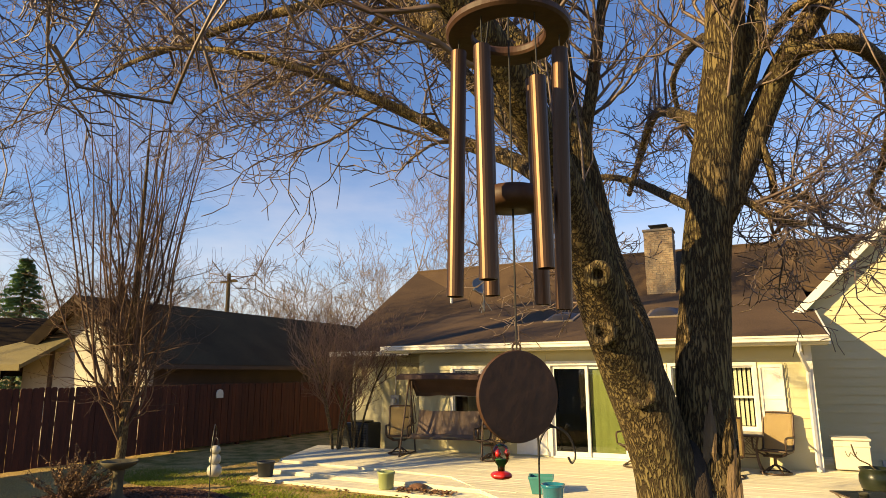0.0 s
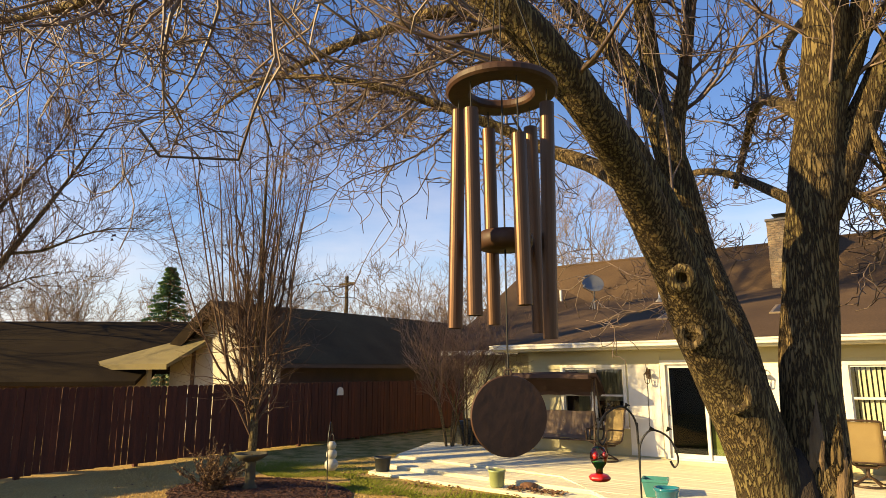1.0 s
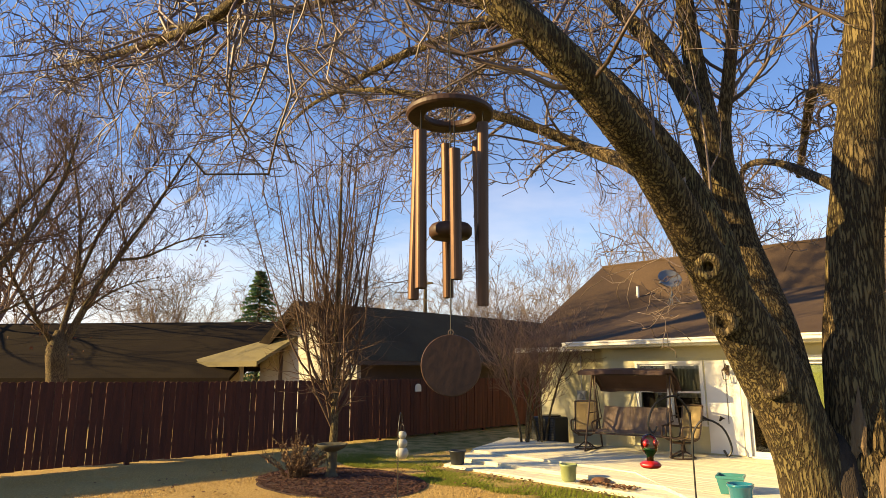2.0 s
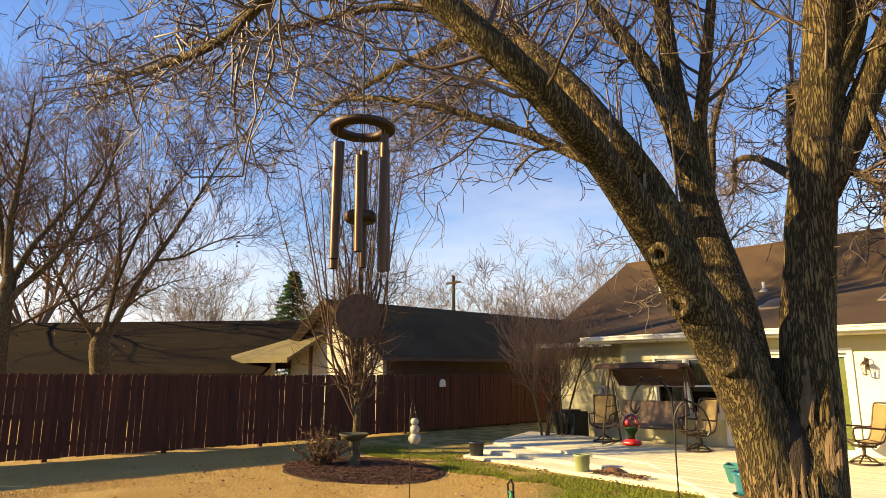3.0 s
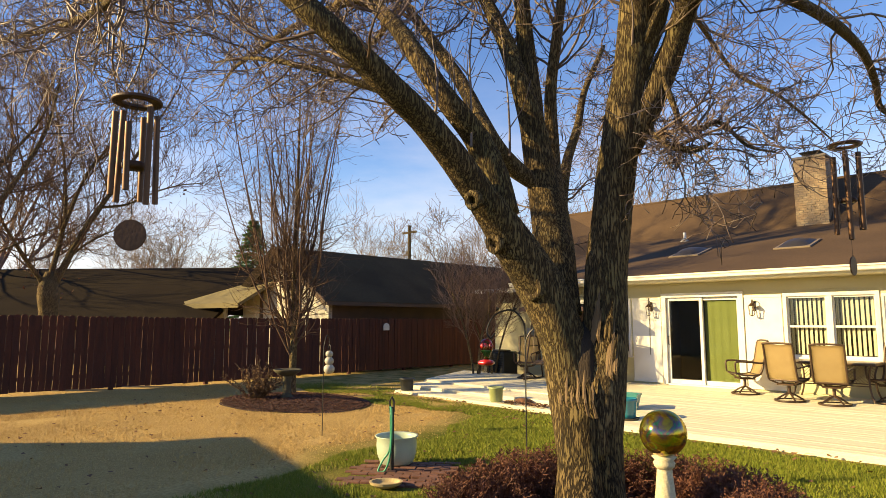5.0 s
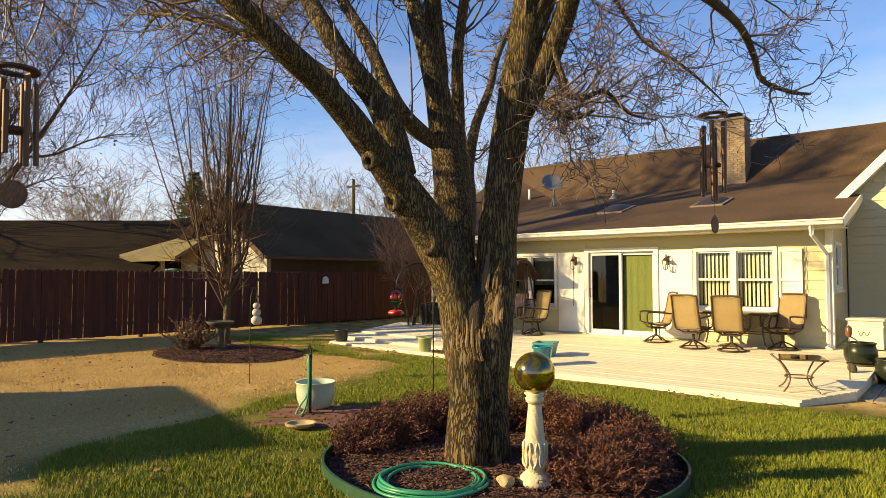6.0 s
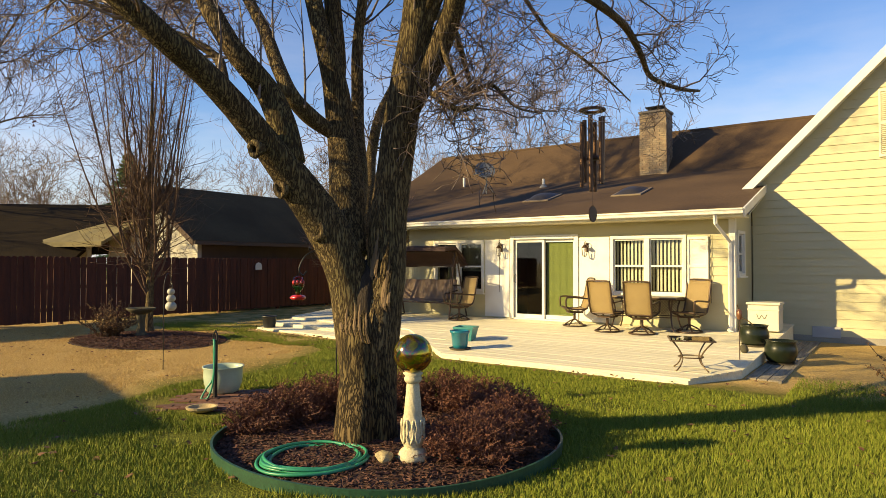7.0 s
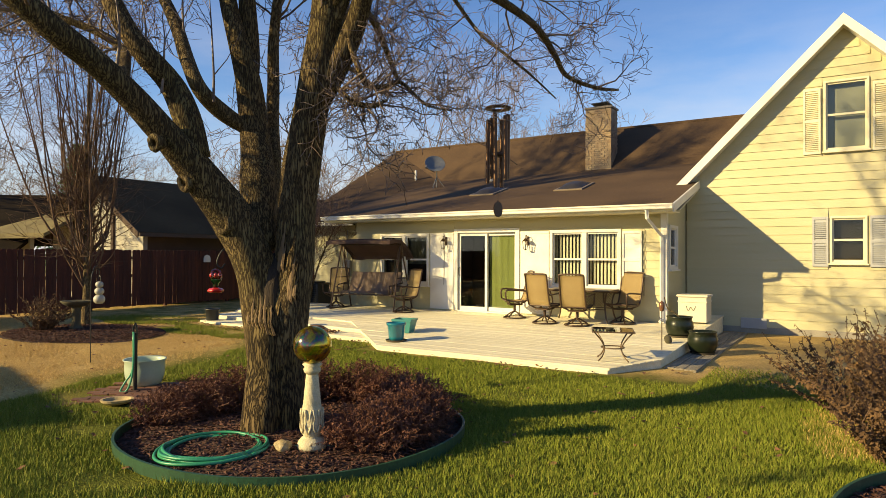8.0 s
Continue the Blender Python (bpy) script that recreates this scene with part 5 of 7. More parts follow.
def conifer(x, y, h, seed):
    t = empty("evergreen", (0, 0, 0), "dark green conifer behind the houses", "tree")
    R = random.Random(seed)
    bm, _ = limb_mesh([(x, y, 0, 0.2), (x, y, h * 0.5, 0.12), (x, y, h, 0.02)], 8, 0.03, seed)
    part("trunk", bm, M_LIMB, t)
    V, F = [], []
    m = surface("conifer_needles", (0.12, 0.22, 0.085), (0.16, 0.26, 0.11), 3, 30, 0.8, 0.0, c=(0.07, 0.135, 0.05))
    z = 1.0
    while z < h - 0.1:
        reach = (h - z) * 0.36 + 0.15
        for k in range(14):
            a = R.uniform(0, 6.283)
            L = reach * R.uniform(0.65, 1.1)
            for j in range(9):
                s = (j + 1) / 9 * L
                cx, cy, cz = x + math.cos(a) * s, y + math.sin(a) * s, z - 0.18 * s + R.uniform(-0.05, 0.05)
                for q in range(3):
                    u, v2 = R.uniform(-0.32, 0.32), R.uniform(-0.28, 0.06)
                    b = len(V)
                    V += [(cx, cy, cz), (cx + math.cos(a + 1.6) * u + math.cos(a) * 0.16, cy + math.sin(a + 1.6) * u + math.sin(a) * 0.16, cz + v2), (cx + math.cos(a + 1.6) * u * 0.3 + math.cos(a) * 0.26, cy + math.sin(a + 1.6) * u * 0.3 + math.sin(a) * 0.26, cz + v2 * 0.4)]
                    F.append((b, b + 1, b + 2))
        z += 0.3
    raw("needles", V, F, m, t)["kind"] = "stuff"


conifer(-33.6, 24.6, 9.6, 5)
# a bare tree at the yard's edge, beside the path, whose branches shade the roof and the deck
broad_tree("yard_tree", -12.6, -0.6, 17.5, 57, "tall bare tree at the edge of the yard", M_TWIG2, 8, 0.8, 3, 5, (0.02, 0.02), 0.26, 0.68, 0.014)

# ---- a plain garage behind the camera, whose roof edge shades part of the lawn
garage = empty("garage", (-4.6, -1.46, 0), "plain low garage at the edge of the yard", "garage", turn=-14.4)
M_GARAGE = surface("garage_siding", (0.5, 0.47, 0.4), (0.44, 0.41, 0.34), 2, 30, 0.7, 0.1)
part("walls", boxed((0.25, -6.2, 0), (4.1, -0.3, 3.1)), M_GARAGE, garage)
part("roof", plate([(0, 0, 3.4), (4.34, 0, 3.4), (4.34, -6.5, 3.0), (0, -6.5, 3.0)], (0, 0, -0.16)), M_ROOF2, garage)

# ---- planting beds
M_MULCH = surface("wood_mulch", (0.085, 0.035, 0.02), (0.05, 0.021, 0.013), 5, 40, 0.9, 0.9, c=(0.02, 0.01, 0.007), bump_size=0.03, fine_mix=0.8)
M_CHIP = surface("mulch_chips", (0.15, 0.062, 0.036), (0.085, 0.034, 0.021), 9, 60, 0.85, 0.2, c=(0.05, 0.02, 0.014), lot=0.0)
M_LEAF = surface("dead_leaves", (0.22, 0.105, 0.04), (0.15, 0.062, 0.026), 6, 60, 0.8, 0.1, c=(0.09, 0.04, 0.018))
M_EDGE = surface("green_edging", (0.014, 0.066, 0.03), (0.02, 0.085, 0.04), 3, 50, 0.5, 0.1, c=(0.012, 0.02, 0.01))
M_SHRUB = surface("maroon_shrub", (0.17, 0.06, 0.03), (0.10, 0.034, 0.018), 4, 40, 0.75, 0.0, c=(0.05, 0.018, 0.01))
M_DRY = surface("dry_stems", (0.19, 0.105, 0.042), (0.105, 0.056, 0.024), 5, 40, 0.85, 0.0, c=(0.05, 0.027, 0.013))


def bed(name, cx, cy, rx, ry, label, edged, mound=0.07):
    """A mounded mulch bed, strewn with chips, with a strip of edging round it if it has one."""
    b = empty(name, (cx, cy, 0), label, "flower bed", kind="structure")
    V, F, n, rings = [], [], 48, 7
    R = random.Random(int(cx * 10))
    wob = [1 + (0.0 if edged else 0.09 * noise.noise(Vector((math.cos(6.283 * k / n) * 2, math.sin(6.283 * k / n) * 2, cx)))) for k in range(n)]
    for i in range(rings):
        s = 1 - i / (rings - 1)
        for k in range(n):
            a = 6.283185 * k / n
            x, y = math.cos(a) * rx * s * wob[k], math.sin(a) * ry * s * wob[k]
            V.append((x, y, gz(cx + x, cy + y) + 0.012 + mound * (1 - s * s) + 0.012 * noise.noise(Vector((x * 5, y * 5, 1)))))
    for i in range(rings - 1):
        for k in range(n):
            F.append((i * n + k, i * n + (k + 1) % n, (i + 1) * n + (k + 1) % n, (i + 1) * n + k))
    raw("soil", V, F, M_MULCH, b, True)
    V, F = [], []
    for _ in range(int(2600 * rx * ry)):
        a, s = R.uniform(0, 6.283), math.sqrt(R.random()) * 0.985
        x, y = math.cos(a) * rx * s, math.sin(a) * ry * s
        z = gz(cx + x, cy + y) + 0.02 + mound * (1 - s * s)
        L, w, t, q = R.uniform(0.018, 0.05), R.uniform(0.006, 0.014), R.uniform(0, 6.28), R.uniform(-0.35, 0.35)
        c, d = math.cos(t), math.sin(t)
        i = len(V)
        V += [(x - c * L, y - d * L, z - q * L), (x + d * w, y - c * w, z + 0.012), (x + c * L, y + d * L, z + q * L), (x - d * w, y + c * w, z + 0.008)]
        F.append((i, i + 1, i + 2, i + 3))
    raw("chips", V, F, M_CHIP, b)["kind"] = "stuff"
    if edged:
        bm = bmesh.new()
        n = 72
        out = []
        for k in range(n):
            a = 6.283185 * k / n
            x, y = math.cos(a), math.sin(a)
            g = gz(cx + x * rx, cy + y * ry)
            top = g + 0.095 + 0.016 * math.sin(3 * a + 1)
            out.append([bm.verts.new(p) for p in ((x * rx, y * ry, g - 0.05), (x * (rx + 0.008), y * (ry + 0.008), top), (x * (rx - 0.014), y * (ry - 0.014), top), (x * (rx - 0.014), y * (ry - 0.014), g - 0.05))])
        for k in range(n):
            p, q = out[k], out[(k + 1) % n]
            for j in range(3):
                bm.faces.new((p[j], q[j], q[j + 1], p[j + 1]))
        part("edging", bm, M_EDGE, b, "dark green edging strip")
    return b


bed("mulch_bed", 7.22, 5.4, 1.62, 1.62, "round mulched bed with green edging round the tree", True)
bed("mulch_bed", -2.1, 8.3, 1.9, 1.45, "mulched bed round the columnar tree", False, 0.1)
bed("mulch_bed", 13.5, 5.7, 1.85, 1.85, "mulched bed with green edging beside the dry shrubs", True)


def shrub(name, x, y, r, h, seed, material, label, stems=60, leaves=1500, leaf=0.016, group="", clipped=False):
    """A low twiggy shrub: many thin stems fanning from its base, small leaves along them."""
    s = empty(name, (x, y, gz(x, y) + 0.02), label, "shrub", group)
    R, w = random.Random(seed), Wood(seed)
    for _ in range(stems):
        a, o = R.uniform(0, 6.283), math.sqrt(R.random())
        q = (math.cos(a) * o * r * 0.35, math.sin(a) * o * r * 0.35, 0.0)
        hh = h * (1 - 0.45 * o * o) * R.uniform(0.75, 1.05)
        w.shoot(q, (math.cos(a) * o * r / hh, math.sin(a) * o * r / hh, 1.0), hh * 1.15, 0.006, 1, 0.2, 0.16, 5, 0.7, 4, 0.0022)
    if clipped:
        over = [p[2] > h * (1.0 - 0.45 * min(1.0, (p[0] ** 2 + p[1] ** 2) / (r * r))) + 0.03 * noise.noise(Vector((p[0] * 9, p[1] * 9, seed))) for p in w.v]
        w.f = [f for f in w.f if not any(over[i] for i in f)]
        low = [p for p, high in zip(w.v, over) if not high]
    else:
        low = w.v
    raw("stem_mass", list(w.v), list(w.f), material, s)["kind"] = "stuff"
    V, F, n = [], [], len(low)
    for _ in range(leaves):
        p = low[R.randrange(n)]
        if p[2] < h * 0.2:
            continue
        i, u = len(V), [R.uniform(-1, 1) for _ in range(6)]
        V += [p, (p[0] + leaf * u[0], p[1] + leaf * u[1], p[2] + leaf * u[2]), (p[0] + leaf * (u[0] + u[3]), p[1] + leaf * (u[1] + u[4]), p[2] + leaf * (u[2] + u[5]))]
        F.append((i, i + 1, i + 2))
    raw("foliage", V, F, material, s)["kind"] = "stuff"
    return s


def stalk_shrub(x, y, r, h, seed, label="dry brown leafy shrub gone to seed", group="dry shrubs beside the edged bed"):
    """A dead perennial: stiff arching stalks, each with curled dry leaves and short seed spikes up its length."""
    s = empty("dry_shrub", (x, y, gz(x, y) + 0.02), label, "shrub", group)
    R, w = random.Random(seed), Wood(seed)
    V, F = [], []

    def leaf(p, d, size):
        d, u = Vector(d).normalized(), Vector((R.gauss(0, 1), R.gauss(0, 1), R.gauss(0, 1)))
        side = d.cross(u).normalized() * size * 0.3
        droop = Vector((0, 0, -size * R.uniform(0.1, 0.5)))
        p, i = Vector(p), len(V)
        V.extend([tuple(p), tuple(p + d * size * 0.5 + side), tuple(p + d * size + droop), tuple(p + d * size * 0.5 - side + droop * 0.3)])
        F.extend([(i, i + 1, i + 3), (i + 1, i + 2, i + 3)])

    for _ in range(int(95 * r)):
        a, o = R.uniform(0, 6.283), math.sqrt(R.random())
        c, d = math.cos(a), math.sin(a)
        tall, reach = h * R.uniform(0.6, 1.08) * (1 - 0.3 * o * o), r * o * 1.05
        pts = []
        for k in range(9):
            t = k / 8
            pts.append((c * (0.25 * r * o + reach * t ** 1.3) + R.gauss(0, 0.008), d * (0.25 * r * o + reach * t ** 1.3) + R.gauss(0, 0.008), tall * (t - 0.18 * o * t * t) * 1.1))
        w.tube([np.array(p) for p in pts], [0.007 - 0.0005 * k for k in range(9)], 4)
        for k in range(2, 9):
            p, q = Vector(pts[k - 1]), Vector(pts[k])
            for _ in range(8):
                out = Vector((R.gauss(0, 1), R.gauss(0, 1), R.gauss(0.1, 0.6)))
                leaf(p.lerp(q, R.random()), out, R.uniform(0.025, 0.06))
            if R.random() < 0.75:
                out = ((q - p).normalized() + Vector((R.gauss(0, 0.6), R.gauss(0, 0.6), R.uniform(0, 0.5)))).normalized()
                n = R.uniform(0.08, 0.2)
                w.tube([np.array(q), np.array(q + out * n)], [0.004, 0.003], 3)
                for j in range(9):
                    leaf(q + out * n * (0.25 + 0.75 * j / 8), out * 0.6 + Vector((R.gauss(0, 1), R.gauss(0, 1), R.gauss(0, 1))), R.uniform(0.015, 0.035))
    raw("stem_mass", list(w.v), list(w.f), M_TWIG4, s)["kind"] = "stuff"
    raw("foliage", V, F, M_DRY, s)["kind"] = "stuff"


for i, deg in enumerate((196, 172, 148, 124, 98, 72, 48, 24, 2, -14)):
    a = radians(deg)
    shrub("low_shrub", 7.18 + 1.14 * math.cos(a), 5.48 + 1.14 * math.sin(a), 0.44, 0.5 if 20 < deg < 180 else 0.46, 100 + i, M_SHRUB, "low maroon twiggy shrub in the tree's bed", 100, 10000, 0.019, "shrubs round the tree", True)
for i, (x, y) in enumerate(((6.05, 4.75), (8.15, 6.0))):
    shrub("low_shrub", x, y, 0.34, 0.4, 120 + i, M_SHRUB, "low maroon twiggy shrub in the tree's bed", 80, 7000, 0.019, "shrubs round the tree", True)
stalk_shrub(-2.75, 7.7, 0.5, 0.8, 131, "dry tan shrub beside the bird bath", "")
for i, (x, y, r, h) in enumerate(((11.8, 9.0, 0.7, 0.95), (12.35, 7.85, 0.8, 1.12), (12.75, 9.1, 0.75, 1.2), (12.05, 7.45, 0.4, 0.55))):
    stalk_shrub(x, y, r, h, 132 + i)

# ---- garden ornaments
M_STONE = surface("cast_stone", (0.62, 0.56, 0.38), (0.5, 0.44, 0.28), 9, 70, 0.8, 0.4, c=(0.3, 0.25, 0.14), fine_mix=0.5)
M_OLDSTONE = surface("mossy_concrete", (0.085, 0.072, 0.04), (0.055, 0.048, 0.027), 6, 60, 0.9, 0.4, c=(0.045, 0.045, 0.03))


def iridescent():
    m = bpy.data.materials.new("iridescent_mirror_glass")
    m.use_nodes = True
    N, L = m.node_tree.nodes, m.node_tree.links
    b = N["Principled BSDF"]
    co, nz, rp = N.new("ShaderNodeTexCoord"), N.new("ShaderNodeTexNoise"), N.new("ShaderNodeValToRGB")
    nz.inputs["Scale"].default_value, nz.inputs["Detail"].default_value, nz.inputs["Distortion"].default_value = 7.0, 3.0, 1.2
    L.new(co.outputs["Object"], nz.inputs["Vector"])
    e = rp.color_ramp.elements
    e[0].position, e[0].color = 0.3, (0.22, 0.36, 0.03, 1)
    e[1].position, e[1].color = 0.72, (0.05, 0.26, 0.08, 1)
    for pos, col in ((0.44, (0.44, 0.34, 0.04, 1)), (0.53, (0.3, 0.2, 0.06, 1)), (0.59, (0.2, 0.11, 0.14, 1)), (0.64, (0.06, 0.22, 0.1, 1))):
        k = e.new(pos)
        k.color = col
    L.new(nz.outputs["Fac"], rp.inputs["Fac"])
    L.new(rp.outputs["Color"], b.inputs["Base Color"])
    b.inputs["Metallic"].default_value, b.inputs["Roughness"].default_value = 0.9, 0.12
    return m


ped_at = (7.9, 4.885, gz(7.9, 4.885) + 0.06)
ped = empty("pedestal", ped_at, "cream cast-stone pedestal with twisted flutes and leaf carving", "pedestal")
part("foot", lathed([(0.0, 0.0), (0.12, 0.0), (0.126, 0.025), (0.116, 0.06), (0.09, 0.09), (0.068, 0.1), (0.074, 0.11)], 32, wave=lambda a, i: 1 + 0.035 * math.cos(18 * a)), M_STONE, ped, smooth=True)
bm = bmesh.new()
prof = [(0.068, 0.1), (0.08, 0.13), (0.088, 0.18), (0.09, 0.25), (0.084, 0.32), (0.074, 0.38), (0.067, 0.46), (0.058, 0.55), (0.05, 0.64)]
n, rows = 40, []
fine = smoothed(prof, 4)
for i, (r, z) in enumerate(fine):
    rows.append([bm.verts.new((r * (1 + (0.035 if z > 0.33 else 0.015) * math.cos(12 * (2 * math.pi * k / n + z * 5.0))) * math.cos(2 * math.pi * k / n), r * (1 + (0.035 if z > 0.33 else 0.015) * math.cos(12 * (2 * math.pi * k / n + z * 5.0))) * math.sin(2 * math.pi * k / n), z)) for k in range(n)])
for a, b in zip(rows, rows[1:]):
    for k in range(n):
        bm.faces.new((a[k], a[(k + 1) % n], b[(k + 1) % n], b[k]))
part("shaft", bm, M_STONE, ped, smooth=True)
for k in range(8):
    a = 2 * math.pi * k / 8 + 0.4
    bm = bmesh.new()
    for sgn in (-1, 1):
        tube(bm, smoothed([(0.088 * math.cos(a), 0.088 * math.sin(a), 0.14), (0.097 * math.cos(a + 0.28 * sgn), 0.097 * math.sin(a + 0.28 * sgn), 0.2), (0.097 * math.cos(a + 0.2 * sgn), 0.097 * math.sin(a + 0.2 * sgn), 0.28), (0.088 * math.cos(a + 0.32 * sgn), 0.088 * math.sin(a + 0.32 * sgn), 0.34)], 3), [0.007 + 0.004 * math.sin(i) for i in range(10)], 6)
    part("carved_leaf", bm, M_STONE, ped, smooth=True)
part("capital", lathed([(0.05, 0.63), (0.07, 0.65), (0.075, 0.675), (0.062, 0.69), (0.085, 0.715), (0.0, 0.72)], 28), M_STONE, ped, smooth=True)
bm = bmesh.new()
bmesh.ops.create_uvsphere(bm, u_segments=48, v_segments=28, radius=0.162)
ball = part("gazing_ball", bm, iridescent(), None, smooth=True)
ball.matrix_basis = pose(7.9, 4.885, ped_at[2] + 0.72 + 0.157)
tagged(ball, "iridescent green and gold gazing ball on the pedestal", "gazing ball")

bm = bmesh.new()
bmesh.ops.create_icosphere(bm, subdivisions=3, radius=0.068)
for v in bm.verts:
    v.co *= 1 + 0.35 * noise.noise(v.co * 20)
    v.co.z *= 0.75
rock = part("rock", bm, surface("yellow_rock", (0.46, 0.37, 0.2), (0.36, 0.28, 0.14), 14, 90, 0.9, 0.6, c=(0.22, 0.16, 0.08)), smooth=False)
rock.matrix_basis = pose(7.75, 4.70, gz(7.7, 4.7) + 0.095)
tagged(rock, "small pale rough rock on the mulch", "rock")

M_HOSE = surface("green_hose", (0.02, 0.24, 0.12), (0.03, 0.28, 0.15), 4, 60, 0.4, 0.1, c=(0.012, 0.16, 0.08))
hose_coil = empty("garden_hose", (0, 0, 0), "coiled green garden hose lying on the mulch", "hose")
R = random.Random(4)
for k in range(7):
    pts, r0 = [], 0.36 + 0.013 * k + R.uniform(-0.02, 0.02)
    ox, oy, ph = R.uniform(-0.025, 0.025), R.uniform(-0.025, 0.025), R.uniform(0, 6.28)
    for i in range(49):
        a = 2 * math.pi * i / 48
        r = r0 * (1 + 0.04 * math.sin(2 * a + ph))
        x, y = 7.22 + ox + r * math.cos(a), 4.41 + oy + r * math.sin(a)
        pts.append((x, y, gz(x, y) + 0.055 + 0.013 * (k % 3) + 0.008 * math.sin(3 * a + ph)))
    part("coil", tubed(pts, 0.0135, 7), M_HOSE, hose_coil, smooth=True)
part("loose_end", tubed(smoothed([(7.5, 4.62, 0.125), (7.6, 4.72, 0.12), (7.8, 4.85, 0.12), (8.1, 5.1, 0.11), (8.5, 5.4, 0.1)], 4), 0.0135, 7), M_HOSE, hose_coil, smooth=True)

# brick pad with an enamel pot, hose post and stone dish
M_PAVER = surface("red_paver", (0.20, 0.085, 0.05), (0.14, 0.06, 0.038), 5, 50, 0.85, 0.3, c=(0.08, 0.038, 0.026), lot=0.2)
pad = empty("brick_pad", (4.45, 5.48, gz(4.45, 5.48)), "small pad of worn red bricks sunk in the lawn", "paving", kind="structure", turn=38)
brick_mesh = mesh_of("brick", boxed((-0.095, -0.045, -0.03), (0.095, 0.045, 0.028), 0.006), M_PAVER)
for i in range(6):
    for j in range(12):
        if R.random() < 0.06:
            continue
        o = new("brick", brick_mesh)
        o.parent = pad
        o.matrix_basis = pose(-0.55 + 0.2 * i + (0.1 if j % 2 else 0), -0.52 + 0.1 * j, R.uniform(-0.008, 0.006), R.uniform(-2, 2), R.uniform(-2, 2), R.uniform(-3, 3))
M_ENAMEL = surface("pale_green_enamel", (0.42, 0.5, 0.38), (0.36, 0.44, 0.33), 4, 40, 0.35, 0.05, c=(0.3, 0.36, 0.26), fine_mix=0.3)
pot = empty("enamel_pot", (4.05, 5.79, gz(4.1, 5.8) + 0.028), "wide pale green enamel pot on the bricks", "pot")
part("bowl", lathed([(0.0, 0.0), (0.17, 0.0), (0.2, 0.02), (0.235, 0.12), (0.245, 0.22), (0.24, 0.3), (0.262, 0.325), (0.262, 0.335), (0.24, 0.33), (0.228, 0.3), (0.232, 0.2), (0.2, 0.05), (0.0, 0.04)], 36), M_ENAMEL, pot, smooth=True)
post = empty("hose_post", (4.27, 5.52, gz(4.3, 5.5)), "dark hose post with a green hose hung over it", "hose post")
part("stake", boxed((-0.02, -0.02, -0.1), (0.02, 0.02, 0.74), 0.004), M_BLACK, post)
part("hook", tubed([(-0.03, 0, 0.66), (-0.045, 0, 0.8), (0.0, 0, 0.85), (0.03, 0, 0.8), (0.03, 0, 0.68)], 0.012, 6), M_BLACK, post)
part("hose", tubed(smoothed([(0.0, -0.03, 0.74), (0.05, -0.05, 0.7), (0.065, -0.06, 0.45), (0.06, -0.08, 0.2), (0.02, -0.12, 0.04), (-0.05, -0.16, 0.03), (-0.04, -0.1, 0.14), (0.03, -0.05, 0.3), (0.02, -0.04, 0.72)], 5), 0.012, 7), M_HOSE, post, "green hose", smooth=True)
dish = empty("stone_dish", (4.80, 4.98, gz(4.8, 5.0) + 0.02), "shallow tan stone dish on the bricks", "dish")
part("basin", lathed([(0.0, 0.0), (0.1, 0.0), (0.15, 0.03), (0.16, 0.055), (0.135, 0.055), (0.1, 0.025), (0.0, 0.02)], 20, wave=lambda a, i: 1 + 0.1 * math.sin(2 * a)), surface("tan_stone", (0.5, 0.38, 0.19), (0.4, 0.3, 0.15), 8, 60, 0.8, 0.3), dish)

bath = empty("bird_bath", (-2.2, 8.16, gz(-2.2, 8.2) + 0.07), "weathered concrete bird bath in the mulched bed", "bird bath")
part("column", lathed([(0.0, 0.0), (0.15, 0.0), (0.15, 0.04), (0.11, 0.08), (0.085, 0.14), (0.08, 0.3), (0.085, 0.42), (0.1, 0.48), (0.08, 0.52)], 24), M_OLDSTONE, bath, smooth=True)
part("basin", lathed([(0.08, 0.5), (0.16, 0.52), (0.25, 0.57), (0.3, 0.62), (0.3, 0.64), (0.27, 0.635), (0.2, 0.59), (0.0, 0.56)], 32), M_OLDSTONE, bath, smooth=True)

# snowman lantern on a crook
snow = empty("snowman_lantern", (1.5, 6.6, 0.95), "white three-ball snowman lantern hung from a crook", "lantern")
M_SNOW = surface("white_glazed", (0.42, 0.41, 0.35), (0.35, 0.335, 0.28), 6, 40, 0.5, 0.1, c=(0.4, 0.37, 0.28), fine_mix=0.3)
for r, z in ((0.088, 0.08), (0.072, 0.21), (0.06, 0.32)):
    part("globe", lathed([(0.0, z - r * 0.86), (r * 0.6, z - r * 0.78), (r * 0.95, z - r * 0.35), (r, z), (r * 0.95, z + r * 0.35), (r * 0.6, z + r * 0.78), (0.0, z + r * 0.86)], 20), M_SNOW, snow, smooth=True)
bm = bmesh.new()
tube(bm, [(-0.04, 0, 0.36), (-0.03, 0, 0.44), (0, 0, 0.47), (0.03, 0, 0.44), (0.04, 0, 0.36)], 0.005, 5)
part("handle", bm, M_BLACK, snow)
crook = empty("crook", (1.66, 6.38, gz(1.6, 6.4)), "thin black garden crook", "garden hook")
part("rod", tubed(smoothed([(0, 0, -0.1), (0, 0, 0.7), (0, 0, 1.28), (-0.03, 0.05, 1.47), (-0.1, 0.13, 1.53), (-0.155, 0.21, 1.47), (-0.16, 0.22, 1.40)], 4), 0.0065, 6), M_BLACK, crook)

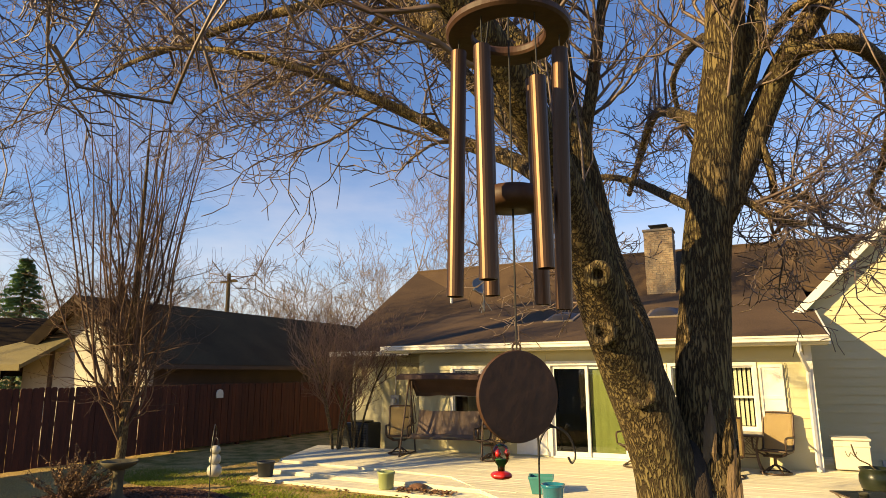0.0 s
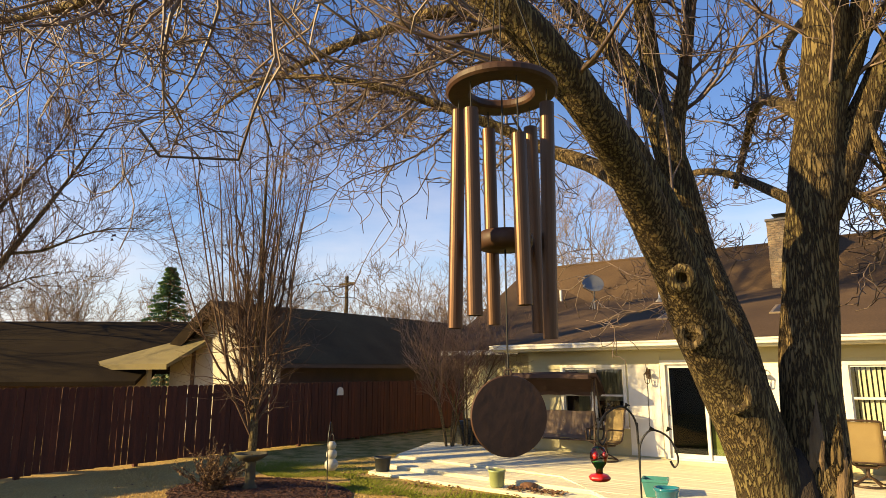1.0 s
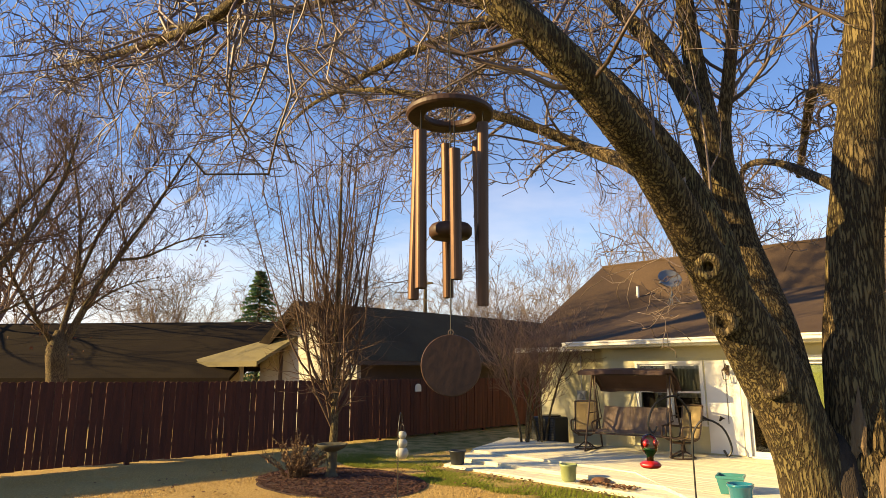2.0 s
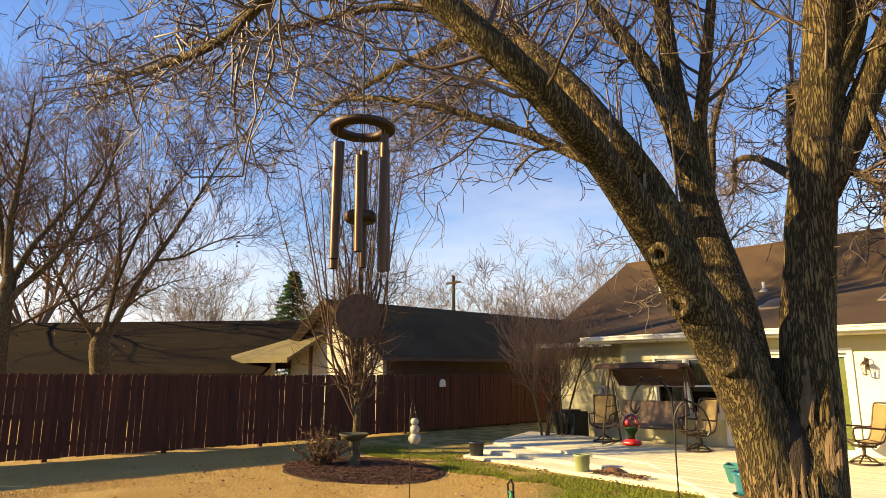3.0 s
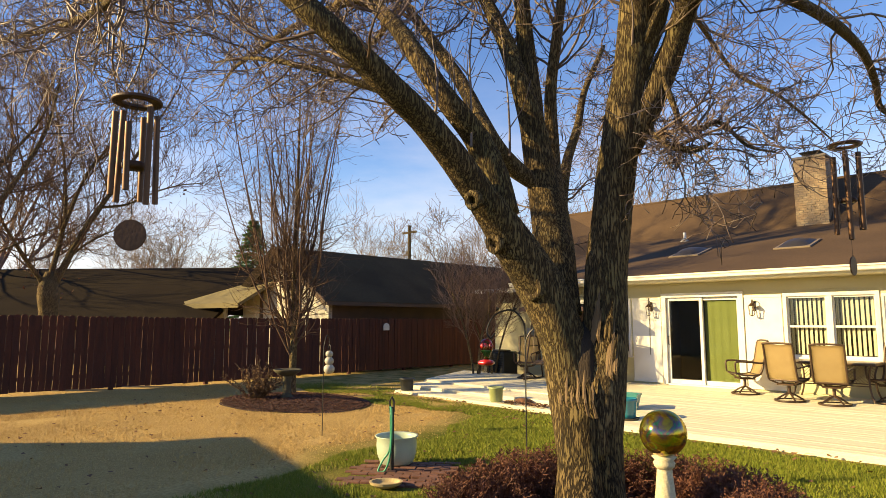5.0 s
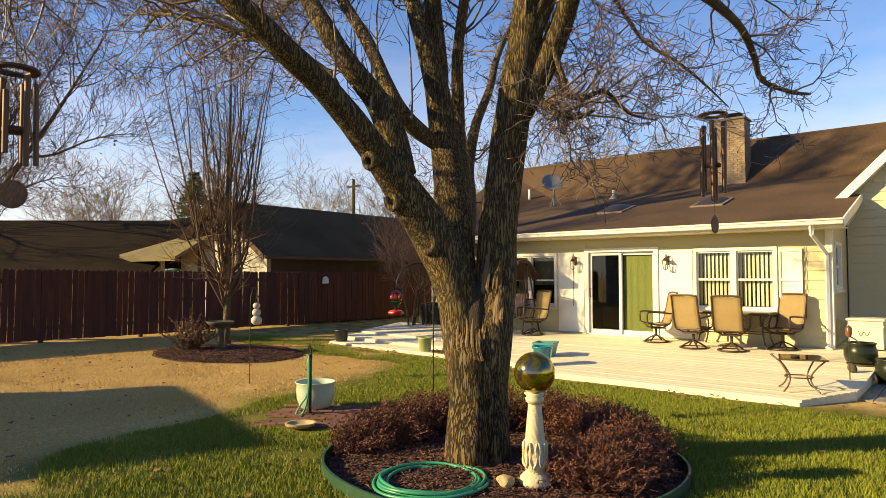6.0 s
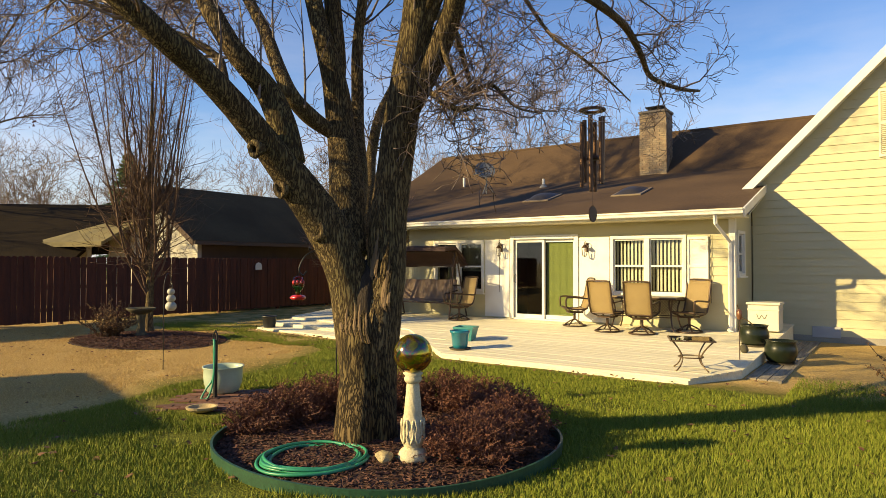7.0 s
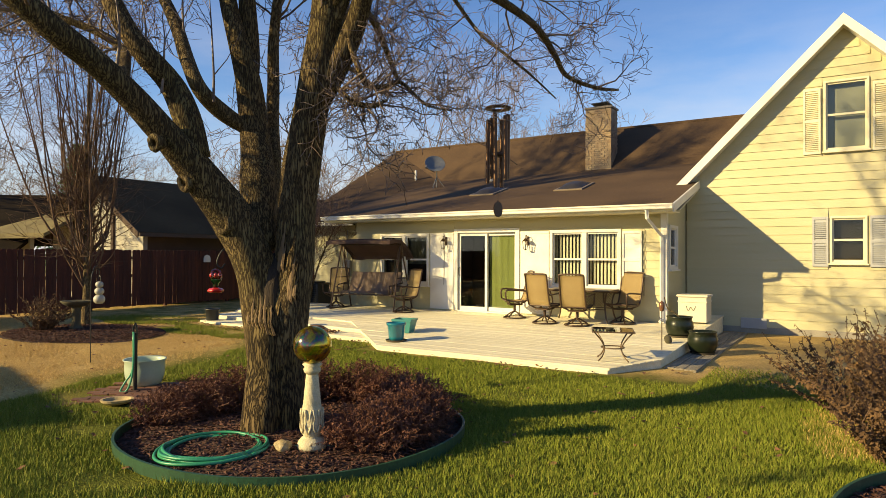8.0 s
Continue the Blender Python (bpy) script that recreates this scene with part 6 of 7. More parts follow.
# double shepherd's hook with the hummingbird feeder
hook = empty("shepherd_hook", (5.75, 6.14, gz(5.8, 6.1)), "black double shepherd's hook with leaf scrolls", "garden hook")
part("rod", tubed([(0, 0, -0.1), (0, 0, 0.9), (0, 0, 1.72)], 0.008, 6), M_BLACK, hook)
for sx, sy, zt in ((-0.19, -0.42, 1.86), (0.3, 0.1, 1.66)):
    part("arm", tubed(smoothed([(0, 0, zt - 0.32), (sx * 0.05, sy * 0.05, zt - 0.12), (sx * 0.35, sy * 0.35, zt), (sx * 0.8, sy * 0.8, zt - 0.06), (sx, sy, zt - 0.22), (sx * 0.9, sy * 0.9, zt - 0.3), (sx * 0.8, sy * 0.8, zt - 0.25)], 4), 0.0095, 6), M_BLACK, hook)
    for f in (0.3, 0.75):
        part("scroll_leaf", tubed([(sx * f, sy * f, zt - 0.01), (sx * f + 0.02, sy * f, zt + 0.02), (sx * f + 0.05, sy * f, zt + 0.01)], [0.006, 0.022, 0.003], 6, 0.5), M_BLACK, hook)
feeder = empty("hummingbird_feeder", (5.57, 5.70, 1.32), "red and clear glass hummingbird feeder on the hook", "bird feeder")
M_RED = surface("red_plastic", (0.55, 0.02, 0.015), (0.5, 0.02, 0.02), 6, 40, 0.3, 0.0, coat=0.4)
M_FLOWER = surface("green_painted_glass", (0.04, 0.3, 0.08), (0.05, 0.24, 0.08), 9, 40, 0.25, 0.0, coat=0.4)
M_CLEAR = glass("feeder_glass", (0.85, 0.82, 0.78))
part("tray", lathed([(0.0, 0.0), (0.06, 0.0), (0.085, 0.015), (0.09, 0.03), (0.07, 0.05), (0.03, 0.06), (0.0, 0.06)], 24, wave=lambda a, i: 1 + 0.06 * math.cos(6 * a)), M_RED, feeder, smooth=True)
part("bottle", lathed([(0.028, 0.06), (0.03, 0.1), (0.06, 0.14), (0.072, 0.18), (0.07, 0.22), (0.05, 0.26), (0.02, 0.275), (0.0, 0.278)], 24), M_CLEAR, feeder, smooth=True)
part("painted_band", lathed([(0.026, 0.065), (0.024, 0.1), (0.05, 0.145), (0.055, 0.155)], 20), M_FLOWER, feeder, smooth=True)
for a in (0.4, 2.5, 4.6):
    bm = bmesh.new()
    bmesh.ops.create_icosphere(bm, subdivisions=2, radius=0.032)
    o = part("painted_flower", bm, M_RED, feeder, smooth=True)
    o.matrix_basis = pose(0.052 * math.cos(a), 0.052 * math.sin(a), 0.2) @ Matrix.Diagonal((0.8, 0.8, 1, 1))
part("hanger", tubed([(0, 0, 0.275), (0, 0, 0.33)], 0.003, 5), M_BLACK, feeder)

# ---- wind chimes
M_BRONZE = surface("bronze_tube", (0.105, 0.058, 0.034), (0.075, 0.042, 0.026), 5, 90, 0.42, 0.04, metal=0.85, c=(0.1, 0.055, 0.035), stretch=(1, 1, 0.2), fine_mix=0.3)
M_CHIMEWOOD = surface("dark_chime_wood", (0.085, 0.04, 0.022), (0.062, 0.029, 0.016), 6, 60, 0.55, 0.1, c=(0.025, 0.013, 0.009), local=True, spec=0.3)
M_CORD = surface("black_cord", (0.015, 0.014, 0.014), (0.02, 0.018, 0.017), 8, 60, 0.8, 0.0)


def chime(at, ring_r, tube_r, tops, feet, clap_z, sail_z, sail_r, cord_top, label, turn, sail_turn, lean=0.0):
    """Tubes hung in a circle from a flat wooden ring, a clapper disc in their midst and a sail below."""
    c = empty("wind_chime", at, label, "wind chime", turn=turn)
    h = ring_r * 0.085
    bm = bmesh.new()
    lathe(bm, [(ring_r * 0.6, -h), (ring_r * 0.96, -h), (ring_r, -h * 0.5), (ring_r, h * 0.5), (ring_r * 0.96, h), (ring_r * 0.6, h), (ring_r * 0.57, h * 0.5), (ring_r * 0.57, -h * 0.5), (ring_r * 0.6, -h)], 48)
    part("ring", bm, M_CHIMEWOOD, c)
    for k, (top, foot) in enumerate(zip(tops, feet)):
        a = 2 * math.pi * k / len(tops)
        x, y = ring_r * 0.8 * math.cos(a), ring_r * 0.8 * math.sin(a)
        L = top - foot
        t = part("tube", lathed([(tube_r * 0.86, -L), (tube_r, -L), (tube_r, 0.0), (tube_r * 0.86, 0.0), (tube_r * 0.86, -L)], 20), M_BRONZE, c)
        t.matrix_basis = pose(x, y, top, lean * math.sin(a + 1.0), lean * math.cos(a * 2.0))
        part("cord", tubed([(0, 0, -0.02), (0, 0, -top)], 0.0012, 4), M_CORD, t)
        part("pin", tubed([(-tube_r, 0, -0.02), (tube_r, 0, -0.02)], 0.0022, 6), M_BLACK, t)
        if k % 2 == 0:
            part("cord", tubed([(x, y, h), (0, 0, cord_top * 0.3)], 0.0013, 4), M_CORD, c)
    part("clapper", lathed([(0.0, clap_z - ring_r * 0.15), (ring_r * 0.42, clap_z - ring_r * 0.15), (ring_r * 0.48, clap_z - ring_r * 0.07), (ring_r * 0.48, clap_z + ring_r * 0.07), (ring_r * 0.42, clap_z + ring_r * 0.15), (0.0, clap_z + ring_r * 0.15)], 28), M_CHIMEWOOD, c, smooth=True)
    part("cord", tubed([(0, 0, sail_z + sail_r), (0, 0, cord_top)], 0.0016, 5), M_CORD, c)
    bm = bmesh.new()
    lathe(bm, [(0.0, -0.005), (sail_r * 0.98, -0.005), (sail_r, 0.0), (sail_r * 0.98, 0.005), (0.0, 0.005)], 40)
    s = part("sail", bm, M_CHIMEWOOD, c, "round flat wooden sail")
    s.matrix_basis = pose(0, 0, sail_z, 90, 0, sail_turn - turn)
    bm = bmesh.new()
    ring(bm, (0, 0, sail_z + sail_r + 0.004), 0.006, 0.0016, 14, 6, "y")
    part("eyelet", bm, M_METAL, c)
    return c


chime((7.245, 1.465, 2.708), 0.101, 0.0128, (-0.035, -0.05, -0.045, -0.03, -0.06, -0.115), (-0.45, -0.435, -0.42, -0.43, -0.415, -0.40), -0.28, -0.575, 0.066, 0.95, "bronze wind chime with dark wooden ring hung from the tree", 20, 48.7, 1.2)
chime((8.78, 6.6, 3.25), 0.13, 0.021, (-0.06, -0.10, -0.08, -0.12, -0.07, -0.09), (-0.72, -0.79, -0.70, -0.76, -0.81, -0.73), -0.47, -1.02, 0.08, 1.22, "tall dark bronze wind chime hung from a branch", 40, 85, 0.6)

# ---- deck furniture
def sling_chair(at, turn, label, swivel=True, group="chairs on the deck"):
    """A sling chair facing -y before its turn: tubular frame, tan sling, on a swivel ring or on legs."""
    c = empty("patio_chair", at, label, "chair", group, turn=turn)
    w, sz = 0.27, 0.42
    seat = smoothed([(-0.24, sz + 0.01), (-0.1, sz - 0.025), (0.1, sz - 0.03), (0.22, sz - 0.005)], 4)
    back = smoothed([(0.22, sz - 0.005), (0.27, sz + 0.12), (0.32, sz + 0.34), (0.37, sz + 0.6), (0.40, sz + 0.66)], 4)

    def sheet(line):
        bm = bmesh.new()
        rows = []
        for y, z in line:
            rows.append([bm.verts.new((x, y - 0.012 * (1 - (x / w) ** 2), z - 0.012 * (1 - (x / w) ** 2))) for x in np.linspace(-w + 0.012, w - 0.012, 7)])
        for a, b in zip(rows, rows[1:]):
            for k in range(6):
                bm.faces.new((a[k], a[k + 1], b[k + 1], b[k]))
        bmesh.ops.solidify(bm, geom=bm.faces[:], thickness=0.006)
        return bm

    part("seat", sheet(seat), M_SLING, c, "tan sling seat", smooth=True)
    part("backrest", sheet(back), M_SLING, c, "tan sling backrest", smooth=True)
    for sx in (-w, w):
        part("side_rail", tubed([(sx, y, z) for y, z in [*seat, *back[1:]]], 0.019, 8), M_METAL, c, smooth=True)
        part("armrest", tubed(smoothed([(sx * 1.06, -0.26, sz + 0.02), (sx * 1.08, -0.27, sz + 0.2), (sx * 1.1, -0.2, sz + 0.245), (sx * 1.1, 0.05, sz + 0.235), (sx * 1.06, 0.26, sz + 0.22), (sx, 0.31, sz + 0.28)], 4), 0.019, 8), M_METAL, c, smooth=True)
    part("top_rail", tubed(smoothed([(-w, 0.40, sz + 0.66), (-w * 0.5, 0.405, sz + 0.675), (w * 0.5, 0.405, sz + 0.675), (w, 0.40, sz + 0.66)], 3), 0.019, 8), M_METAL, c)
    part("front_rail", tubed([(-w, -0.24, sz), (w, -0.24, sz)], 0.017, 8), M_METAL, c)
    part("rear_rail", tubed([(-w, 0.2, sz - 0.02), (w, 0.2, sz - 0.02)], 0.017, 8), M_METAL, c)
    if swivel:
        bm = bmesh.new()
        ring(bm, (0, 0, 0.015), 0.26, 0.018, 36, 6)
        part("base_ring", bm, M_METAL, c, smooth=True)
        for k in range(4):
            a = math.pi / 4 + k * math.pi / 2
            part("base_leg", tubed(smoothed([(0.255 * math.cos(a), 0.255 * math.sin(a), 0.02), (0.15 * math.cos(a), 0.15 * math.sin(a), 0.09), (0.05 * math.cos(a), 0.05 * math.sin(a), 0.14), (0, 0, 0.16)], 3), 0.017, 6), M_METAL, c)
        part("post", tubed([(0, 0, 0.13), (0, 0, 0.3)], 0.03, 12), M_METAL, c)
        part("rocker_plate", boxed((-0.16, -0.16, 0.3), (0.16, 0.16, 0.33), 0.008), M_METAL, c)
        for sx in (-w, w):
            part("seat_brace", tubed([(sx, -0.2, sz - 0.02), (sx * 0.5, -0.1, 0.32), (sx * 0.5, 0.1, 0.32), (sx, 0.18, sz - 0.03)], 0.017, 6), M_METAL, c)
    else:
        for sx in (-w, w):
            for y0, y1 in ((-0.22, -0.29), (0.2, 0.3)):
                part("leg", tubed([(sx, y0, sz), (sx * 1.04, y1, 0.012)], 0.019, 8), M_METAL, c)
    return c


def on_deck(x, y, lift=0.0):
    return (x, y, dz(y) + lift)


sling_chair(on_deck(5.12, 14.42), -52, "tan sling swivel chair turned towards the door")
sling_chair(on_deck(6.1, 13.92), 172, "tan sling swivel chair drawn up to the table")
sling_chair(on_deck(6.86, 13.88), 182, "tan sling swivel chair drawn up to the table")
sling_chair(on_deck(7.64, 14.52), -18, "tan sling swivel chair at the table's end")
sling_chair(on_deck(2.06, 14.2), -20, "tan sling swivel chair beside the porch swing")
sling_chair(on_deck(-0.4, 14.35), 25, "tan sling swivel chair in the deck's corner")

table = empty("dining_table", on_deck(6.75, 14.5), "dark metal patio table with a lattice skirt", "table")
part("tabletop", boxed((-0.75, -0.34, 0.70), (0.72, 0.36, 0.725), 0.01), surface("table_top", (0.30, 0.24, 0.16), (0.24, 0.19, 0.13), 4, 50, 0.35, 0.05), table)
part("rim", boxed((-0.77, -0.36, 0.672), (0.74, 0.38, 0.699), 0.006), M_METAL, table)
for sx in (-0.66, 0.64):
    for sy in (-0.28, 0.3):
        part("leg", tubed(smoothed([(sx, sy, 0.68), (sx * 0.92, sy * 0.85, 0.45), (sx * 0.96, sy * 0.95, 0.18), (sx * 1.05, sy * 1.1, 0.012)], 4), 0.017, 8), M_METAL, table)
for k in range(-10, 12):
    for s in (-1, 1):
        xa = k * 0.062
        lo, hi = max(-0.62, min(0.6, xa)), max(-0.62, min(0.6, xa + s * 0.34))
        if abs(hi - lo) > 0.1:
            part("lattice_bar", tubed([(lo, 0.3, 0.66), (hi, 0.3, 0.66 - abs(hi - lo))], 0.005, 4), M_METAL, table)
part("stretcher", tubed([(-0.63, -0.26, 0.3), (0.62, -0.26, 0.3)], 0.011, 6), M_METAL, table)
part("stretcher", tubed([(-0.63, 0.29, 0.3), (0.62, 0.29, 0.3)], 0.011, 6), M_METAL, table)

M_TABLEGLASS = glass("table_glass", (0.55, 0.62, 0.6), 0.03)
M_PALEBRONZE = surface("bronze_paint", (0.16, 0.105, 0.06), (0.11, 0.07, 0.04), 6, 80, 0.4, 0.05, metal=0.3)
gt = empty("side_table", on_deck(8.64, 10.72), "small square side table with a glass top and curved metal legs", "table", turn=20)
g = part("glass_top", boxed((-0.305, -0.305, 0.47), (0.305, 0.305, 0.478), 0.003), M_TABLEGLASS, gt)
bm = bmesh.new()
for lo, hi in (((-0.32, -0.32), (0.32, -0.298)), ((-0.32, 0.298), (0.32, 0.32)), ((-0.32, -0.298), (-0.298, 0.298)), ((0.298, -0.298), (0.32, 0.298))):
    box(bm, (lo[0], lo[1], 0.455), (hi[0], hi[1], 0.475), 0.003)
part("top_frame", bm, M_PALEBRONZE, gt)
for k in range(4):
    a = math.pi / 4 + k * math.pi / 2
    part("leg", tubed(smoothed([(0.4 * math.cos(a), 0.4 * math.sin(a), 0.46), (0.26 * math.cos(a), 0.26 * math.sin(a), 0.33), (0.18 * math.cos(a), 0.18 * math.sin(a), 0.2), (0.23 * math.cos(a), 0.23 * math.sin(a), 0.08), (0.32 * math.cos(a), 0.32 * math.sin(a), 0.012)], 4), 0.011, 7), M_PALEBRONZE, gt, smooth=True)
bm = bmesh.new()
ring(bm, (0, 0, 0.2), 0.175, 0.011, 28, 6)
part("stretcher_ring", bm, M_PALEBRONZE, gt, smooth=True)
tray = empty("ashtray", on_deck(8.60, 10.70, 0.478), "small grey dish with shells on the side table", "dish")
part("dish", lathed([(0.0, 0.0), (0.05, 0.0), (0.065, 0.025), (0.055, 0.025), (0.045, 0.01), (0.0, 0.008)], 16), M_OLDSTONE, tray)

# porch swing
swing = empty("porch_swing", on_deck(0.88, 14.33), "brown canopied porch swing with a taupe cushion", "swing", turn=7)
SW, TOP = 0.98, 1.74
for sx in (-SW, SW):
    part("front_leg", tubed([(sx, -0.5, 0.02), (sx * 0.94, -0.06, TOP)], 0.021, 8), M_METAL, swing)
    part("rear_leg", tubed([(sx, 0.5, 0.03), (sx * 0.94, -0.02, TOP)], 0.021, 8), M_METAL, swing)
    part("foot_bar", tubed([(sx, -0.52, 0.02), (sx, 0.52, 0.03)], 0.016, 8), M_METAL, swing)
    part("cross_bar", tubed([(sx * 0.98, -0.28, 0.86), (sx * 0.98, 0.25, 0.86)], 0.013, 8), M_METAL, swing)
    part("hanger", tubed([(sx * 0.88, -0.04, 1.7), (sx * 0.86, -0.24, 0.66)], 0.01, 6), M_METAL, swing)
    part("hanger", tubed([(sx * 0.88, -0.04, 1.7), (sx * 0.86, 0.2, 0.74)], 0.01, 6), M_METAL, swing)
    part("armrest", tubed(smoothed([(sx * 0.86, -0.3, 0.44), (sx * 0.87, -0.34, 0.64), (sx * 0.87, -0.1, 0.69), (sx * 0.87, 0.2, 0.72)], 4), 0.017, 8), M_METAL, swing)
part("top_bar", tubed([(-SW * 0.96, -0.04, TOP), (SW * 0.96, -0.04, TOP)], 0.022, 8), M_METAL, swing)
part("seat_bar", tubed([(-0.84, -0.34, 0.42), (0.84, -0.34, 0.42)], 0.02, 8), M_METAL, swing)
part("rear_bar", tubed([(-0.84, 0.12, 0.38), (0.84, 0.12, 0.38)], 0.016, 8), M_METAL, swing)


def cushion(x0, x1, line, thick):
    bm = bmesh.new()
    rows = []
    for y, z in line:
        rows.append([bm.verts.new((x, y, z + 0.012 * math.sin(9 * x + 5 * z) * math.cos(7 * y))) for x in np.linspace(x0, x1, 14)])
    for a, b in zip(rows, rows[1:]):
        for k in range(13):
            bm.faces.new((a[k], a[k + 1], b[k + 1], b[k]))
    bmesh.ops.solidify(bm, geom=bm.faces[:], thickness=thick)
    return bm


part("seat_cushion", cushion(-0.8, 0.8, smoothed([(-0.34, 0.45), (-0.2, 0.5), (0.0, 0.48), (0.14, 0.46)], 4), 0.08), M_CUSHION, swing, "taupe padded seat", smooth=True)
part("back_cushion", cushion(-0.8, 0.8, smoothed([(0.08, 0.48), (0.16, 0.62), (0.25, 0.84), (0.31, 1.0)], 4), 0.08), M_CUSHION, swing, "taupe padded back", smooth=True)
# canopy: a flat top sheet that falls away to the back, with a hanging front band
bm = bmesh.new()
rows = []
for y, z in ((-0.72, 1.75), (-0.70, 1.84), (-0.4, 1.88), (-0.1, 1.87), (0.2, 1.72), (0.45, 1.54), (0.56, 1.42), (0.57, 1.34)):
    rows.append([bm.verts.new((x, y + 0.008 * math.sin(x * 14), z + 0.012 * math.cos(x * 3.2) + (0.008 * math.sin(x * 11) if z < 1.7 else 0))) for x in np.linspace(-0.98, 0.98, 22)])
for a, b in zip(rows, rows[1:]):
    for k in range(21):
        bm.faces.new((a[k], a[k + 1], b[k + 1], b[k]))
for col in (0, 21):
    e = [r[col] for r in rows[1:]]
    low = [bm.verts.new((v.co.x, v.co.y, v.co.z - 0.08)) for v in e]
    for k in range(len(e) - 1):
        bm.faces.new((e[k], e[k + 1], low[k + 1], low[k]))
bmesh.ops.solidify(bm, geom=bm.faces[:], thickness=0.006)
part("canopy", bm, M_CANOPY, swing, "brown canvas canopy with a short valance", smooth=False)
for sx in (-0.85, 0.85):
    part("canopy_strut", tubed([(sx, -0.04, TOP), (sx, -0.66, 1.78)], 0.011, 6), M_METAL, swing)
    part("canopy_strut", tubed([(sx, -0.04, TOP), (sx, 0.53, 1.4)], 0.011, 6), M_METAL, swing)

# pots
M_TEAL = surface("teal_glaze", (0.012, 0.19, 0.24), (0.01, 0.15, 0.2), 4, 40, 0.18, 0.03, c=(0.01, 0.11, 0.15), coat=0.5, fine_mix=0.3)
M_AQUA = surface("aqua_plastic", (0.05, 0.26, 0.24), (0.04, 0.22, 0.2), 4, 40, 0.4, 0.03, c=(0.03, 0.16, 0.15), fine_mix=0.3)
M_DKGREEN = surface("dark_green_glaze", (0.016, 0.022, 0.01), (0.012, 0.017, 0.008), 4, 40, 0.3, 0.0, c=(0.01, 0.014, 0.007), coat=0.15, spec=0.3)
M_SAGE = surface("sage_glaze", (0.30, 0.34, 0.15), (0.25, 0.29, 0.12), 4, 40, 0.4, 0.05, c=(0.2, 0.23, 0.1), fine_mix=0.3)
M_BLKPOT = surface("dark_plastic_pot", (0.022, 0.026, 0.03), (0.016, 0.02, 0.023), 4, 40, 0.5, 0.05)
M_SOIL = surface("potting_soil", (0.04, 0.026, 0.016), (0.025, 0.017, 0.011), 12, 60, 0.95, 0.6)


def round_pot(name, at, prof, material, label, saucer=None, category="plant pot"):
    p = empty(name, at, label, category)
    lift = 0.0
    if saucer:
        part("saucer", lathed([(0.0, 0.0), (saucer, 0.0), (saucer * 1.08, 0.03), (saucer * 1.02, 0.03), (saucer * 0.95, 0.012), (0.0, 0.01)], 28), surface("saucer", (0.1, 0.08, 0.05), (0.08, 0.065, 0.045), 5, 50, 0.7, 0.1), p)
        lift = 0.012
    top = prof[-1]
    part("pot_body", lathed([(0.0, lift), *[(r, z + lift) for r, z in prof], (top[0] - 0.02, top[1] + lift), (top[0] - 0.035, top[1] - 0.06 + lift)], 32), material, p, smooth=True)
    part("soil", lathed([(top[0] - 0.02, top[1] - 0.05 + lift), (0.0, top[1] - 0.04 + lift)], 20), M_SOIL, p)
    return p


round_pot("teal_pot", on_deck(4.50, 10.62), [(0.12, 0.0), (0.145, 0.05), (0.17, 0.28), (0.19, 0.3), (0.19, 0.34)], M_TEAL, "glossy teal blue pot near the deck's edge", 0.19)
aq = empty("planter", on_deck(4.02, 11.55), "square aqua plastic planter on the deck", "planter", turn=15)
bm = bmesh.new()
lo, hi = [(-0.15, -0.15), (0.15, -0.15), (0.15, 0.15), (-0.15, 0.15)], [(-0.2, -0.2), (0.2, -0.2), (0.2, 0.2), (-0.2, 0.2)]
rings = [[bm.verts.new((x, y, 0)) for x, y in lo], [bm.verts.new((x, y, 0.24)) for x, y in hi], [bm.verts.new((x * 1.06, y * 1.06, 0.24)) for x, y in hi], [bm.verts.new((x * 1.06, y * 1.06, 0.28)) for x, y in hi], [bm.verts.new((x * 0.93, y * 0.93, 0.28)) for x, y in hi], [bm.verts.new((x * 0.9, y * 0.9, 0.2)) for x, y in hi]]
for a, b in zip(rings, rings[1:]):
    for k in range(4):
        bm.faces.new((a[k], a[(k + 1) % 4], b[(k + 1) % 4], b[k]))
bm.faces.new(rings[0][::-1])
bm.faces.new(rings[-1])
part("box", bm, M_AQUA, aq)
part("soil", boxed((-0.17, -0.17, 0.2), (0.17, 0.17, 0.215)), M_SOIL, aq)
round_pot("green_pot", on_deck(9.07, 13.35), [(0.16, 0.0), (0.22, 0.05), (0.25, 0.16), (0.245, 0.25), (0.215, 0.32), (0.23, 0.35), (0.24, 0.37)], M_DKGREEN, "round dark green glazed pot with a bare stem", 0.2)
round_pot("green_pot", (9.56, 12.9, 0.04), [(0.16, 0.0), (0.22, 0.05), (0.255, 0.17), (0.25, 0.27), (0.225, 0.34), (0.24, 0.37), (0.25, 0.385)], M_DKGREEN, "round dark green glazed pot on the lower side step", 0.2)
st = empty("bare_plant", on_deck(9.04, 13.35, 0.33), "bare leaning stem in the green pot", "plant")
part("stem", tubed(smoothed([(0.05, 0, 0), (-0.05, 0.02, 0.1), (-0.2, 0.05, 0.19), (-0.26, 0.06, 0.4)], 4), [0.012] * 13, 6), M_LIMB, st)
round_pot("sage_pot", (1.2, 11.12, 0.10), [(0.11, 0.0), (0.135, 0.03), (0.15, 0.26), (0.165, 0.275), (0.165, 0.31)], M_SAGE, "sage green pot on the lower step")
round_pot("dark_pot", (-1.85, 11.35, 0.10), [(0.14, 0.0), (0.15, 0.02), (0.175, 0.26), (0.19, 0.265), (0.19, 0.3)], M_BLKPOT, "dark plastic pot on the corner of the lower step")
bm = bmesh.new()
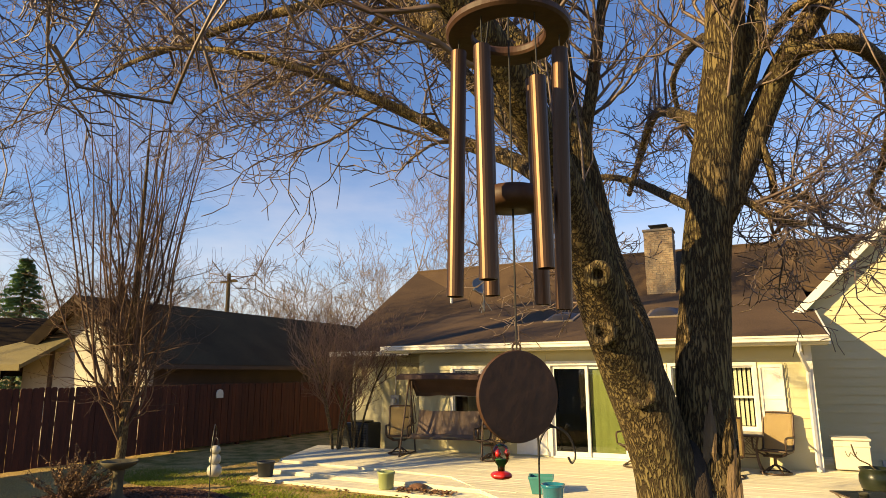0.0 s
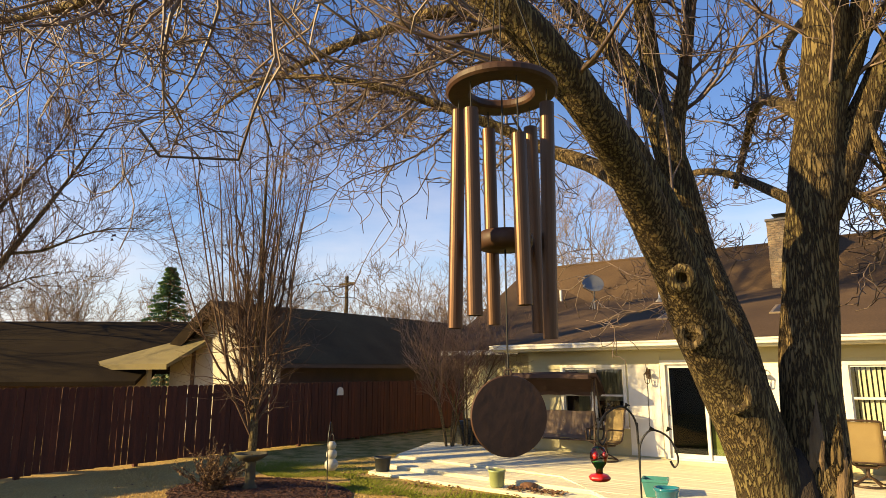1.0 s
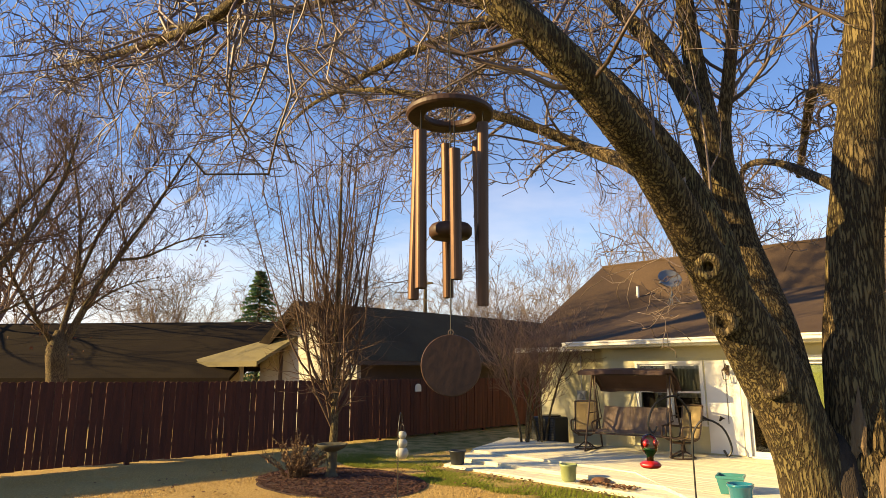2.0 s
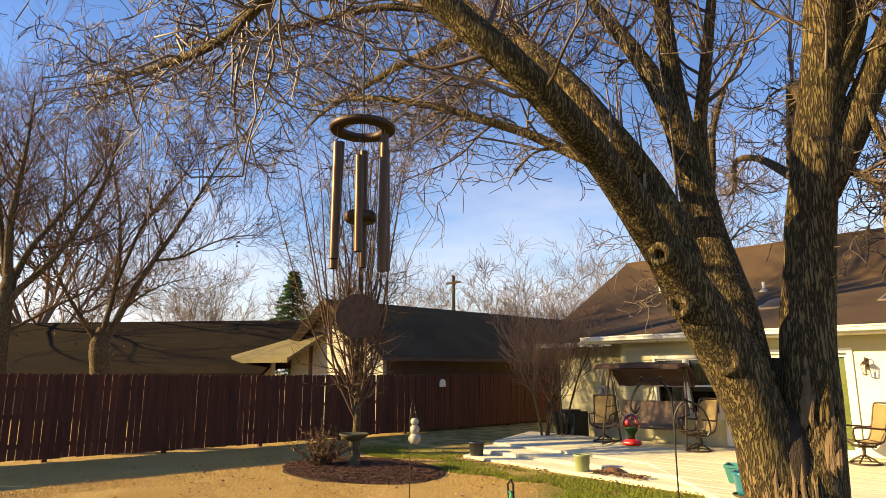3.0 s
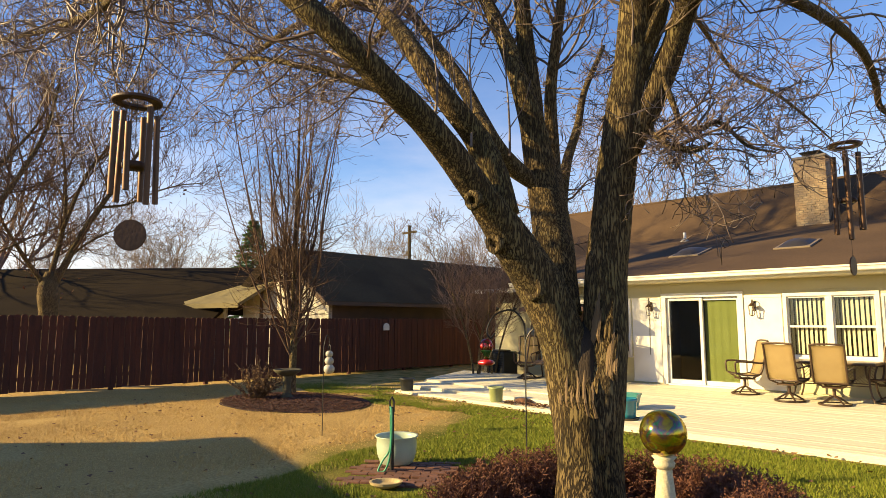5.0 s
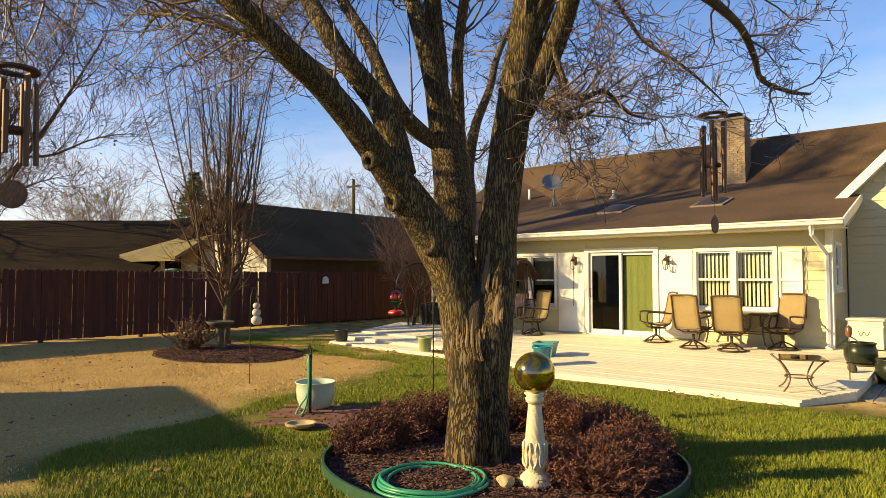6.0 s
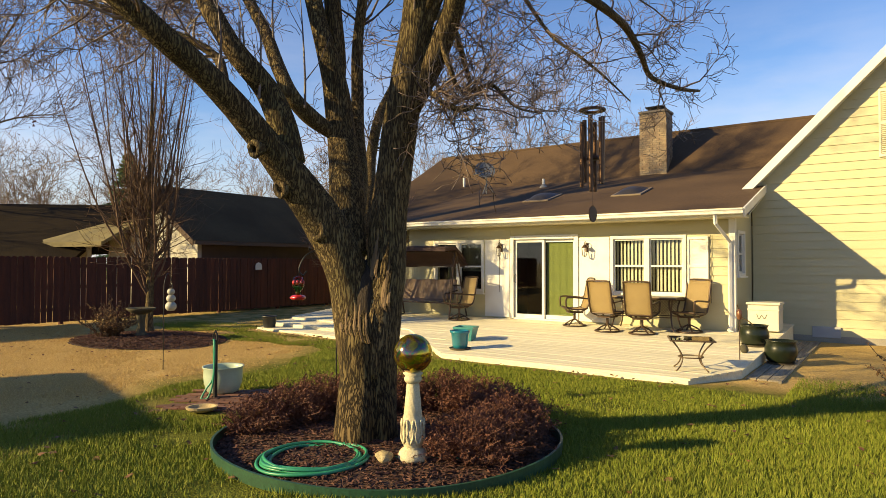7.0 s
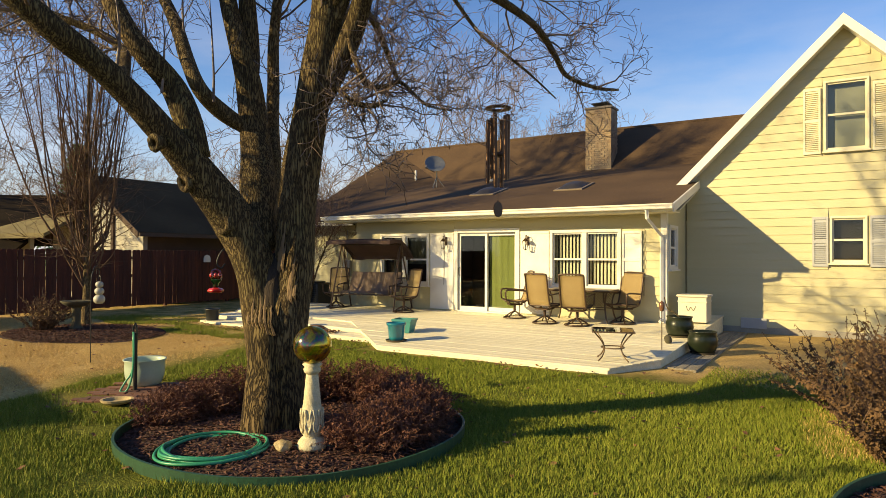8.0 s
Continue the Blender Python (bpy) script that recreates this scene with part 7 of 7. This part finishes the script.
bmesh.ops.create_icosphere(bm, subdivisions=3, radius=0.16)
for v in bm.verts:
    v.co *= 1 + 0.3 * noise.noise(v.co * 8)
    v.co.z *= 0.4
mat_ = part("leaf_pile", bm, M_LEAF)
mat_.matrix_basis = pose(1.75, 11.35, 0.14)
tagged(mat_, "small heap of dead leaves on the step", "leaves")
box_ = empty("deck_box", on_deck(8.95, 15.35), "cream plastic storage box on the deck", "storage box")
M_BOX = surface("cream_plastic", (0.62, 0.58, 0.46), (0.56, 0.52, 0.41), 3, 40, 0.5, 0.1, c=(0.44, 0.4, 0.3), fine_mix=0.25)
part("body", boxed((-0.29, -0.26, 0.02), (0.29, 0.26, 0.55), 0.012), M_BOX, box_)
part("lid", boxed((-0.32, -0.29, 0.55), (0.32, 0.29, 0.6), 0.015), M_BOX, box_)
part("band", boxed((-0.3, -0.272, 0.44), (0.3, 0.272, 0.465), 0.004), M_BOX, box_)
part("scroll_mark", tubed(smoothed([(-0.12, -0.264, 0.36), (-0.08, -0.264, 0.26), (-0.03, -0.264, 0.34), (0.02, -0.264, 0.27), (0.07, -0.264, 0.36)], 4), 0.005, 5), M_OLDSTONE, box_)
torch = empty("garden_torch", on_deck(9.1, 11.9), "thin garden torch with a candle lantern", "torch")
part("rod", tubed([(0, 0, 0), (0, 0, 0.66)], 0.008, 6), M_METAL, torch)
part("holder", lathed([(0.0, 0.64), (0.03, 0.65), (0.045, 0.7), (0.045, 0.78), (0.03, 0.8), (0.0, 0.83)], 12), surface("copper_glass", (0.3, 0.13, 0.06), (0.22, 0.1, 0.05), 5, 40, 0.3, 0.0, metal=0.3), torch, smooth=True)
sq = bmesh.new()
bmesh.ops.create_icosphere(sq, subdivisions=3, radius=0.07)
for v in sq.verts:
    v.co.z *= 1.1
    v.co *= 1 + 0.25 * noise.noise(v.co * 16)
orn = part("garden_stone", sq, M_OLDSTONE, smooth=True)
orn.matrix_basis = pose(9.05, 12.55, dz(12.55) + 0.07)
tagged(orn, "small grey stone ornament on the deck", "ornament")

# lower side step beside the deck
side_step = empty("side_step", (0, 0, 0), "narrow weathered step along the deck's side", "step", kind="structure")
for k in range(3):
    part("board", boxed((9.33 + 0.15 * k, 11.12 - 0.02 * k, 0.0), (9.47 + 0.15 * k, 16.7, 0.04), 0.004), M_STEPWOOD, side_step)
part("rim", boxed((9.78, 11.0, -0.05), (9.82, 16.7, 0.05)), M_STEPWOOD, side_step)

# ---- fixtures on the house
def lantern(x, z):
    l = empty("wall_lantern", (x, WALL_Y - 0.034, z), "brass and glass wall lantern beside the door", "lamp", "wall lanterns")
    M_BRASS_ = M_METAL
    part("backplate", boxed((-0.035, -0.02, -0.05), (0.035, 0, 0.17), 0.006), M_BRASS_, l)
    part("arm", tubed(smoothed([(0, -0.02, 0.1), (0, -0.08, 0.19), (0, -0.14, 0.17), (0, -0.14, 0.12)], 4), 0.008, 6), M_BRASS_, l)
    part("roof_cap", lathed([(0.0, 0.13), (0.03, 0.11), (0.085, 0.05), (0.08, 0.045), (0.0, 0.06)], 6, (0, -0.14, 0)), M_BRASS_, l)
    for k in range(6):
        a = k * math.pi / 3
        part("bar", tubed([(0.075 * math.cos(a), -0.14 + 0.075 * math.sin(a), 0.05), (0.05 * math.cos(a), -0.14 + 0.05 * math.sin(a), -0.14)], 0.005, 5), M_BRASS_, l)
    part("lamp_base", lathed([(0.0, -0.17), (0.02, -0.16), (0.055, -0.14), (0.0, -0.135)], 6, (0, -0.14, 0)), M_BRASS_, l)
    part("candle", lathed([(0.0, -0.13), (0.014, -0.13), (0.014, -0.03), (0.0, -0.03)], 8, (0, -0.14, 0)), M_WHITE, l)
    return l


lantern(2.86, 2.08)
lantern(5.20, 2.06)
for x, z0, z1 in ((2.80, 1.0, 2.35), (7.98, 0.9, 2.35)):
    wire = empty("wall_cable", (0, 0, 0), "thin dark cable running down the wall", "cable")
    part("cable", tubed([(x, WALL_Y - 0.045, z1), (x + 0.008, WALL_Y - 0.045, (z0 + z1) / 2), (x, WALL_Y - 0.045, z0)], 0.006, 5), M_BLACK, wire)
for x, y, h in ((-1.72, 20.1, 0.5), (1.75, 19.6, 0.26)):
    v = empty("roof_vent", (x, y, roof_z(y)), "white plumbing vent pipe on the roof", "vent pipe", "roof vents")
    part("pipe", tubed([(0, 0, -0.05), (0, 0, h)], 0.045, 12), M_WHITE, v)
    part("flashing", lathed([(0.16, -0.04), (0.07, 0.06), (0.05, 0.09)], 14), M_CONCRETE, v)
M_DOME = surface("smoked_dome", (0.03, 0.028, 0.03), (0.04, 0.036, 0.036), 3, 30, 0.4, 0.0, spec=0.3)
M_SKYFRAME = surface("skylight_frame", (0.22, 0.17, 0.11), (0.17, 0.13, 0.09), 4, 40, 0.5, 0.1)
for x, y in ((2.95, 17.15), (5.52, 17.2)):
    s = empty("skylight", (x, y, roof_z(y)), "low dark domed skylight on the roof", "skylight", "skylights")
    tilt = pose(0, 0, 0, math.degrees(math.atan(LOW)))
    part("curb", boxed((-0.4, -0.5, -0.06), (0.4, 0.5, 0.035), 0.01, tilt), M_SKYFRAME, s)
    bm = bmesh.new()
    rows = []
    for i in range(7):
        rows.append([bm.verts.new(tilt @ Vector((-0.33 + 0.66 * k / 6, -0.43 + 0.86 * i / 6, 0.035 + 0.12 * math.sin(math.pi * i / 6) ** 0.5 * math.sin(math.pi * k / 6) ** 0.5))) for k in range(7)])
    for a, b in zip(rows, rows[1:]):
        for k in range(6):
            bm.faces.new((a[k], a[k + 1], b[k + 1], b[k]))
    part("dome", bm, M_DOME, s, smooth=True)
dishy = empty("satellite_dish", (-0.02, 18.9, roof_z(18.9)), "grey satellite dish on a tripod on the roof", "satellite dish")
M_DISH = surface("dish_grey", (0.2, 0.205, 0.2), (0.16, 0.165, 0.165), 3, 40, 0.45, 0.05)
part("mast", tubed([(0, 0, 0), (0, 0, 0.55), (-0.05, -0.05, 0.66)], 0.022, 8), M_DISH, dishy)
for dx, dy in ((-0.22, 0.1), (0.22, 0.1), (0.0, -0.22)):
    part("strut", tubed([(dx, dy, LOW * dy), (0, 0, 0.36)], 0.012, 6), M_DISH, dishy)
bm = bmesh.new()
lathe(bm, [(0.0, 0.0), (0.12, 0.015), (0.24, 0.055), (0.34, 0.11), (0.345, 0.125), (0.33, 0.115), (0.235, 0.068), (0.12, 0.026), (0.0, 0.012)], 36)
d = part("reflector", bm, M_DISH, dishy, smooth=True)
d.matrix_basis = Matrix.Translation((-0.03, -0.08, 0.72)) @ Vector((0.55, -0.6, 0.55)).to_track_quat("Z", "Y").to_matrix().to_4x4()
part("feed_arm", tubed([(-0.02, -0.1, 0.5), (-0.15, -0.42, 0.62)], 0.013, 6), M_DISH, dishy)
part("feed_horn", tubed([(-0.15, -0.42, 0.62), (-0.13, -0.36, 0.72)], [0.045, 0.03], 10), M_DISH, dishy)

# foundation vent and small plants by the wing
part("foundation_vent", boxed((9.64, WING_Y - 0.06, 0.12), (10.18, WING_Y - 0.005, 0.36), 0.006), M_GREYSHUT, house)
ac = empty("air_conditioner", (-2.05, 15.25, 0.06), "dark outdoor air conditioner unit beside the annex", "air conditioner")
part("cabinet", boxed((-0.38, -0.34, 0.0), (0.38, 0.34, 0.86), 0.03), M_BLKPOT, ac)
for k in range(11):
    part("grille_bar", boxed((-0.36, -0.352, 0.08 + 0.065 * k), (0.36, -0.341, 0.105 + 0.065 * k)), M_BLACK, ac)
part("top_grille", lathed([(0.3, 0.86), (0.3, 0.9), (0.05, 0.92), (0.0, 0.92)], 20), M_BLACK, ac)
meter = empty("electric_meter", (-1.55, ANNEX_Y - 0.02, 1.35), "grey electric meter box on the annex wall", "meter")
part("box", boxed((-0.14, -0.1, -0.25), (0.14, 0, 0.25), 0.01), M_GREYSHUT, meter)
part("meter_glass", lathed([(0.08, 0), (0.08, 0.06), (0.06, 0.085), (0.0, 0.09)], 18), M_GREYSHUT, meter).matrix_basis = pose(0, -0.1, 0.1, 90)
part("conduit", tubed([(0, -0.05, 0.25), (0, -0.05, 1.2)], 0.02, 8), M_GREYSHUT, meter)
plaque = empty("fence_plaque", (-6.93, 15.0, 1.5), "pale rounded plaque on the fence", "plaque")
part("board", plate([(0, -0.13, 0), (0, 0.13, 0), (0, 0.13, 0.14), (0, 0.09, 0.22), (0, 0.0, 0.25), (0, -0.09, 0.22), (0, -0.13, 0.14)], (0.03, 0, 0)), M_WHITE, plaque)
pole = empty("utility_pole", (-18.6, 26.8, 0), "wooden utility pole behind the houses", "utility pole")
part("shaft", tubed([(0, 0, 0), (0, 0, 7.7)], [0.14, 0.1], 10), M_LIMB, pole)
part("crossarm", boxed((-0.6, -0.05, 7.2), (0.6, 0.05, 7.32)), M_LIMB, pole)

# torn hollow where the stems part: dull inner wood with the hollow's shade put into its colour, a bark lip, splintered
# bark below
M_BAREWOOD = surface("bare_wood", (0.2, 0.13, 0.064), (0.13, 0.083, 0.042), 6, 40, 0.8, 0.6, stretch=(3, 3, 0.4), c=(0.1, 0.06, 0.032), bump_size=0.02)
M_INNERWOOD = surface("inner_wood", (0.04, 0.026, 0.016), (0.026, 0.016, 0.01), 5, 30, 0.9, 0.6, stretch=(4, 4, 0.5), c=(0.016, 0.01, 0.006), bump_size=0.02)
bm = bmesh.new()
tube(bm, [(7.10, 5.16, 0.98), (7.10, 5.14, 1.2), (7.10, 5.15, 1.42), (7.09, 5.19, 1.58), (7.09, 5.3, 1.74)], [0.1, 0.12, 0.12, 0.11, 0.08], 22)
for v in bm.verts:
    v.co += Vector((0.4, 1.0, 0.0)) * (0.05 * noise.noise(Vector((v.co.x * 16, v.co.y * 16, v.co.z * 5))))
part("inner_wood", bm, M_INNERWOOD, maple, "bare brown wood darkened in colour for the hollow's shade", smooth=True)
R = random.Random(9)
for k in range(16):
    x = 6.99 + 0.019 * k + R.uniform(-0.008, 0.008)
    h = R.uniform(0.05, 0.2)
    y = 4.955 + 0.9 * (x - 7.13) ** 2 + R.uniform(-0.012, 0.012)
    part("splinter", tubed([(x, y + 0.05, 1.02), (x + R.uniform(-0.01, 0.01), y, 1.14), (x + R.uniform(-0.012, 0.012), y + 0.012, 1.16 + h * 0.6), (x + R.uniform(-0.02, 0.02), y + 0.02, 1.2 + h)], [0.022, 0.019, 0.014, 0.003], 5, 0.6), M_BARK if k % 3 else M_BAREWOOD, maple)
for k in range(15):
    x = 7.19 + R.uniform(0.0, 0.2)
    y = 5.165 + 1.4 * (x - 7.22) ** 2
    z, h = R.uniform(1.2, 1.55), R.uniform(0.25, 0.5)
    part("splinter", tubed([(x, y + 0.03, z), (x + R.uniform(-0.01, 0.01), y - 0.012, z + h * 0.35), (x + 0.012, y - 0.002, z + h * 0.7), (x + 0.02, y + 0.03, z + h)], [0.012, 0.024, 0.022, 0.003], 5, 0.5), M_BAREWOOD if k % 4 else M_BARK, maple)

# grass: short blades over the near lawn
def turf(name, x0, x1, y0, y1, count, seed, colours, label, keep, tall=1.0):
    R = random.Random(seed)
    V, F = [], []
    while len(F) < count:
        x, y = R.uniform(x0, x1), R.uniform(y0, y1)
        rim = min(x - x0, x1 - x, y - y0, y1 - y)
        if rim < 1.2 and R.random() > rim / 1.2:
            continue
        if not keep(x, y) or noise.noise(Vector((x * 1.3, y * 1.3, 3))) < R.uniform(-0.9, 0.1) * 0.6 - 0.1:
            continue
        z, h, a = gz(x, y), tall * R.uniform(0.024, 0.062), R.uniform(0, 6.283)
        w = R.uniform(0.003, 0.006)
        c, s = math.cos(a), math.sin(a)
        bx, by = R.gauss(0, 0.018), R.gauss(0, 0.018)
        i = len(V)
        V += [(x - c * w, y - s * w, z - 0.005), (x + c * w, y + s * w, z - 0.005), (x + bx, y + by, z + h)]
        F.append((i, i + 1, i + 2))
    return tagged(raw(name, V, F, colours), label, "grass", kind="stuff")


def blade_material(name, a, b, c):
    m = bpy.data.materials.new(name)
    m.use_nodes = True
    N, L = m.node_tree.nodes, m.node_tree.links
    g, rp = N.new("ShaderNodeNewGeometry"), N.new("ShaderNodeValToRGB")
    L.new(g.outputs["Random Per Island"], rp.inputs["Fac"])
    e = rp.color_ramp.elements
    e[0].color, e[1].color = (*a, 1), (*c, 1)
    k = e.new(0.5)
    k.color = (*b, 1)
    L.new(rp.outputs["Color"], N["Principled BSDF"].inputs["Base Color"])
    N["Principled BSDF"].inputs["Roughness"].default_value = 0.7
    N["Principled BSDF"].inputs["Specular IOR Level"].default_value = 0.2
    return m


in_bed = lambda x, y: (x - 7.22) ** 2 + (y - 5.4) ** 2 < 2.63 or (x - 13.5) ** 2 + (y - 5.7) ** 2 < 3.42 or ((x + 2.1) / 1.9) ** 2 + ((y - 8.3) / 1.45) ** 2 < 1.0
off_pad = lambda x, y: not (abs(x - 4.45) < 0.7 and abs(y - 5.48) < 0.7)
clear = lambda x, y: not in_bed(x, y) and off_pad(x, y) and not (y > 9.85 and x < 10.0 and x > 4.0) and not (y > 10.7 and -2.1 < x <= 4.4)
is_green = lambda x, y: x + 0.41 * y + 1.7 + 1.1 * noise.noise(Vector((x * 0.6, y * 0.6, 5))) > 7.2 or y + 1.2 * noise.noise(Vector((x * 0.7, y * 0.7, 2))) > 9.9
M_BLADE = blade_material("green_blades", (0.12, 0.16, 0.016), (0.175, 0.21, 0.024), (0.25, 0.25, 0.045))
M_STRAW = blade_material("straw_blades", (0.62, 0.44, 0.175), (0.52, 0.35, 0.13), (0.4, 0.26, 0.095))
turf("grass", -5.5, 15.5, 0.2, 13.0, 480000, 81, M_BLADE, "short green winter grass", lambda x, y: clear(x, y) and is_green(x, y) and (y < 10.0 or (x * 9.7 + y * 5.3) % 1 < 0.4 * (11.8 - y)))
turf("dormant_grass", -7.0, 6.0, 0.3, 14.0, 125000, 82, M_STRAW, "short tan dormant grass", lambda x, y: clear(x, y) and (not is_green(x + 0.5, y) or (x + y * 7.3) % 1 < 0.12), 0.5)

turf("dormant_grass", 11.2, 13.6, 6.8, 9.8, 16000, 83, M_STRAW, "dead tan grass at the foot of the dry shrubs", lambda x, y: clear(x, y) and (x - 12.5) ** 2 + (y - 8.3) ** 2 < 1.6 + noise.noise(Vector((x * 2, y * 2, 3))), 1.0)

# fallen leaves
R = random.Random(17)
V, F = [], []
for n in range(1120):
    heap = n >= 900
    if heap:
        x, y = R.uniform(1.45, 2.6), 11.1 + R.gauss(0, 0.09)
    elif R.random() < 0.45:
        x, y = R.uniform(-2.5, 8.6), R.choice((10.65, 9.85, 10.9)) + R.gauss(0, 0.12)
    else:
        x, y = R.uniform(-5, 12), R.uniform(2, 11)
    if in_bed(x, y):
        continue
    z, a, s = 0.118 + R.uniform(0, 0.03) if heap else gz(x, y) + 0.03, R.uniform(0, 6.28), R.uniform(0.02, 0.045)
    i = len(V)
    for k in range(5):
        t = a + k * 6.283 / 5
        V.append((x + s * math.cos(t) * R.uniform(0.6, 1.2), y + s * math.sin(t) * R.uniform(0.6, 1.2), z + R.uniform(-0.01, 0.02)))
    F.append(tuple(range(i, i + 5)))
tagged(raw("fallen_leaves", V, F, M_LEAF), "brown fallen leaves strewn over the lawn", "leaves", kind="stuff")

# ---- pieces of the setting: fence pickets, deck boards, siding courses
fence = empty("fence", (0, 0, 0), "tall dog-eared picket fence stained dark red", "fence", kind="structure")
FX = -7.0
bm = bmesh.new()
w, h, c = 0.066, 1.74, 0.03
pts = [(0, -w, 0), (0, w, 0), (0, w, h - c), (0, w - c, h), (0, -w + c, h), (0, -w, h - c)]
poly(bm, pts, (0.02, 0, 0))
picket_mesh = mesh_of("picket", bm, M_FENCE)
y, k = -6.0, 0
while y < 26.0:
    o = new("picket", picket_mesh)
    o.parent = fence
    o.matrix_basis = pose(FX + rng.uniform(-0.004, 0.004), y, gz(FX, y) + 0.07 + rng.uniform(-0.012, 0.012), rng.uniform(-0.5, 0.5), rng.uniform(-0.4, 0.4), 0)
    y += 0.1375 + (0.008 if rng.random() < 0.35 else 0.0)
post_mesh = mesh_of("post", boxed((-0.05, -0.05, 0), (0.05, 0.05, 1.8), 0.006), M_FENCE)
for i in range(14):
    yy = -6 + 2.44 * i
    o = new("post", post_mesh)
    o.parent = fence
    o.matrix_basis = pose(FX - 0.065, yy, gz(FX, yy) - 0.05)
for z in (0.35, 0.95, 1.5):
    part("rail", boxed((FX - 0.045, -6.1, z + 0.1), (FX - 0.004, 26.1, z + 0.19)), M_FENCE, fence)


def clip_row(outline, y):
    """Where a row at y enters and leaves an outline."""
    xs, n = [], len(outline)
    for i in range(n):
        (xa, ya), (xb, yb) = outline[i], outline[(i + 1) % n]
        if (ya - y) * (yb - y) < 0:
            xs.append(xa + (xb - xa) * (y - ya) / (yb - ya))
    return sorted(xs)


def lay_boards(outline, top, name, width=0.138):
    y = min(p[1] for p in outline) + 0.004
    end = max(p[1] for p in outline)
    while y < end - 0.05:
        lo = min(y + width, end) - 0.006
        a, b = clip_row(outline, y + 0.01), clip_row(outline, lo - 0.01)
        if len(a) == 2 and len(b) == 2:
            bm = bmesh.new()
            s = rng.uniform(-0.002, 0.002)
            za, zb = top(y) + s, top(lo) + s
            v = [bm.verts.new(p) for p in ((a[0] - 0.02, y, za), (a[1] + 0.02, y, za), (b[1] + 0.02, lo, zb), (b[0] - 0.02, lo, zb), (a[0] - 0.02, y, za - 0.03), (a[1] + 0.02, y, za - 0.03), (b[1] + 0.02, lo, zb - 0.03), (b[0] - 0.02, lo, zb - 0.03))]
            for q in ((0, 1, 2, 3), (7, 6, 5, 4), (0, 4, 5, 1), (1, 5, 6, 2), (2, 6, 7, 3), (3, 7, 4, 0)):
                bm.faces.new([v[i] for i in q])
            part(name, bm, M_DECK, deck)
        y += width


lay_boards(DECK_OUT, dz, "board")
lay_boards(BACK_DECK, dz, "board")
lay_boards(STEP1, lambda y: 0.10, "step_board")
lay_boards(STEP2, lambda y: 0.175, "step_board")


def siding(x0, x1, z0, z1, y, holes, top=None, reveal=0.19):
    """Lap siding: one tilted board a course, cut at openings and under a slope."""
    z = z0
    while z < z1:
        h = min(reveal, z1 - z)
        a, b = x0, x1
        if top:
            a, b = top(z + h, x0, x1)
        spans = [(a, b)]
        for hx0, hz0, hx1, hz1 in holes:
            if z + h > hz0 and z < hz1:
                spans = [s for p, q in spans for s in ((p, min(q, hx0)), (max(p, hx1), q)) if s[1] - s[0] > 0.03]
        for p, q in spans:
            if q - p < 0.05:
                continue
            bm = bmesh.new()
            poly(bm, [(p, y - 0.024, z), (p, y - 0.004, z + h + 0.012), (p, y - 0.0015, z + h + 0.012), (p, y - 0.0015, z)], (q - p, 0, 0))
            part("siding_board", bm, M_SIDING, house)
        z += h


grow = lambda h, d: (h[0] - d, h[1] - d, h[2] + d, h[3] + d)
siding(-0.2, END_X - 0.1, 0.16, 2.68, WALL_Y, [grow(DOOR, 0.11), grow(WIN_R, 0.075), grow(WIN_L, 0.075)])
siding(-3.02, -0.2, 0.16, 2.7, ANNEX_Y, [])


def under_gable(z, x0, x1):
    d = (6.88 - 0.16 - z) / 1.018
    return max(x0, 11.66 - d), min(x1, 11.66 + d)


siding(END_X + 0.03, 15.0, 0.16, 6.7, WING_Y, [grow(WING_LOW, 0.075), grow(WING_UP, 0.075)], under_gable)
